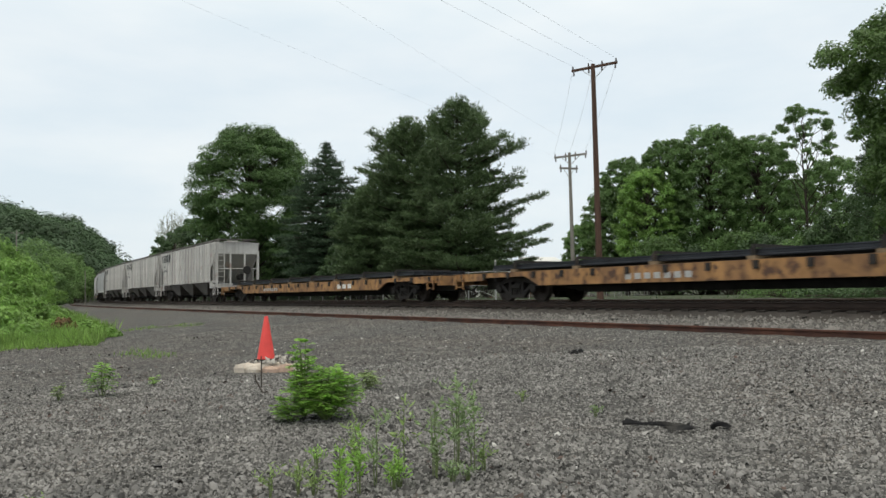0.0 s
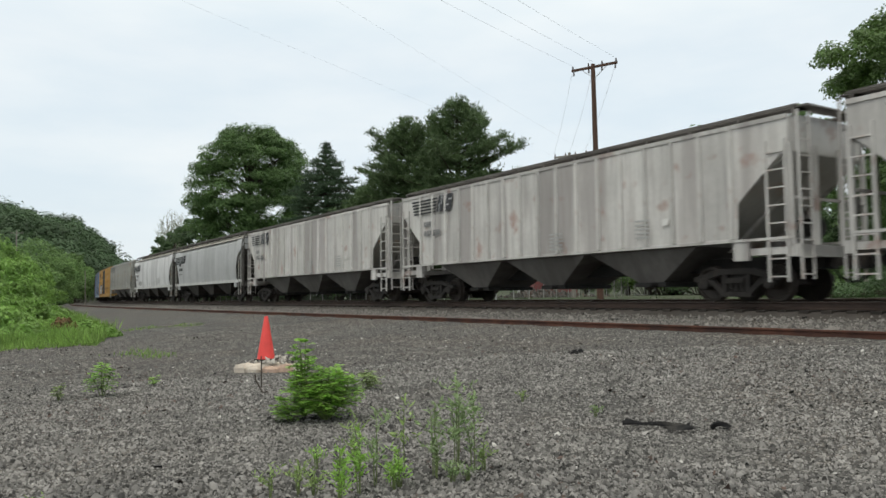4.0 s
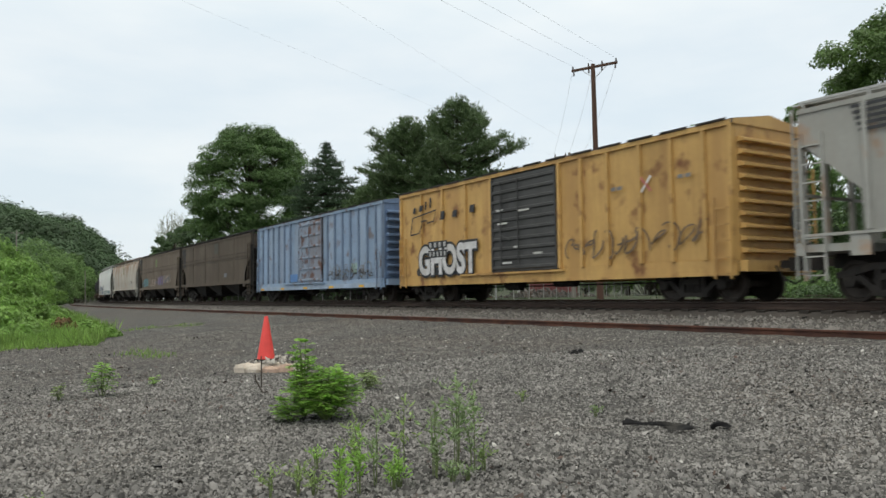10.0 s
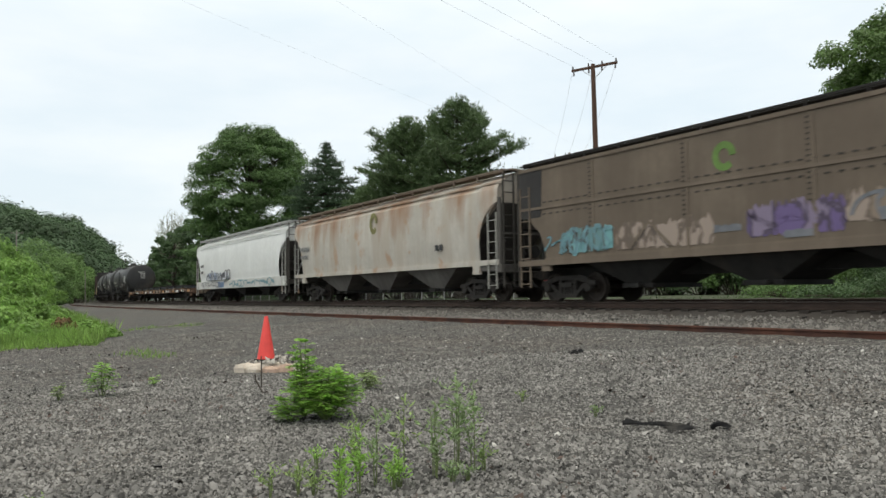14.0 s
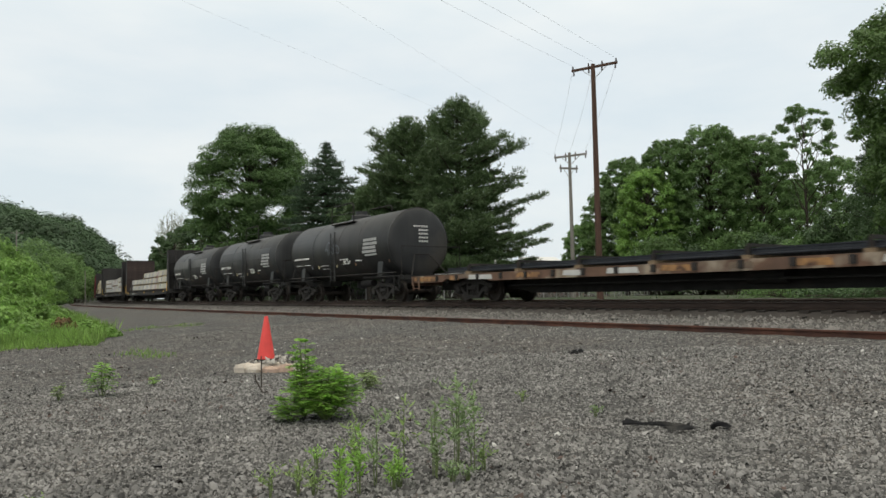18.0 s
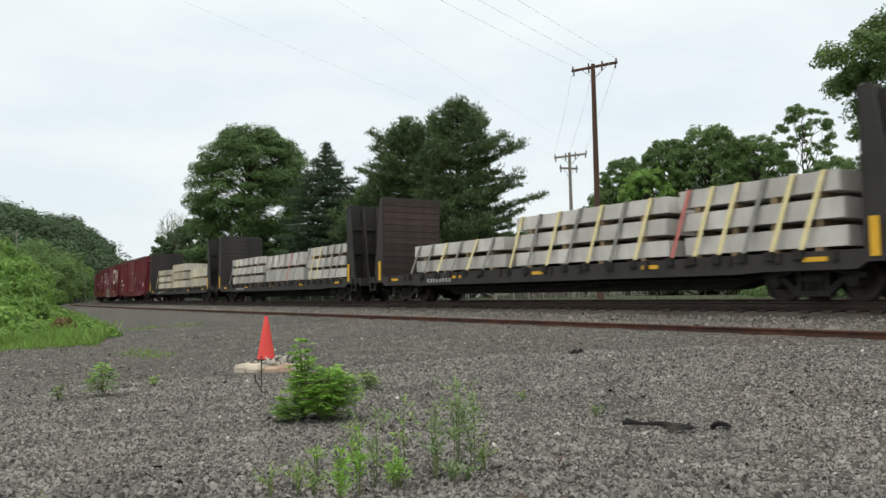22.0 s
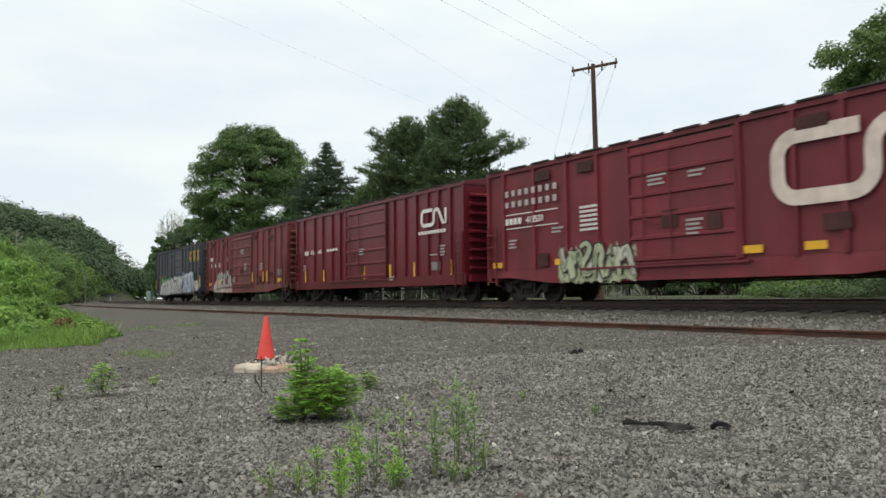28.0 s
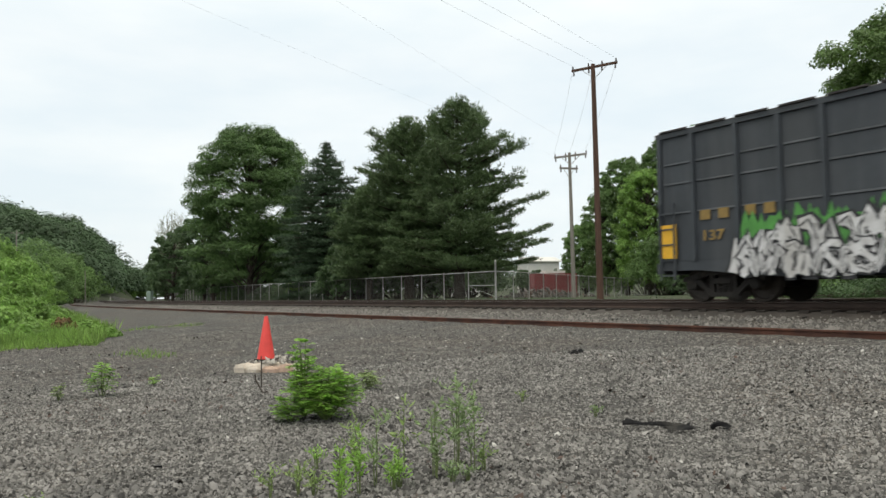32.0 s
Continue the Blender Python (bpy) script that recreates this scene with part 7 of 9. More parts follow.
throwup(bx, 2.3, 5.4, 0.70, 1.6, -1.560, M_GRAFBLUE, M_DLET, 59, 8, 0.13, "pale blue sprayed shapes", sharp=True)
throwup(bx, 5.5, 7.2, 0.80, 1.6, -1.545, M_SPRAYWHITE, M_DLET, 56, 6, 0.12, "white sprayed shapes", sharp=True)
for x in (-7.5, 7.5):
    plate([(x - 0.2, 1.1), (x + 0.25, 1.1), (x + 0.25, 1.95), (x - 0.2, 1.95)], -1.52, 0.008, "reflector", M_YMARK, bx, "yellow reflector")
run(bx, -298.0, -315.2)


# ---- trees ----
def leaf_cloud(lobes, count, size, material, name, seed, shell=0.55, loose=0.42, core=0.16, under=-0.45):
    """Leaves over the tops and flanks of many rounded clumps, a few inside them; lobes: (x, y, z, rx, rz)."""
    rng = np.random.default_rng(seed)
    L = np.array(lobes)
    wgt = L[:, 3] ** 2
    pick = rng.choice(len(L), count, p=wgt / wgt.sum())
    d = unit(rng.normal(size=(count, 3)) + (0, 0, 0.25))
    d[:, 2] = np.where(d[:, 2] < under, -d[:, 2] * 0.6, d[:, 2])
    d = unit(d)
    ph = rng.uniform(0, 6.3, (len(L), 3))[pick]
    lump = 1 + 0.13 * np.sin(5.1 * d[:, 0] + ph[:, 0]) + 0.13 * np.sin(4.7 * d[:, 1] + ph[:, 1]) + 0.12 * np.sin(6.3 * d[:, 2] + ph[:, 2])
    r = np.where(rng.random(count) < core, rng.uniform(0.2, 1.0, count), 1.0 - np.abs(rng.normal(0, 0.30 * shell, count)) + rng.normal(0, 0.05, count)) * lump
    c = L[pick, :3] + d * r[:, None] * np.stack([L[pick, 3], L[pick, 3], L[pick, 4]], 1)
    nrm = unit(d * 0.9 + rng.normal(0, loose, (count, 3)) + (0, 0, 0.40))
    a = unit(np.cross(nrm, rng.normal(size=(count, 3))))
    b = unit(np.cross(nrm, a))
    s = size * rng.uniform(0.6, 1.35, count)[:, None]
    return blades_mesh(name, c, a * s, b * s * 0.62, material)


def limb_path(p, q, sag, r, n=5):
    p, q = Vector(p), Vector(q)
    return [tuple(p.lerp(q, i / n) + Vector((r.uniform(-1, 1), r.uniform(-1, 1), 0)) * 0.05 * (q - p).length * (0 < i < n) + Vector((0, 0, sag * math.sin(math.pi * i / n)))) for i in range(n + 1)]


ROUND = ((0, 0.60), (0.2, 0.92), (0.5, 1.0), (0.72, 0.93), (0.88, 0.68), (1.0, 0.25))


def broad_tree(x, y, height, width, label, leaf_mat, seed, base=0.22, leaves=14000, leaf=0.26, lobes_n=80, name="tree", profile=ROUND, lump=1.0, shell=0.55, fill=0.8, girth=0.85, core=0.16, under=-0.45):
    """A leafy tree: trunk, limbs out to every lobe and a clumpy crown; profile: (height, width) shares of the crown."""
    r = random.Random(seed)
    z0 = float(ground_z(x, y)[0])
    tr = thing(name, label, "tree", at=pose(x, y, z0))
    cb, ct = base * height, height
    lobes = []
    for i in range(lobes_n):
        u = ((i * 0.618034) % 1.0) ** 0.80
        lr = width * r.uniform(0.045, 0.115) * lump
        zz = cb + lr * 0.8 + (ct * 1.02 - cb - 1.3 * lr) * u
        rad = max(0.05 * width, width / 2 * float(np.interp(u, [p[0] for p in profile], [p[1] for p in profile])) * r.uniform(0.86, 1.08) - lr * 0.55)
        a = r.uniform(0, math.tau)
        q = rad * (r.uniform(0.80, 1.0) if r.random() < fill else r.random() ** 0.5 * 0.8)
        lobes.append((q * math.cos(a), q * math.sin(a), zz, lr, lr * r.uniform(0.62, 0.9)))
    tm = MB(smooth=60)
    path = [(0, 0, -0.2), (0.05 * r.uniform(-1, 1), 0.05, height * 0.12), (0.1 * r.uniform(-2, 2), 0.1, height * 0.4), (0.1 * r.uniform(-3, 3), 0.1, height * 0.75), (0, 0, height * 0.93)]
    R = (height * 0.018 + 0.04) * girth
    tm.tube(path, [R * 1.35, R, R * 0.8, R * 0.35, 0.02], 10)
    for lb in lobes[::4 if lobes_n > 100 else 2]:
        zs = max(cb * 0.85, lb[2] - 0.3 * height * r.uniform(0.4, 0.9))
        tm.tube(limb_path((0, 0, zs), lb[:3], 0.3, r), [R * 0.40, R * 0.3, R * 0.22, R * 0.16, R * 0.1, 0.02], 5, cap=False)
    part("trunk", tm, M_BARK, tr)
    part("crown", leaf_cloud(lobes, leaves, leaf, leaf_mat, "crown", seed, shell=shell, core=core, under=under), leaf_mat, tr)
    return tr


def conifer(x, y, height, width, label, mat_needle, seed, whorls=22, per=6, droop=-0.05, base=0.06, name="pine_tree", tuft=0.34, profile=((0, 0.9), (0.1, 1.0), (0.5, 0.5), (1, 0.04)), ragged=0.25, blades=20, lift=0.18, wide=0.16, curl=0.16, step=0.22, flat=0.25, candle=0.17):
    """A conifer of branch tiers: flat sprays of needle tufts, the branch tips turned up."""
    r = random.Random(seed)
    rng = np.random.default_rng(seed)
    z0 = float(ground_z(x, y)[0])
    tr = thing(name, label, "tree", at=pose(x, y, z0))
    tm = MB(smooth=60)
    R = height * 0.02 + 0.05
    tm.tube([(0, 0, -0.2), (0.05, 0, height * 0.3), (0.0, 0.08, height * 0.7), (0, 0, height)], [R * 1.3, R, R * 0.5, 0.02], 9)
    cs, dirs = [], []
    for i in range(whorls):
        u = (i + r.uniform(-0.25, 0.25) * (0 < i < whorls - 1)) / (whorls - 1)
        zz = height * (base + (0.985 - base) * u)
        reach = width / 2 * float(np.interp(zz / height, [p[0] for p in profile], [p[1] for p in profile]))
        n = max(3, int(per * (1 - 0.35 * u)))
        for k in range(n):
            a = k * math.tau / n + i * 1.1 + r.uniform(-0.3, 0.3)
            ln = reach * r.uniform(1 - ragged * 1.6, 1 + ragged * 0.6)
            rise = ln * (droop + lift * u + r.uniform(-0.07, 0.09))
            up = ln * curl * r.uniform(0.5, 1.4)
            out, side = Vector((math.cos(a), math.sin(a), 0)), Vector((-math.sin(a), math.cos(a), 0))

            def at(f):
                p = out * (ln * f)
                return Vector((p.x, p.y, min(zz + rise * f + up * (f * f - 0.45 * f), height * 1.01)))
            tm.tube([tuple(at(f)) for f in (0, 0.35, 0.7, 1.0)], [R * 0.26 * (1 - 0.6 * u) + 0.012, R * 0.16, R * 0.09, 0.008], 5, cap=False)
            m = max(3, int(ln / step * 2.1))
            for j in range(m):
                f = 0.20 + 0.78 * ((j + r.random()) / m) ** 0.8
                w = (r.random() - 0.5) * 0.60 * ln * (1.32 - f)
                c = at(min(1.02, f)) + side * w - out * abs(w) * 0.2 + Vector((0, 0, 0.10 * abs(w)))
                cs.append((c.x, c.y, c.z))
                d = out * 0.75 + side * (1.1 if w > 0 else -1.1) * min(1, abs(w) * 1.5)
                dirs.append((d.x, d.y, 0.0))
            if u > 0.45 and candle:
                for q in range(4):
                    c = at(r.uniform(0.7, 1.0)) + Vector((0, 0, candle * (q + r.random())))
                    cs.append((c.x, c.y, c.z))
                    dirs.append((0.0, 0.0, 0.0))
    part("trunk", tm, M_BARK, tr)
    C, D = np.repeat(np.array(cs), blades, 0), np.repeat(unit(np.array(dirs)), blades, 0)
    N = len(C)
    d = unit(D * 0.55 + rng.normal(0, 0.48, (N, 3)) + (0, 0, 0.50))
    ln = tuft * rng.uniform(0.6, 1.25, N)[:, None]
    C = C + rng.normal(0, tuft * 0.60, (N, 3)) * (1, 1, flat)
    b = unit(np.cross(d, rng.normal(size=(N, 3))))
    part("crown", blades_mesh("crown", C + d * ln * 0.4, d * ln * 0.6, b * ln * wide, mat_needle), mat_needle, tr)
    return tr


def shrub(x, y, height, width, label, leaf_mat, seed, leaves=5000, leaf=0.16, name="shrub", depth=None, group=""):
    r = random.Random(seed)
    z0 = float(ground_z(x, y)[0])
    sh = thing(name, label, "shrub", group, at=pose(x, y, z0))
    lobes = []
    n = 34
    for i in range(n):
        a, q = r.uniform(0, math.tau), r.uniform(0, 1) ** 0.6
        lx, ly = q * width / 2 * math.cos(a), q * (depth or width) / 2 * math.sin(a)
        hz = height * (1 - 0.65 * q * q) * r.uniform(0.55, 0.95)
        lr = width * r.uniform(0.08, 0.20)
        lobes.append((lx, ly, max(0.07 * height, hz - lr * 0.7), lr, min(lr, 0.5 * height)))
    sm = MB(smooth=60)
    for lb in lobes:
        sm.tube(limb_path((lb[0] * 0.2, lb[1] * 0.2, -0.05), lb[:3], 0.1, r), [0.04, 0.035, 0.03, 0.02, 0.015, 0.008], 5, cap=False)
    tagged(part("branchwork", sm, M_BARK, sh), kind="stuff")
    part("foliage", leaf_cloud(lobes, leaves, leaf, leaf_mat, "foliage", seed, shell=0.6, loose=0.55), leaf_mat, sh)
    return sh


def bare_tree(x, y, height, width, label, seed):
    """A half-dead tree: thin pale ascending stems with a few small leaves towards their ends."""
    r = random.Random(seed)
    rng = np.random.default_rng(seed)
    tr = thing("bare_tree", label, "tree", at=pose(x, y, float(ground_z(x, y)[0])))
    tm = MB(smooth=60)
    tips = []
    tm.tube([(0, 0, -0.2), (0.1, 0, 0.3 * height), (0, 0.1, 0.55 * height)], [0.22, 0.16, 0.08], 8)
    for i in range(46):
        a, u = i * 2.4, math.sqrt((i + 0.5) / 46)
        end = Vector((width / 2 * u * math.cos(a), width / 2 * u * math.sin(a), height * (1.0 - 0.30 * u * u) * r.uniform(0.88, 1.0)))
        root = Vector((0, 0, height * r.uniform(0.2, 0.5)))
        mid = root.lerp(end, 0.45) + Vector((end.x, end.y, 0)) * 0.18
        tm.tube([tuple(root), tuple(mid), tuple(end)], [0.05, 0.035, 0.012], 5, cap=False)
        for k in range(5):
            f = r.uniform(0.3, 0.95)
            p = mid.lerp(end, f)
            q = p + Vector((r.uniform(-0.5, 0.5), r.uniform(-0.5, 0.5), r.uniform(0.5, 1.3)))
            tm.tube([tuple(p), tuple(q)], [0.016, 0.008], 4, cap=False)
            tips += [tuple(p.lerp(q, r.uniform(0.2, 1.0))) for _ in range(9)]
    part("trunk", tm, M_PALEBARK, tr)
    C = np.array(tips) + rng.normal(0, 0.10, (len(tips), 3))
    A = unit(rng.normal(size=C.shape)) * 0.10
    part("crown", blades_mesh("crown", C, A, unit(np.cross(A, rng.normal(size=C.shape))) * 0.06, M_PALE), M_PALE, tr)
    return tr


def tall(b, depth, rise):
    """x, y and height of what stands at a bearing (x over y) and depth and rises so much per metre of depth above the eye."""
    x, y = b * depth, depth
    return x, y, EYE_Z + rise * depth - float(ground_z(x, y)[0])


# row behind the fence
broad_tree(-24.3, 96.0, 21.2, 15.6, "large round leafy tree behind the railway fence", M_LEAFBIG, 101, leaves=190000, leaf=0.125, lobes_n=330, base=0.06, profile=((0, 0.85), (0.2, 1.0), (0.62, 1.0), (0.76, 0.95), (0.86, 0.84), (0.94, 0.66), (1, 0.42)), lump=1.05, shell=0.5, fill=0.9)
conifer(-12.2, 80.0, 16.6, 10.6, "dark pointed spruce beside a white pine", M_SPRUCE, 102, whorls=36, per=10, droop=-0.26, candle=0.0, name="spruce_tree", tuft=0.30, ragged=0.22, blades=13, lift=0.20, wide=0.13, curl=0.10, step=0.28, flat=0.5, profile=((0, 0.95), (0.5, 1.0), (0.70, 0.80), (0.76, 0.60), (0.84, 0.40), (0.90, 0.22), (0.95, 0.10), (1, 0.02)))
conifer(1.3, 62.0, 15.9, 13.4, "broad white pine with tiered branches", M_NEEDLE, 103, whorls=24, per=9, droop=0.0, tuft=0.30, ragged=0.36, blades=20, lift=0.22, wide=0.13, base=0.15, curl=0.20, flat=0.42, profile=((0, 0.8), (0.1, 0.95), (0.40, 1.0), (0.56, 0.80), (0.74, 0.70), (0.81, 0.50), (0.875, 0.36), (0.95, 0.22), (1, 0.05)))
conifer(-2.9, 64.5, 14.9, 8.2, "white pine standing against a taller one", M_NEEDLE, 104, whorls=23, per=9, droop=0.0, tuft=0.30, ragged=0.34, blades=19, lift=0.30, wide=0.13, base=0.15, curl=0.22, flat=0.42, profile=((0, 0.9), (0.5, 0.98), (0.76, 1.0), (0.89, 0.62), (0.95, 0.32), (1, 0.06)))
conifer(-6.4, 66.0, 9.4, 7.4, "smaller pine at the foot of the tall ones", M_NEEDLE, 107, whorls=14, per=9, droop=0.0, tuft=0.32, ragged=0.25, blades=18, wide=0.13, base=0.2, curl=0.2, flat=0.42, profile=((0, 0.9), (0.5, 1.0), (0.8, 0.7), (1, 0.1)))
broad_tree(-35.0, 112.0, 13.4, 9.0, "mid-height leafy tree behind the fence", M_LEAFDK, 105, leaves=26000, leaf=0.16, base=0.04)
broad_tree(-31.0, 103.0, 11.0, 8.0, "mid-height leafy tree behind the fence", M_LEAFDK, 109, leaves=24000, leaf=0.15, base=0.04)
bare_tree(-47.5, 134.0, 16.6, 6.6, "thin pale half-bare tree", 106)
for i, (x, y, hh) in enumerate(((-57.5, 160.0, 11.0), (-64.0, 176.0, 10.0), (-53.0, 150.0, 11.5), (-71.5, 198.0, 9.0))):
    broad_tree(x, y, hh, 10.0, "leafy tree behind the fence", M_LEAFDK, 180 + i, leaves=12000, leaf=0.24, base=0.03)
broad_tree(-46.0, 130.0, 11.5, 9.0, "leafy tree behind the fence", M_LEAFDK, 108, leaves=16000, leaf=0.2, base=0.03)
for i in range(15):
    ux, uy, _ = on_track(-170 + 9.8 * i, -18.5)
    broad_tree(float(ux), float(uy), 8.4 + 1.5 * math.sin(i * 2.1), 8.5, "leafy understorey tree behind the fence", M_LEAFDK, 120 + i, leaves=6500, leaf=0.22, base=0.10, lobes_n=60)
for i in range(12):
    ux, uy, _ = on_track(-134 + 6.8 * i, -16.0)
    shrub(float(ux), float(uy), 2.6 + 0.7 * math.sin(i * 1.7), 6.0, "dark green brush behind the railway fence", (M_LEAFDK, M_LEAF)[i % 5 == 3], 240 + i, leaves=5200, leaf=0.13, group="brush behind the fence")
# dark-leaved shrubs added to stand in for the shade under the pines
for i in range(9):
    b = -0.135 + 0.024 * i
    shrub(b * (70.0 + i), 70.0 + i, 5.4 + 0.6 * math.sin(i * 2.7), 5.0, "dark brush added for the shade behind the fence", M_LEAFDK, 270 + i, leaves=5000, leaf=0.15, group="brush behind the fence")
for i in range(4):
    shrub(11.6 + 1.8 * i, 112.0 + i, 4.3 + 0.3 * math.sin(i * 2.1), 3.6, "hedge in front of a white building", M_LEAFDK, 280 + i, leaves=2600, leaf=0.2, group="hedge of the yard")
bx_, by_, _ = on_track(-51.0, -14.8)
shrub(float(bx_), float(by_), 4.6, 3.4, "fresh light green sapling growing by the fence", M_LEAFLT, 260, leaves=7000, leaf=0.10, group="brush behind the fence")

# trees beyond the yard
for i, (b, dp, rise, ww, m, cnt, bs, lab) in enumerate((
        (0.241, 92, 0.180, 7.6, M_LEAF, 26000, 0.05, "dark leafy tree at the end of the row"),
        (0.270, 84, 0.166, 7.4, M_LEAFLT, 26000, 0.04, "bright green young tree among darker ones"),
        (0.3005, 86, 0.204, 8.6, M_LEAF, 32000, 0.05, "leafy roadside tree in full summer green"),
        (0.354, 84, 0.222, 9.4, M_LEAF, 38000, 0.05, "leafy roadside tree in full summer green"),
        (0.419, 82, 0.208, 9.0, M_LEAF, 32000, 0.06, "leafy roadside tree in full summer green"),
        (0.384, 92, 0.200, 8.6, M_LEAF, 18000, 0.06, "dark leafy tree behind the roadside row"),
        (0.4797, 76, 0.241, 7.4, M_LEAF, 15000, 0.30, "loose airy tree with its limbs showing"),
        (0.515, 90, 0.176, 9.5, M_LEAF, 20000, 0.05, "dark leafy tree behind the roadside row"),
        (0.455, 96, 0.150, 9.0, M_LEAF, 16000, 0.05, "leafy roadside tree in full summer green"),
        (0.590, 60, 0.165, 7.5, M_LEAFDK, 22000, 0.05, "leafy roadside tree in full summer green"),
        (0.606, 46, 0.215, 6.0, M_LEAFDK, 26000, 0.05, "dark leafy tree below a taller crown"),
        (0.213, 92, 0.135, 6.4, M_LEAF, 15000, 0.04, "small leafy tree behind the yard"),
        (0.186, 100, 0.092, 6.4, M_LEAF, 14000, 0.04, "small leafy tree behind the yard"),
        (0.700, 40, 0.385, 14.6, M_LEAFNEAR, 120000, 0.20, "tall tree with a light green spreading crown"))):
    x, y, hh = tall(b, dp, rise)
    near = dp < 42
    broad_tree(x, y, hh if near or bs == 0.30 else 0.965 * hh, ww, lab, m, 140 + i, leaves=int(cnt * 1.4), leaf=0.00155 * dp if not near else 0.10, base=bs, lobes_n=120 if bs == 0.30 else 420, lump=0.75 if bs == 0.30 else 0.62 if near else 0.78, shell=1.0 if bs == 0.30 else 0.5 if near else 0.8, girth=0.4 if bs == 0.30 else 0.7, core=0.30, under=-0.75, profile=((0, 0.72), (0.3, 0.80), (0.55, 0.84), (0.72, 1.0), (0.82, 0.97), (0.92, 0.75), (1, 0.4)) if near else ((0, 0.85), (0.3, 1.0), (0.6, 1.0), (0.78, 0.92), (0.9, 0.74), (1.0, 0.42)))
for i in range(9):
    b = 0.245 + 0.045 * i
    dp = 80 - 3.0 * i
    if i > 0:
        shrub(b * dp, dp, 6.2 + 1.2 * math.sin(i * 2.3), 7, "dense green brush below the trees", (M_LEAFDK, M_LEAF)[i % 2], 170 + i, leaves=10000, leaf=0.14)
    shrub((b + 0.02) * (dp + 9), dp + 9, 7.6, 7.5, "dense green brush below the trees", M_LEAF, 190 + i, leaves=7000, leaf=0.16)

for i in range(16):
    ux, uy, _ = on_track(-8 + 3.2 * i, -15.5 - 1.2 * math.sin(i * 1.9))
    if float(ux) / float(uy) > 0.36:
        shrub(float(ux), float(uy), 1.3 + 0.4 * math.sin(i * 2.3), 4.4, "low green weeds along the far side of the tracks", (M_LEAFDK, M_LEAF)[i % 4 == 0], 460 + i, leaves=3000, leaf=0.07, name="verge_weeds", group="weeds beyond the tracks")

# where the line runs out of sight
for i, (b, dp, hh, ww, m) in enumerate(((-0.414, 420, 11, 12, M_LEAFHAZE), (-0.405, 424, 12, 12, M_LEAFHAZE), (-0.396, 420, 11, 12, M_LEAFHAZE), (-0.387, 416, 12, 12, M_LEAFHAZE), (-0.378, 420, 11, 12, M_LEAFHAZE),
                                        (-0.459, 243, 6.5, 7, M_LEAF), (-0.449, 264, 7.5, 7, M_LEAFLT), (-0.441, 280, 6.5, 7, M_LEAFHAZE), (-0.433, 296, 8.0, 8, M_LEAF), (-0.425, 313, 6.5, 8, M_LEAFHAZE), (-0.417, 330, 7.0, 8, M_LEAFLT))):
    shrub(b * dp, dp, hh, ww, "green thicket where the line curves away", m, 520 + i, leaves=5000, leaf=0.0011 * dp, name="thicket", group="thickets along the bank")

# bank on the near side of the curve
for i, (b, dp, rise, ww, m) in enumerate(((-0.64, 30, 0.070, 4.0, M_LEAFLT), (-0.61, 34, 0.085, 4.2, M_LEAFLT), (-0.575, 40, 0.083, 3.8, M_LEAFLT), (-0.562, 46, 0.078, 3.8, M_LEAFLT), (-0.547, 55, 0.064, 3.6, M_LEAF), (-0.532, 70, 0.047, 4.0, M_LEAFLT), (-0.517, 90, 0.040, 5.0, M_LEAF), (-0.505, 120, 0.055, 7.0, M_LEAF), (-0.493, 150, 0.062, 9.0, M_LEAFLT), (-0.482, 180, 0.058, 9.0, M_LEAF), (-0.470, 215, 0.050, 8.0, M_LEAFLT), (-0.545, 110, 0.075, 10.0, M_LEAF), (-0.58, 80, 0.087, 9.0, M_LEAF), (-0.515, 170, 0.068, 12.0, M_LEAFDK), (-0.460, 240, 0.042, 9.0, M_LEAFLT), (-0.452, 268, 0.037, 9.0, M_LEAF), (-0.445, 296, 0.033, 10.0, M_LEAFLT), (-0.436, 330, 0.034, 11.0, M_LEAF))):
    x, y, hh = tall(b, dp, rise)
    shrub(x, y, hh * (1.0 if dp < 60 else 1.12), ww * (1.0 if dp < 100 else 1.1), "vine-covered green thicket along the bank", M_LEAFHAZE if dp > 100 else m, 200 + i, leaves=13000 if dp < 100 else 9000, leaf=0.050 + 0.0010 * dp, name="thicket", group="thickets along the bank")


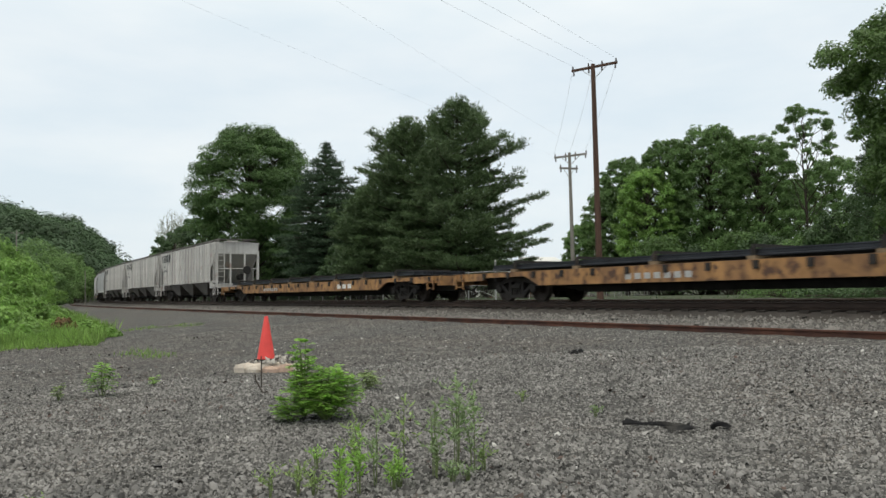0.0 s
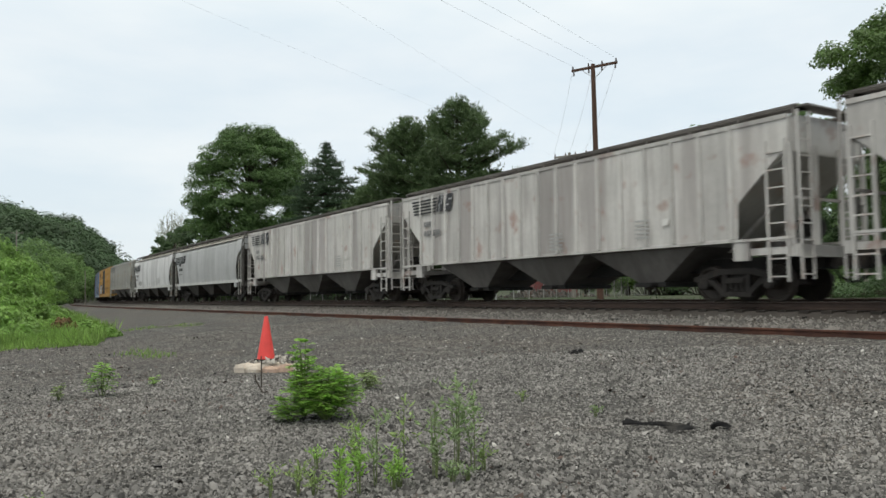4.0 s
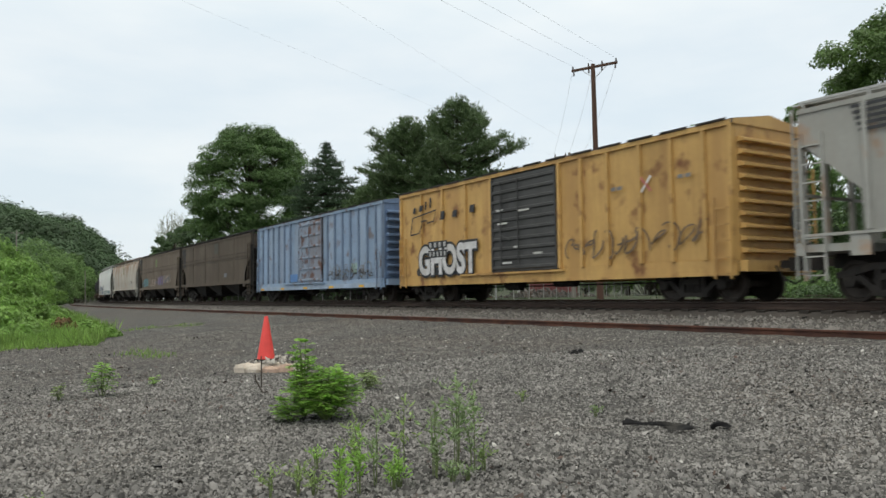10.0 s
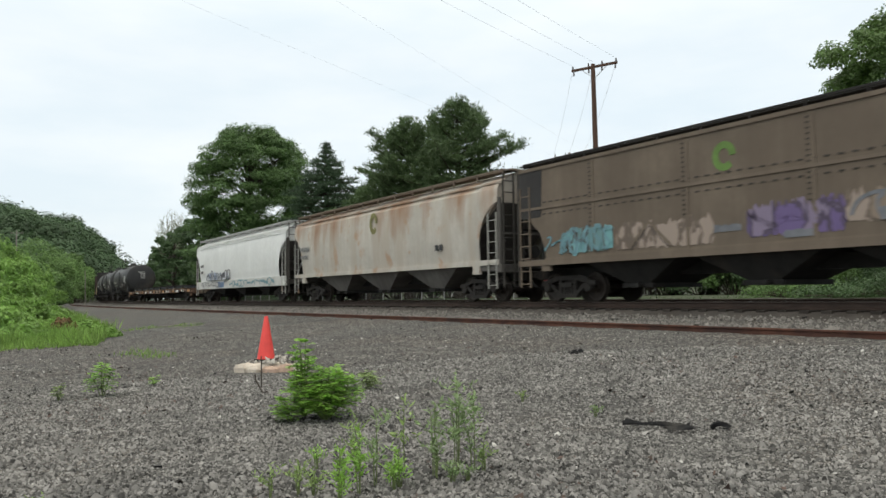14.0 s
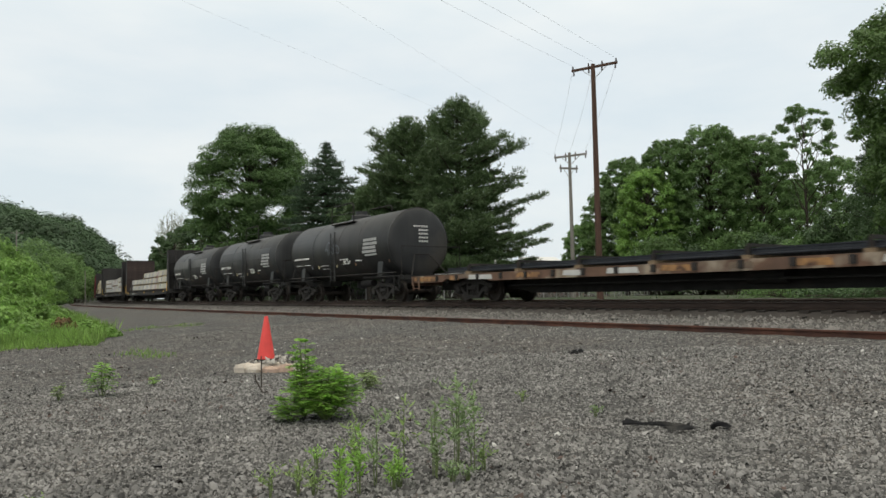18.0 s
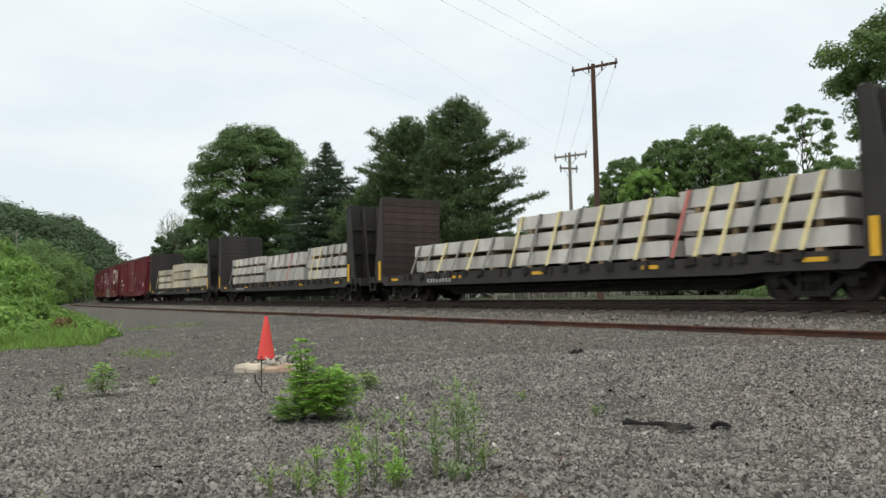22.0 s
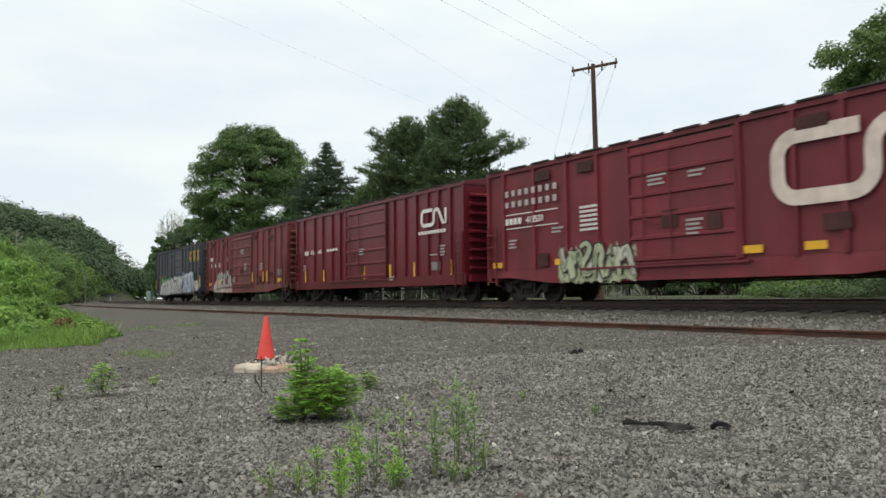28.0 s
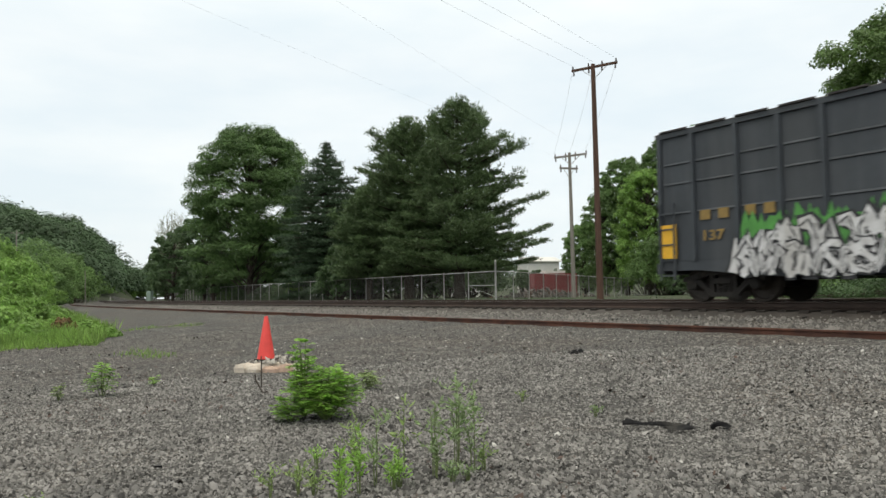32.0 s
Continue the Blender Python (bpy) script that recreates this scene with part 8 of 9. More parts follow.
def far_woods():
    """Wooded hill and distant treeline, uncountable."""
    rng = np.random.default_rng(77)
    lob = []
    for i in range(300):
        y = rng.uniform(185, 400)
        lob.append((rng.uniform(-0.64, -0.42) * y, y))
    for i in range(50):
        x, y = rng.uniform(-160, 330), rng.uniform(230, 330)
        lob.append((x, y))
    for i in range(25):
        lob.append((rng.uniform(60, 300), rng.uniform(90, 160)))
    for i in range(130):
        y = rng.uniform(275, 430)
        lob.append((rng.uniform(-0.47, -0.36) * y, y))
    P = np.array(lob)
    d, _ = side_of(P[:, 0], P[:, 1])
    P = P[abs(d) > 9]
    fy = rng.uniform(435, 500, 90)
    P = np.concatenate([P, np.stack([rng.uniform(-0.43, -0.37, 90) * fy, fy], 1)])
    Z = ground_z(P[:, 0], P[:, 1])
    lobes = []
    for (x, y), z in zip(P, Z):
        rise = np.interp(x / y, [-0.60, -0.536, -0.495, -0.462, -0.444, -0.427, -0.420, -0.412], [0.139, 0.117, 0.114, 0.092, 0.071, 0.056, 0.053, 0.051]) if x < -70 else 0.3
        h = min(rng.uniform(13, 17) if -0.44 < x / y < -0.3 else rng.uniform(9, 14), EYE_Z + rise * y * rng.uniform(0.88, 1.0) - z + 0.3)
        if h < 2.5:
            continue
        r = rng.uniform(4.2, 7.6) * min(1, h / 10)
        lobes.append((x, y, z + h - r, r, r))
        if -0.46 < x / y < -0.3:
            lobes.append((x, y, z + 0.35 * h, r, 0.4 * h))
        for k in range(1):
            q = r * rng.uniform(0.5, 0.75)
            lobes.append((x + rng.normal(0, 0.55) * r, y + rng.normal(0, 0.55) * r, z + h * rng.uniform(0.6, 0.92) - q * 0.8, q, q))
    me = leaf_cloud(lobes, 225000, 0.60, M_FARLEAF, "far_woods", 78, shell=0.25, loose=0.3, core=0.03, under=-0.15)
    return tagged(new("far_woods", me), "wooded hillside and distant treeline in summer leaf", "woods", kind="stuff")


far_woods()


# ---- fence, poles, wires, far buildings ----
def fence_panel_mesh(w, h):
    """Chain link between two posts as real crossing wires."""
    mb = MB()
    n = int((w + h) / 0.17)
    for g in (1, -1):
        for i in range(n):
            a = -h + i * 0.17
            x0, z0, x1, z1 = a, 0.0, a + h, h
            if x0 < 0:
                z0, x0 = -x0, 0.0
            if x1 > w:
                z1, x1 = z1 - (x1 - w), w
            if x1 - x0 < 0.05:
                continue
            if g < 0:
                x0, x1 = w - x0, w - x1
            mb.beam((x0, 0.004 * g, z0), (x1, 0.004 * g, z1), 0.0045, 0.0045, up=(0, 1, 0))
    return mb


def fence_run(points, label, h=1.83):
    """Chain-link fence along points: posts, top rail and mesh panels."""
    fc = thing("chain_link_fence", label, "fence")
    post = MB(smooth=40).lathe([(0.036, 0), (0.036, h + 0.03), (0.045, h + 0.04), (0.01, h + 0.08)], 8, axis="z").mesh("fence_post")
    cache = {}
    for i, (x, y) in enumerate(points):
        z = float(ground_z(x, y)[0])
        part("fence_post", post, M_GALV, fc, at=pose(x, y, z))
        if i + 1 < len(points):
            x2, y2 = points[i + 1]
            z2 = float(ground_z(x2, y2)[0])
            part("top_rail", MB(smooth=40).tube([(x, y, z + h), (x2, y2, z2 + h)], 0.026, 6), M_GALV, fc)
            w = math.hypot(x2 - x, y2 - y)
            key = round(w, 1)
            if key not in cache:
                cache[key] = fence_panel_mesh(w, h - 0.05).mesh("mesh_panel")
            part("mesh_panel", cache[key], M_LINK, fc, at=pose(x, y, z + 0.03, 0, 0, math.degrees(math.atan2(y2 - y, x2 - x))))
    return fc


def on_line(s, off):
    x, y, _ = on_track(s, off)
    return float(x), float(y)


corner_s = -13.0
fence_run([on_line(s, -12.3) for s in np.arange(corner_s - 3.05 * 40, corner_s + 0.1, 3.05)], "galvanised chain-link fence along the railway")
cx, cy = on_line(corner_s, -12.3)
fence_run([(cx + (19.8 - cx) * i / 12, cy + (82.0 - cy) * i / 12) for i in range(13)], "galvanised chain-link fence running back from the railway")
corner = thing("fence_corner_post", "tall galvanised corner post with a diagonal brace", "fence post", at=pose(cx, cy, float(ground_z(cx, cy)[0])))
part("post", MB(smooth=40).lathe([(0.06, 0), (0.06, 2.45), (0.075, 2.47), (0.02, 2.55)], 10, axis="z"), M_GALV, corner)
tx, ty = on_line(corner_s - 3.05, -12.3)
part("brace", MB(smooth=40).tube([(0, 0, 0.95), (tx - cx, ty - cy, 0.95)], 0.025, 6).tube([(0, 0, 0.2), (tx - cx, ty - cy, 0.92)], 0.012, 5), M_GALV, corner)
for gx_, gy_, wid in ((20.6, 82.5, 2.1), (27.0, 74.0, 2.5)):
    gt = thing("chain_link_gate", "closed chain-link gate in a galvanised frame", "gate", "gates of the yard", at=pose(gx_, gy_, float(ground_z(gx_, gy_)[0]), 0, 0, -20))
    part("gate_frame", MB(smooth=40).tube([(0, 0, 0.08), (wid, 0, 0.08), (wid, 0, 1.85), (0, 0, 1.85), (0, 0, 0.08)], 0.03, 6).tube([(wid / 2, 0, 0.08), (wid / 2, 0, 1.85)], 0.025, 6), M_GALV, gt)
    part("mesh_panel", fence_panel_mesh(wid, 1.75), M_GALV, gt, at=pose(0, 0, 0.09))
    part("gate_post", MB(smooth=40).lathe([(0.08, 0), (0.08, 2.2), (0.02, 2.26)], 10, axis="z", at=(wid + 0.1, 0, 0)), M_GALV, gt)
    part("stay", MB(smooth=40).tube([(wid + 0.15, 0, 2.1), (wid + 0.9, 0.1, 0.0)], 0.03, 6), M_GALV, gt)


def utility_pole(x, y, height, label, wood, arms, r=0.17):
    """A pole with cross-arms; arms: (height, half length, direction, sag to one side, insulators)."""
    z = float(ground_z(x, y)[0])
    up = thing("utility_pole", label, "utility pole", at=pose(x, y, z))
    part("pole", MB(smooth=50).tube([(0.10, 0, -0.3), (0.05, 0, height * 0.5), (0, 0, height)], [r, r * 0.82, r * 0.62], 12), wood, up)
    for za, half, ang, pins in arms:
        c, s = math.cos(ang), math.sin(ang)
        ox, oy = -s * 0.16, c * 0.16
        a = part("cross_arm", MB().beam((-c * half + ox, -s * half + oy, za), (c * half + ox, s * half + oy, za), 0.10, 0.13), wood, up)
        for g in (1, -1):
            part("arm_brace", MB().beam((ox, oy, za - 0.65), (g * c * half * 0.55 + ox, g * s * half * 0.55 + oy, za - 0.06), 0.03), M_GALV, up)
        for p in pins:
            im = MB(smooth=40).lathe([(0.02, 0.06), (0.055, 0.10), (0.035, 0.13), (0.055, 0.16), (0.03, 0.20), (0.045, 0.24), (0.01, 0.26)], 8, axis="z", at=(p * c * half + ox, p * s * half + oy, za))
            im.lathe([(0.04, -0.30), (0.05, -0.22), (0.035, -0.17), (0.05, -0.12), (0.02, -0.06)], 8, axis="z", at=(p * c * half * 0.96 + ox, p * s * half * 0.96 + oy, za))
            part("insulator", im, M_GLASSY, a)
    return z


A_ANG = math.atan2(-1.55, 2.15)
za = utility_pole(8.3, 41.0, 12.83, "tall dark brown utility pole with one cross-arm", M_POLE, [(12.72, 1.34, A_ANG, (-0.95, -0.25, 0.35, 0.95))], 0.19)
zb = utility_pole(9.1, 54.0, 10.35, "weathered grey utility pole with cross-arms", M_POLEGREY, [(10.15, 1.28, A_ANG, (-0.95, -0.3, 0.3, 0.95)), (9.25, 0.7, A_ANG + 0.9, (-0.9, 0.9))], 0.16)
zc_ = utility_pole(-22.6, -5.0, 12.45, "tall brown utility pole beside the lot", M_POLE, [(12.35, 1.34, A_ANG, (-0.95, -0.25, 0.35, 0.95))], 0.19)
zd = utility_pole(-19.0, -10.0, 10.4, "grey utility pole beside the lot", M_POLEGREY, [(10.2, 0.6, A_ANG, (0.0,))], 0.16)
ze = utility_pole(-27.5, -10.0, 10.4, "grey utility pole beside the lot", M_POLEGREY, [(10.2, 0.6, A_ANG, (0.0,))], 0.16)
utility_pole(-84.0, 150.0, 14.0, "far grey utility pole above the woods", M_POLEGREY, [(13.4, 1.1, 0.2, (-0.9, 0.9))], 0.2)
utility_pole(-51.6, 110.0, 4.9, "short grey post in the brush", M_POLEGREY, [], 0.075)


def wire(p, q, sag, r=0.006):
    pts = [tuple(Vector(p).lerp(Vector(q), i / 24) - Vector((0, 0, sag * 4 * (i / 24) * (1 - i / 24)))) for i in range(25)]
    w = part("overhead_wire", MB(smooth=60).tube(pts, r, 5), M_WIRE)
    return tagged(w, "thin overhead wire strung between utility poles", "wire", "overhead wires")


ca, sa = math.cos(A_ANG), math.sin(A_ANG)
for o in (-1.27, 0.0, 1.27):
    wire((8.3 + o * ca, 41.0 + o * sa, za + 12.97), (-22.6 + o * ca, -5.0 + o * sa, zc_ + 12.6), 0.5, 0.0042)
    wire((8.3 + o * ca, 41.0 + o * sa, za + 12.47), (9.1 + o * 0.96 * ca, 54.0 + o * 0.96 * sa, zb + 10.4), 0.25, 0.006)
wire((9.1 - 1.2 * ca, 54.0 - 1.2 * sa, zb + 10.3), (-27.5, -10.0, ze + 10.4), 0.4, 0.0020)
wire((9.1 + 1.2 * ca, 54.0 + 1.2 * sa, zb + 10.3), (-19.0, -10.0, zd + 10.4), 0.4, 0.0020)


def house(x, y, w, d, h, roof, label, wall_mat, roof_mat, rz=0.0):
    z = float(ground_z(x, y)[0])
    b = thing("building", label, "building", at=pose(x, y, z, 0, 0, rz))
    part("wall", MB().box(-w / 2, w / 2, -d / 2, d / 2, 0, h), wall_mat, b)
    part("roof", MB().prism_x([(-d / 2 - 0.4, h), (0, h + roof), (d / 2 + 0.4, h), (d / 2 + 0.4, h - 0.1), (-d / 2 - 0.4, h - 0.1)], -w / 2 - 0.4, w / 2 + 0.4), roof_mat, b)
    for i in range(3):
        x0 = -w / 2 + w * (i + 0.5) / 3
        wn_ = part("window", MB().box(x0 - 0.5, x0 + 0.5, -d / 2 - 0.05, -d / 2 + 0.02, h * 0.35, h * 0.7), M_WALLGREY, b)
        part("window_pane", MB().box(x0 - 0.42, x0 + 0.42, -d / 2 - 0.07, -d / 2 - 0.052, h * 0.38, h * 0.67), M_GLASSY, wn_)
    return b


house(15.6, 126.0, 5.2, 6.0, 5.6, 0.8, "white low building with a pale roof behind the pines", M_WALLWHITE, M_WALLWHITE, 12)
house(3.6, 128.0, 4.0, 6.0, 4.4, 1.8, "white house half hidden behind the pines", M_WALLWHITE, M_ROOF, 6)
ct = thing("freight_container", "dull red steel container with a white top in the yard", "container", at=pose(13.2, 92.0, float(ground_z(13.2, 92.0)[0]), 0, 0, 8))
part("body", MB().box(-2.6, 2.6, -1.2, 1.2, 0.25, 2.75), M_WALLRED, ct)
for i in range(16):
    part("corrugation", MB().box(-2.5 + 0.33 * i, -2.36 + 0.33 * i, -1.24, -1.2, 0.35, 2.65), M_WALLRED, ct)
part("top", MB().box(-1.2, 1.2, -1.1, 1.1, 2.75, 3.05), M_WALLWHITE, ct)
part("skid", MB().box(-2.5, 2.5, -1.0, -0.8, 0, 0.25).box(-2.5, 2.5, 0.8, 1.0, 0, 0.25), M_UNDER, ct)
rng = np.random.default_rng(61)
rx, ry = rng.normal(0, 2.0, 420), rng.normal(0, 0.9, 420)
rz_ = 0.8 * np.exp(-(rx / 3.0) ** 2 - (ry / 1.3) ** 2) * rng.uniform(0.2, 1.0, 420)
stones("rubble_heap", np.stack([rx + 9.6, ry + 72.0], 1), rz_ + ground_z(rx + 9.6, ry + 72.0), 0.15, M_ROOF, 62, "heap of pale broken concrete in the yard")

cb = thing("signal_cabinet", "pale green signal cabinet beside the track", "cabinet", at=pose(-57.2, 149.0, float(ground_z(-57.2, 149.0)[0]), 0, 0, -20))
part("body", MB().box(-0.5, 0.5, -0.4, 0.4, 0.1, 1.95), M_CABINET, cb)
part("lid", MB().box(-0.56, 0.56, -0.46, 0.46, 1.95, 2.05), M_CABINET, cb)
part("door", MB().box(-0.42, 0.42, -0.43, -0.4, 0.2, 1.85), M_CABINET, cb)
part("base", MB().box(-0.55, 0.55, -0.45, 0.45, -0.1, 0.1), M_CONCRETE, cb)
mp_x, mp_y = on_line(-225, 3.2)
mk = thing("marker_post", "small white marker post beside the track", "marker post", at=pose(mp_x, mp_y, float(ground_z(mp_x, mp_y)[0])))
part("post", MB().box(-0.09, 0.09, -0.09, 0.09, 0, 1.5), M_WALLWHITE, mk)

# ---- the lot: cone on its slab, rod, rubber scraps ----
slab_z = float(ground_z(-2.82, 12.9)[0])
sl = thing("concrete_slab", "broken pale concrete slab strewn with gravel", "slab", at=pose(-2.82, 12.9, slab_z, 0, 0, -6))
r = random.Random(4)
outline = []
for (xa, ya), (xb, yb) in (((-0.56, -0.26), (0.5, -0.30)), ((0.5, -0.30), (0.54, 0.28)), ((0.54, 0.28), (-0.5, 0.30)), ((-0.5, 0.30), (-0.56, -0.26))):
    outline += [(xa + (xb - xa) * i / 5 + r.uniform(-0.04, 0.04), ya + (yb - ya) * i / 5 + r.uniform(-0.05, 0.05)) for i in range(5)]
part("slab", MB().loft([[(x * 0.97, y * 0.97, -0.04) for x, y in outline], [(x * (1.0 + r.uniform(-0.03, 0.03)), y * 1.02, 0.04 + r.uniform(-0.015, 0.015)) for x, y in outline], [(x * 0.99, y * 0.99, 0.105 + r.uniform(-0.02, 0.015)) for x, y in outline], [(x * 0.88, y * 0.86, 0.145 + r.uniform(-0.02, 0.02)) for x, y in outline]]), M_SLAB, sl)
for q, (lx, ly, sx_, sz_) in enumerate(((-0.50, -0.30, 0.13, 0.12), (-0.28, -0.33, 0.10, 0.09), (0.02, -0.34, 0.15, 0.10), (0.26, -0.33, 0.12, 0.13), (0.44, -0.28, 0.10, 0.08))):
    ring = [(math.cos(k * 0.9) * sx_ * r.uniform(0.8, 1.15), math.sin(k * 0.9) * sx_ * 0.6 * r.uniform(0.8, 1.15)) for k in range(7)]
    part("broken_piece", MB().loft([[(lx + px, ly + py, -0.03) for px, py in ring], [(lx + px * 1.05, ly + py * 1.05, sz_ * 0.6) for px, py in ring], [(lx + px * 0.7, ly + py * 0.7, sz_ * r.uniform(0.9, 1.1)) for px, py in ring]]), (M_SLAB, M_SLABPINK)[q in (2, 3)], sl)
n = 300
a, q = np.random.default_rng(5).uniform(0, math.tau, n), np.sqrt(np.random.default_rng(6).uniform(0, 1, n))
stones("slab_gravel", np.stack([-2.79 + 0.48 * q * np.cos(a), 12.9 + 0.30 * q * np.sin(a)], 1), slab_z + 0.145 + 0.09 * (1 - q * q) * np.random.default_rng(8).uniform(0.2, 1, n), 0.026, M_SLABGRIT, 7, "pale and dark gravel lying on the slab", flat=0.8)
cn = thing("traffic_cone", "faded orange-red traffic cone on a concrete slab", "traffic cone", at=pose(-2.99, 12.9, slab_z + 0.165))
part("cone", MB(smooth=40).lathe([(0.150, 0.03), (0.146, 0.05), (0.088, 0.40), (0.034, 0.72), (0.026, 0.745), (0.014, 0.72)], 28, axis="z"), M_CONE, cn)
part("base", MB().prism_z([(-0.17, -0.15), (-0.15, -0.17), (0.15, -0.17), (0.17, -0.15), (0.17, 0.15), (0.15, 0.17), (-0.15, 0.17), (-0.17, 0.15)], 0.0, 0.035), M_RUBBER, cn)
rod = part("bent_rod", MB(smooth=60).tube([(-2.44, 10.28, -0.02), (-2.445, 10.28, 0.2), (-2.45, 10.29, 0.44)], 0.008, 6), M_WIREROD, at=pose(0, 0, slab_z))
tagged(rod, "thin rusty rod standing up out of the gravel", "rod")
rod = part("bent_rod", MB(smooth=60).tube([(-2.34, 9.5, 0.26), (-2.33, 9.52, 0.18), (-2.24, 9.5, 0.03), (-2.18, 9.48, 0.05)], 0.008, 6), M_WIREROD, at=pose(0, 0, float(ground_z(-2.0, 9.4)[0])))
tagged(rod, "short bent rusty rod in the gravel", "rod")
scrap_z = float(ground_z(1.9, 7.0)[0])
sc = thing("rubber_scrap", "torn strip of black tyre rubber on the gravel", "scrap", at=pose(1.56, 6.72, scrap_z + 0.02))
rs = random.Random(14)
path = [(0.034 * i, 0.06 + 0.05 * math.sin(0.33 * i + 0.4) - 0.006 * i + rs.uniform(-0.006, 0.006)) for i in range(17)]
part("strip", MB().loft([[(x, y - w_, 0.0), (x, y - w_, 0.016), (x, y, 0.030 + 0.016 * math.sin(23 * x) + rs.uniform(-0.008, 0.008)), (x, y + w_, 0.022 + 0.01 * math.sin(31 * x)), (x, y + w_, 0.0)] for (x, y), w_ in zip(path, [0.010] + [rs.uniform(0.010, 0.030) for _ in range(15)] + [0.008])]), M_RUBBER, sc)
part("flap", MB().loft([[(x, y - 0.14 - 0.02 * math.sin(19 * x), 0.0), (x, y - 0.135, 0.012 + 0.01 * math.sin(29 * x)), (x, y - 0.10, 0.022 + 0.012 * math.sin(17 * x)), (x, y - 0.085 + 0.015 * math.sin(37 * x), 0.0)] for x, y in path[9:]]), M_RUBBER, sc)
sc = thing("rubber_scrap", "curled scrap of black tyre rubber on the gravel", "scrap", at=pose(2.34, 6.55, scrap_z + 0.01))
part("strip", MB(smooth=40).loft([[(0.08 * math.cos(a), -0.04 + 0.02 * a, 0.02 + 0.045 * math.sin(a)), (0.08 * math.cos(a), 0.05, 0.02 + 0.045 * math.sin(a)), (0.045 * math.cos(a), 0.05, 0.01 + 0.02 * math.sin(a)), (0.045 * math.cos(a), -0.04 + 0.02 * a, 0.01 + 0.02 * math.sin(a))] for a in [math.pi * (0.1 + 1.2 * i / 10) for i in range(11)]]), M_RUBBER, sc)
for dx, dy, s_ in ((2.02, 11.9, 0.07), (2.13, 12.0, 0.05)):
    zz = float(ground_z(dx, dy)[0])
    db = part("dirt_clod", MB().loft([[(s_ * k * math.cos(i * 0.785), 0.7 * s_ * k * math.sin(i * 0.785), h_) for i in range(8)] for k, h_ in ((1.0, 0.0), (0.8, 0.04), (0.3, 0.07))]), M_RUBBER, at=pose(dx, dy, zz))
    tagged(db, "small dark scrap lying on the gravel", "scrap", "dark scraps on the lot")


# ---- weeds ----
def frond_bush(x, y, height, width, label, leaf_mat, seed, fronds=60, pairs=6, leaflet=0.045, name="weed_bush"):
    """A leafy seedling bush: a few leaning shoots, each with drooping fronds of paired leaflets."""
    r = random.Random(seed)
    z = float(ground_z(x, y)[0])
    wb = thing(name, label, "weed", at=pose(x, y, z))
    sm = MB()
    C, A, B = [], [], []
    shoots = max(3, fronds // 14)
    for j in range(shoots):
        a0, u0 = j * 2.39996 + r.uniform(-0.4, 0.4), math.sqrt((j + 0.3) / shoots)
        top = Vector((width * 0.36 * u0 * math.cos(a0), width * 0.36 * u0 * math.sin(a0), height * math.sqrt(max(0.08, 1 - 0.75 * u0 * u0)) * r.uniform(0.8, 1.0)))
        foot = top * 0.12
        foot.z = 0
        bend = foot.lerp(top, 0.55) + Vector((0, 0, 0.06 * height))
        sm.tube([tuple(foot), tuple(bend), tuple(top)], [0.007, 0.005, 0.003], 4, cap=False)
        for i in range(fronds // shoots):
            f0 = r.uniform(0.10, 1.0) ** 0.7
            p0 = foot.lerp(bend, f0 / 0.55) if f0 < 0.55 else bend.lerp(top, (f0 - 0.55) / 0.45)
            a = r.uniform(0, math.tau)
            ln_f = min(0.24, width * 0.30) * r.uniform(0.7, 1.15) * (1.15 - 0.45 * f0)
            out = Vector((math.cos(a), math.sin(a), r.uniform(0.1, 0.7) if f0 > 0.8 else r.uniform(-0.1, 0.45))).normalized()
            side = out.cross(Vector((0, 0, 1))).normalized()
            upv = side.cross(out).normalized()
            end = p0 + out * ln_f
            sm.tube([tuple(p0), tuple(end)], [0.003, 0.0015], 3, cap=False)
            for k in range(pairs):
                f = 0.2 + 0.8 * (k + 0.5) / pairs
                p = p0.lerp(end, f) + Vector((0, 0, -0.22 * ln_f * f * f))
                for g in (1, -1):
                    d = (side * g + out * 0.55 + upv * r.uniform(-0.4, 0.15)).normalized()
                    ln = leaflet * r.uniform(0.75, 1.2) * (1 - 0.4 * abs(f - 0.5))
                    C.append(p + d * ln)
                    A.append(d * ln)
                    nb = d.cross(upv + Vector((r.uniform(-0.3, 0.3), r.uniform(-0.3, 0.3), 0))).normalized()
                    B.append(nb * ln * 0.36)
    tagged(part("stalkwork", sm, M_STEM, wb), kind="stuff")
    part("leaves", quads_mesh("leaves", np.array(C), np.array(A), np.array(B), leaf_mat, tip=True), leaf_mat, wb)
    return wb


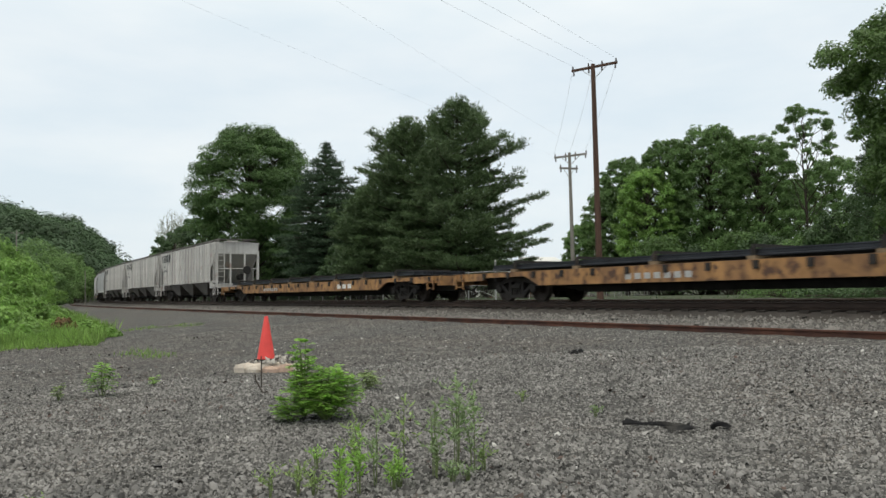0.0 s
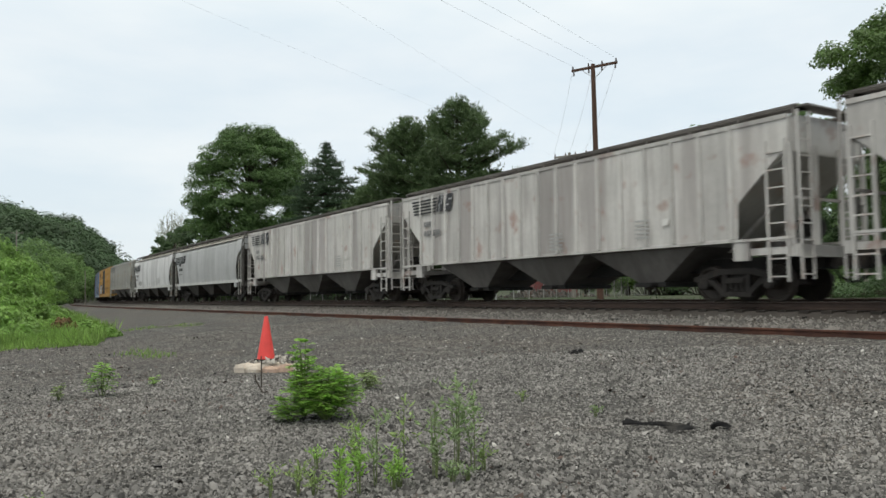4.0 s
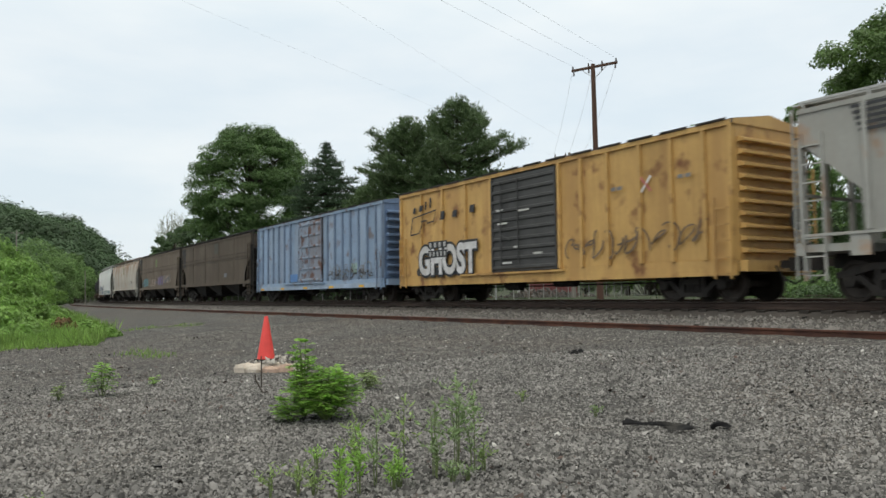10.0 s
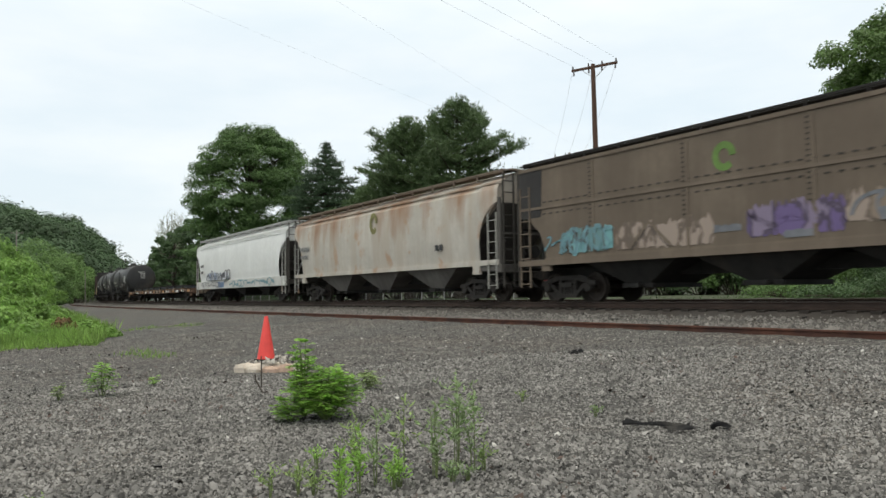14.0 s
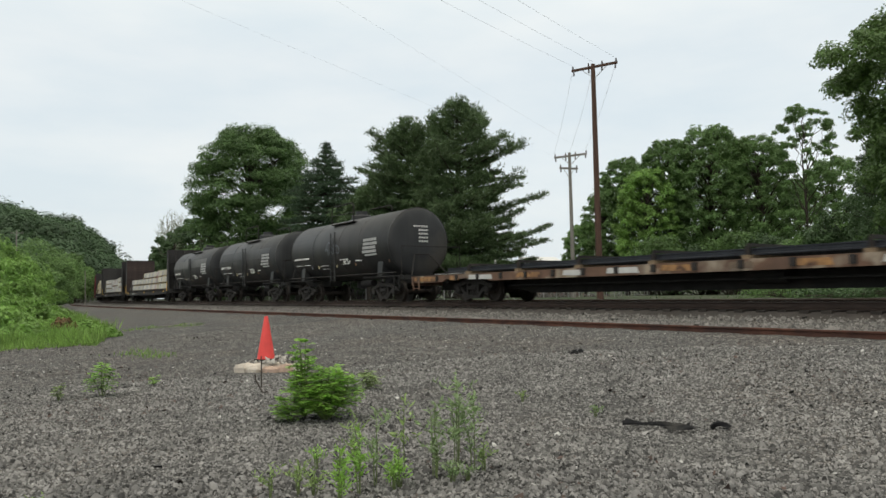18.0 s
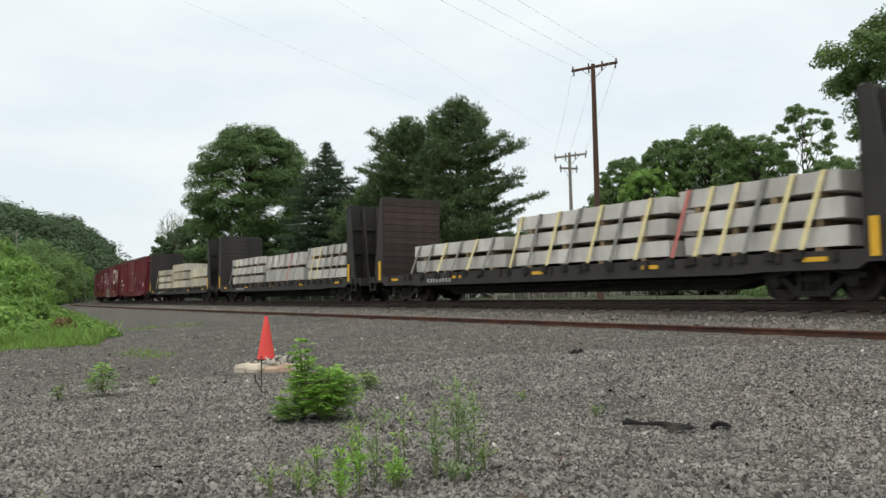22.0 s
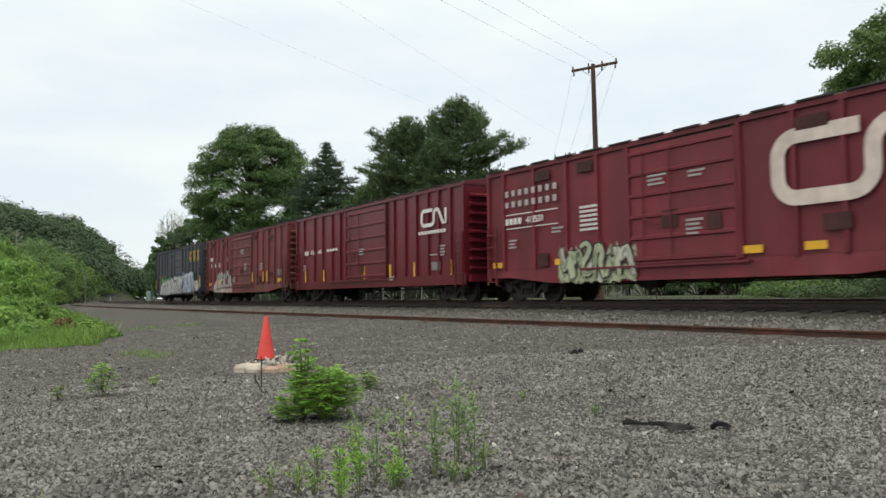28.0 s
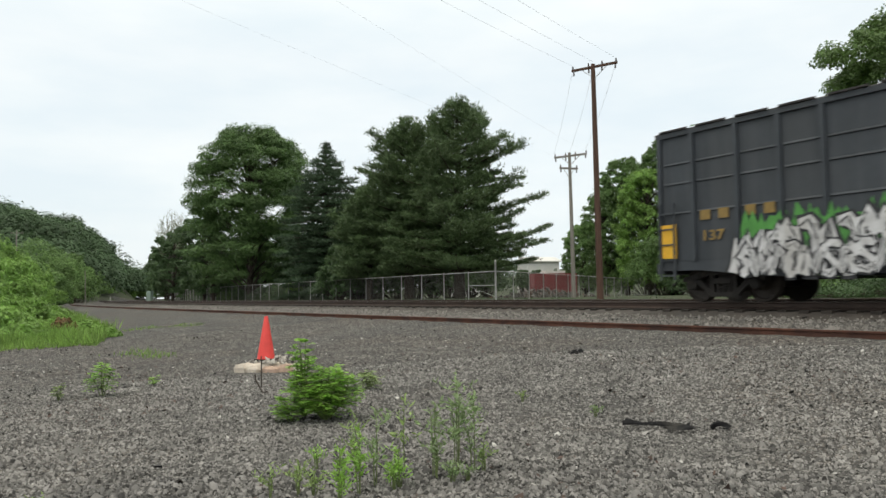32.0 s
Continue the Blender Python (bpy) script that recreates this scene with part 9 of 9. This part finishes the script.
def tall_weed(x, y, height, label, seed, leaf_mat=None, stems=3, spread=0.12, leaf=0.022, name="tall_weed"):
    """Thin upright weed: stems with short side shoots towards the top, each set with narrow leaves."""
    r = random.Random(seed)
    leaf_mat = leaf_mat or M_WEED2
    z = float(ground_z(x, y)[0])
    tw = thing(name, label, "weed", "tall weeds on the gravel", at=pose(x, y, z))
    C, A, B = [], [], []

    def leafy(p, q, n, f0, size):
        ax = (q - p).normalized()
        for k in range(n):
            f = f0 + (1 - f0) * (k + r.random()) / n
            b = r.uniform(0, math.tau)
            d = (Vector((math.cos(b), math.sin(b), r.uniform(-0.1, 0.7))) + ax * 0.5).normalized()
            ln = size * r.uniform(0.6, 1.3)
            C.append(p.lerp(q, f) + d * ln)
            A.append(d * ln)
            B.append(d.cross(Vector((r.uniform(-1, 1), r.uniform(-1, 1), 1))).normalized() * ln * 0.32)
    for i in range(stems):
        a = i * 2.4 + r.uniform(-0.5, 0.5)
        rr = spread * 0.45 * (i > 0) * r.uniform(0.4, 1.0)
        foot = Vector((rr * 0.5 * math.cos(a), rr * 0.5 * math.sin(a), 0))
        top = Vector((rr * math.cos(a), rr * math.sin(a), height * (1.0 if i == 0 else r.uniform(0.45, 0.95))))
        part("stem", MB().tube([tuple(foot), tuple(foot.lerp(top, 0.5) + Vector((r.uniform(-1, 1), r.uniform(-1, 1), 0)) * 0.012), tuple(top)], [0.0042, 0.0034, 0.0015], 4, cap=False), M_STEM, tw)
        leafy(foot, top, int(height / 0.022), 0.40, leaf)
        for k in range(int(2 + 9 * height)):
            f = r.uniform(0.32, 0.92)
            b = r.uniform(0, math.tau)
            ln = spread * r.uniform(0.5, 1.35) * (1.25 - 0.7 * abs(f - 0.6))
            p = foot.lerp(top, f)
            q = p + Vector((math.cos(b), math.sin(b), r.uniform(0.3, 1.0))).normalized() * ln
            leafy(p, q, max(4, int(ln / 0.015)), 0.25, leaf)
    part("leaves", quads_mesh("leaves", np.array(C), np.array(A), np.array(B), leaf_mat, tip=True), leaf_mat, tw)
    return tw


frond_bush(-1.17, 7.60, 0.52, 0.88, "bright green leafy weed bush growing in the gravel", M_WEED, 301, fronds=380, pairs=7, leaflet=0.034)
frond_bush(-1.50, 7.52, 0.28, 0.46, "low bright green weed at the foot of a bush", M_WEED, 307, fronds=70, pairs=6, leaflet=0.03)
frond_bush(-1.41, 7.70, 0.86, 0.36, "tall bright green weed shoot beside the slab", M_WEED, 302, fronds=130, pairs=6, leaflet=0.032)
frond_bush(-0.98, 9.9, 0.26, 0.46, "low spreading green weed", M_WEED2, 303, fronds=60, pairs=5, leaflet=0.026)
frond_bush(-4.40, 9.9, 0.52, 0.52, "pale green weed clump on the gravel", M_WEED, 304, fronds=80, pairs=5, leaflet=0.028)
frond_bush(-4.80, 9.6, 0.24, 0.26, "small pale green weed on the gravel", M_WEED2, 305, fronds=34, pairs=4, leaflet=0.024)
frond_bush(-4.15, 11.0, 0.14, 0.3, "low green weed on the gravel", M_WEED, 306, fronds=20, pairs=4, leaflet=0.024)
for i, (x, y, h_, st, m, wd) in enumerate((
        (0.08, 5.30, 0.62, 4, M_WEED3, 0.17), (0.20, 5.36, 0.56, 2, M_WEED3, 0.12), (-0.07, 5.25, 0.50, 2, M_WEED3, 0.12), (0.27, 5.35, 0.26, 3, M_WEED2, 0.07), (-0.06, 5.15, 0.30, 3, M_WEED3, 0.08),
        (-0.27, 5.15, 0.58, 1, M_WEED2, 0.09), (-0.45, 5.02, 0.50, 2, M_WEED3, 0.10), (-0.60, 5.20, 0.42, 2, M_WEED2, 0.09), (-0.54, 4.85, 0.42, 3, M_WEED, 0.08), (-0.64, 4.68, 0.32, 4, M_WEED, 0.08), (-0.62, 4.55, 0.22, 4, M_WEED, 0.07),
        (-0.30, 4.98, 0.26, 6, M_WEED, 0.09), (-0.33, 4.92, 0.16, 5, M_WEED, 0.07), (-0.92, 4.85, 0.22, 4, M_WEED2, 0.09), (-0.82, 4.82, 0.16, 4, M_WEED2, 0.08), (-1.08, 4.80, 0.20, 3, M_WEED2, 0.09), (-0.92, 5.55, 0.17, 4, M_WEED, 0.07),
        (0.05, 5.05, 0.14, 5, M_WEED3, 0.08), (0.15, 5.1, 0.10, 5, M_WEED3, 0.08), (0.85, 8.4, 0.14, 4, M_WEED2, 0.07), (-2.3, 4.3, 0.12, 4, M_WEED2, 0.08), (1.45, 7.4, 0.10, 5, M_WEED3, 0.08), (-0.72, 6.1, 0.14, 3, M_WEED3, 0.07), (-0.1, 7.1, 0.10, 4, M_WEED3, 0.06))):
    tall_weed(x, y, h_, "thin pale green weed standing in the gravel", 320 + i, m, st, wd, 0.024 if h_ > 0.3 else 0.019)


def grass_patch(name, region, count, height, width, material, seed, label):
    """Many blades of long grass over a region; region: function giving n places."""
    rng = np.random.default_rng(seed)
    xy = region(rng, count)
    z = ground_z(xy[:, 0], xy[:, 1])
    n = len(xy)
    d = unit(rng.normal(0, 0.35, (n, 3)) + (0, 0, 1.0))
    ln = (height * rng.uniform(0.3, 1.15, n) * np.clip(0.75 + 0.45 * wob(xy[:, 0], xy[:, 1], 1.6, 3.0), 0.25, 1.3))[:, None]
    b = unit(np.cross(d, rng.normal(size=(n, 3)))) * width
    c = np.stack([xy[:, 0], xy[:, 1], z], 1) + d * ln * 0.5
    return tagged(new(name, quads_mesh(name, c, d * ln * 0.55, b, material, tip=True)), label, "grass", kind="stuff")


def bank_region(rng, n):
    y = rng.uniform(17.5, 60, n)
    b = rng.uniform(-0.66, -0.40, n)
    x = b * y
    edge = np.interp(y, [17, 20.5, 22, 26, 32, 45, 60], [-0.50, -0.465, -0.44, -0.432, -0.452, -0.489, -0.503]) + 0.008 * np.sin(y * 1.3) + 0.006 * np.sin(y * 3.1 + 1)
    near = np.interp(b, [-0.62, -0.43], [17.8, 20.8]) + 0.3 * np.sin(x * 2.3) + 0.2 * np.sin(x * 5.1)
    ok = (b < edge) & (y > near)
    return np.stack([x[ok], y[ok]], 1)


grass_patch("long_grass", bank_region, 60000, 0.50, 0.014, M_GRASS, 401, "long green grass on the bank beside the lot")


def tuft_region(rng, n):
    c = np.array([(-10.7, 28.2), (-9.9, 28.4), (-9.2, 27.8), (-11.2, 27.6), (-6.6, 16.6), (-6.0, 15.9)])
    p = c[rng.integers(0, len(c), n)] + rng.normal(0, 1, (n, 2)) * (0.22, 0.22)
    return p


grass_patch("sparse_grass", tuft_region, 480, 0.17, 0.008, M_GRASS, 402, "sparse grass tufts in the gravel")


def verge_region(rng, n):
    s, o = rng.uniform(-230, 40, n), rng.uniform(-17, -11.6, n)
    x, y, _ = on_track(s, o)
    return np.stack([x, y], 1)


grass_patch("verge_grass", verge_region, 7000, 0.16, 0.02, M_LEAFDK, 403, "rough green verge beyond the far track")
for i, (x, y, hh, ww) in enumerate(((-12.4, 22.5, 0.6, 1.8), (-14.2, 24.0, 1.1, 2.4), (-11.8, 25.2, 0.5, 1.6), (-14.6, 29.0, 0.6, 2.4), (-16.0, 27.0, 1.5, 2.8), (-17.8, 32.5, 1.3, 2.8), (-18.4, 36.0, 0.6, 2.2), (-22.2, 42.0, 0.8, 3.0), (-13.4, 21.2, 0.5, 1.3), (-10.9, 24.4, 0.35, 1.0))):
    shrub(x, y, hh, ww, "fresh green weeds and vines on the bank", M_LEAFLT, 420 + i, leaves=5200, leaf=0.085, name="bank_weeds", group="weeds on the bank")
shrub(-12.2, 24.6, 0.75, 1.0, "patch of dead brown weeds among green ones", M_DEAD, 430, leaves=1500, leaf=0.06, name="dead_weeds")


# ---- wooden ties of the main track, one by one where they can be told apart ----
tie_me = MB().prism_x([(-1.30, -0.18), (1.30, -0.18), (1.30, -0.012), (1.285, 0.0), (-1.285, 0.0), (-1.30, -0.012)], -0.115, 0.115).mesh("tie")
rt = random.Random(9)
for i in range(210):
    s = -86 + 0.53 * i
    x, y, h = on_track(s + rt.uniform(-0.03, 0.03), rt.uniform(-0.04, 0.06))
    part("tie", tie_me, M_TIE, main_track, at=pose(float(x), float(y), RAIL_Z - 0.174, 0, 0, math.degrees(float(h)) + rt.uniform(-1, 1)))
tie_me2 = MB().prism_x([(-1.28, -0.18), (1.28, -0.18), (1.28, 0.0), (-1.28, 0.0)], -0.11, 0.11).mesh("tie")
for i in range(90):
    x, y, h = on_track(-18 + 0.53 * i, 4.35)
    part("tie", tie_me2, M_TIE, siding, at=pose(float(x), float(y), 0.625 - 0.176, 0, 0, math.degrees(float(h))))


# ---- the running of the train ----
def car_pose(s, dx=0.0, half=6.0):
    """A car with its middle at s stands on the chord between its two trucks; dx: a load's place along it."""
    x0, y0, _ = on_track(s - half)
    x1, y1, _ = on_track(s + half)
    h = math.atan2(y1 - y0, x1 - x0)
    mx, my = (x0 + x1) / 2, (y0 + y1) / 2
    return pose(float(mx + dx * math.cos(h)), float(my + dx * math.sin(h)), RAIL_Z, 0, 0, math.degrees(h))


def motions():
    times = [0.5 * i for i in range(65)]
    for ob, mid in TRAIN:
        walk(ob, [(t, car_pose(mid + gone(t))) for t in times])
    for ob, mid, dx in RIDERS:
        walk(ob, [(t, car_pose(mid + gone(t), dx)) for t in times])
    middle = dict(TRAIN)
    for w, car, along, sx in WHEELSETS:
        base = middle[car] + along
        rows = []
        for f in range(0, 961):
            t = f / 30
            s = base + gone(t)
            if -55 < s < 26 or f in (0, 960):
                turn = math.degrees(min(max(s, -55), 26) / WHEEL_R)
                rows.append((t, pose(sx, 0, WHEEL_R, 0, turn % 360.0, 0)))
        walk(w, rows)


motions()
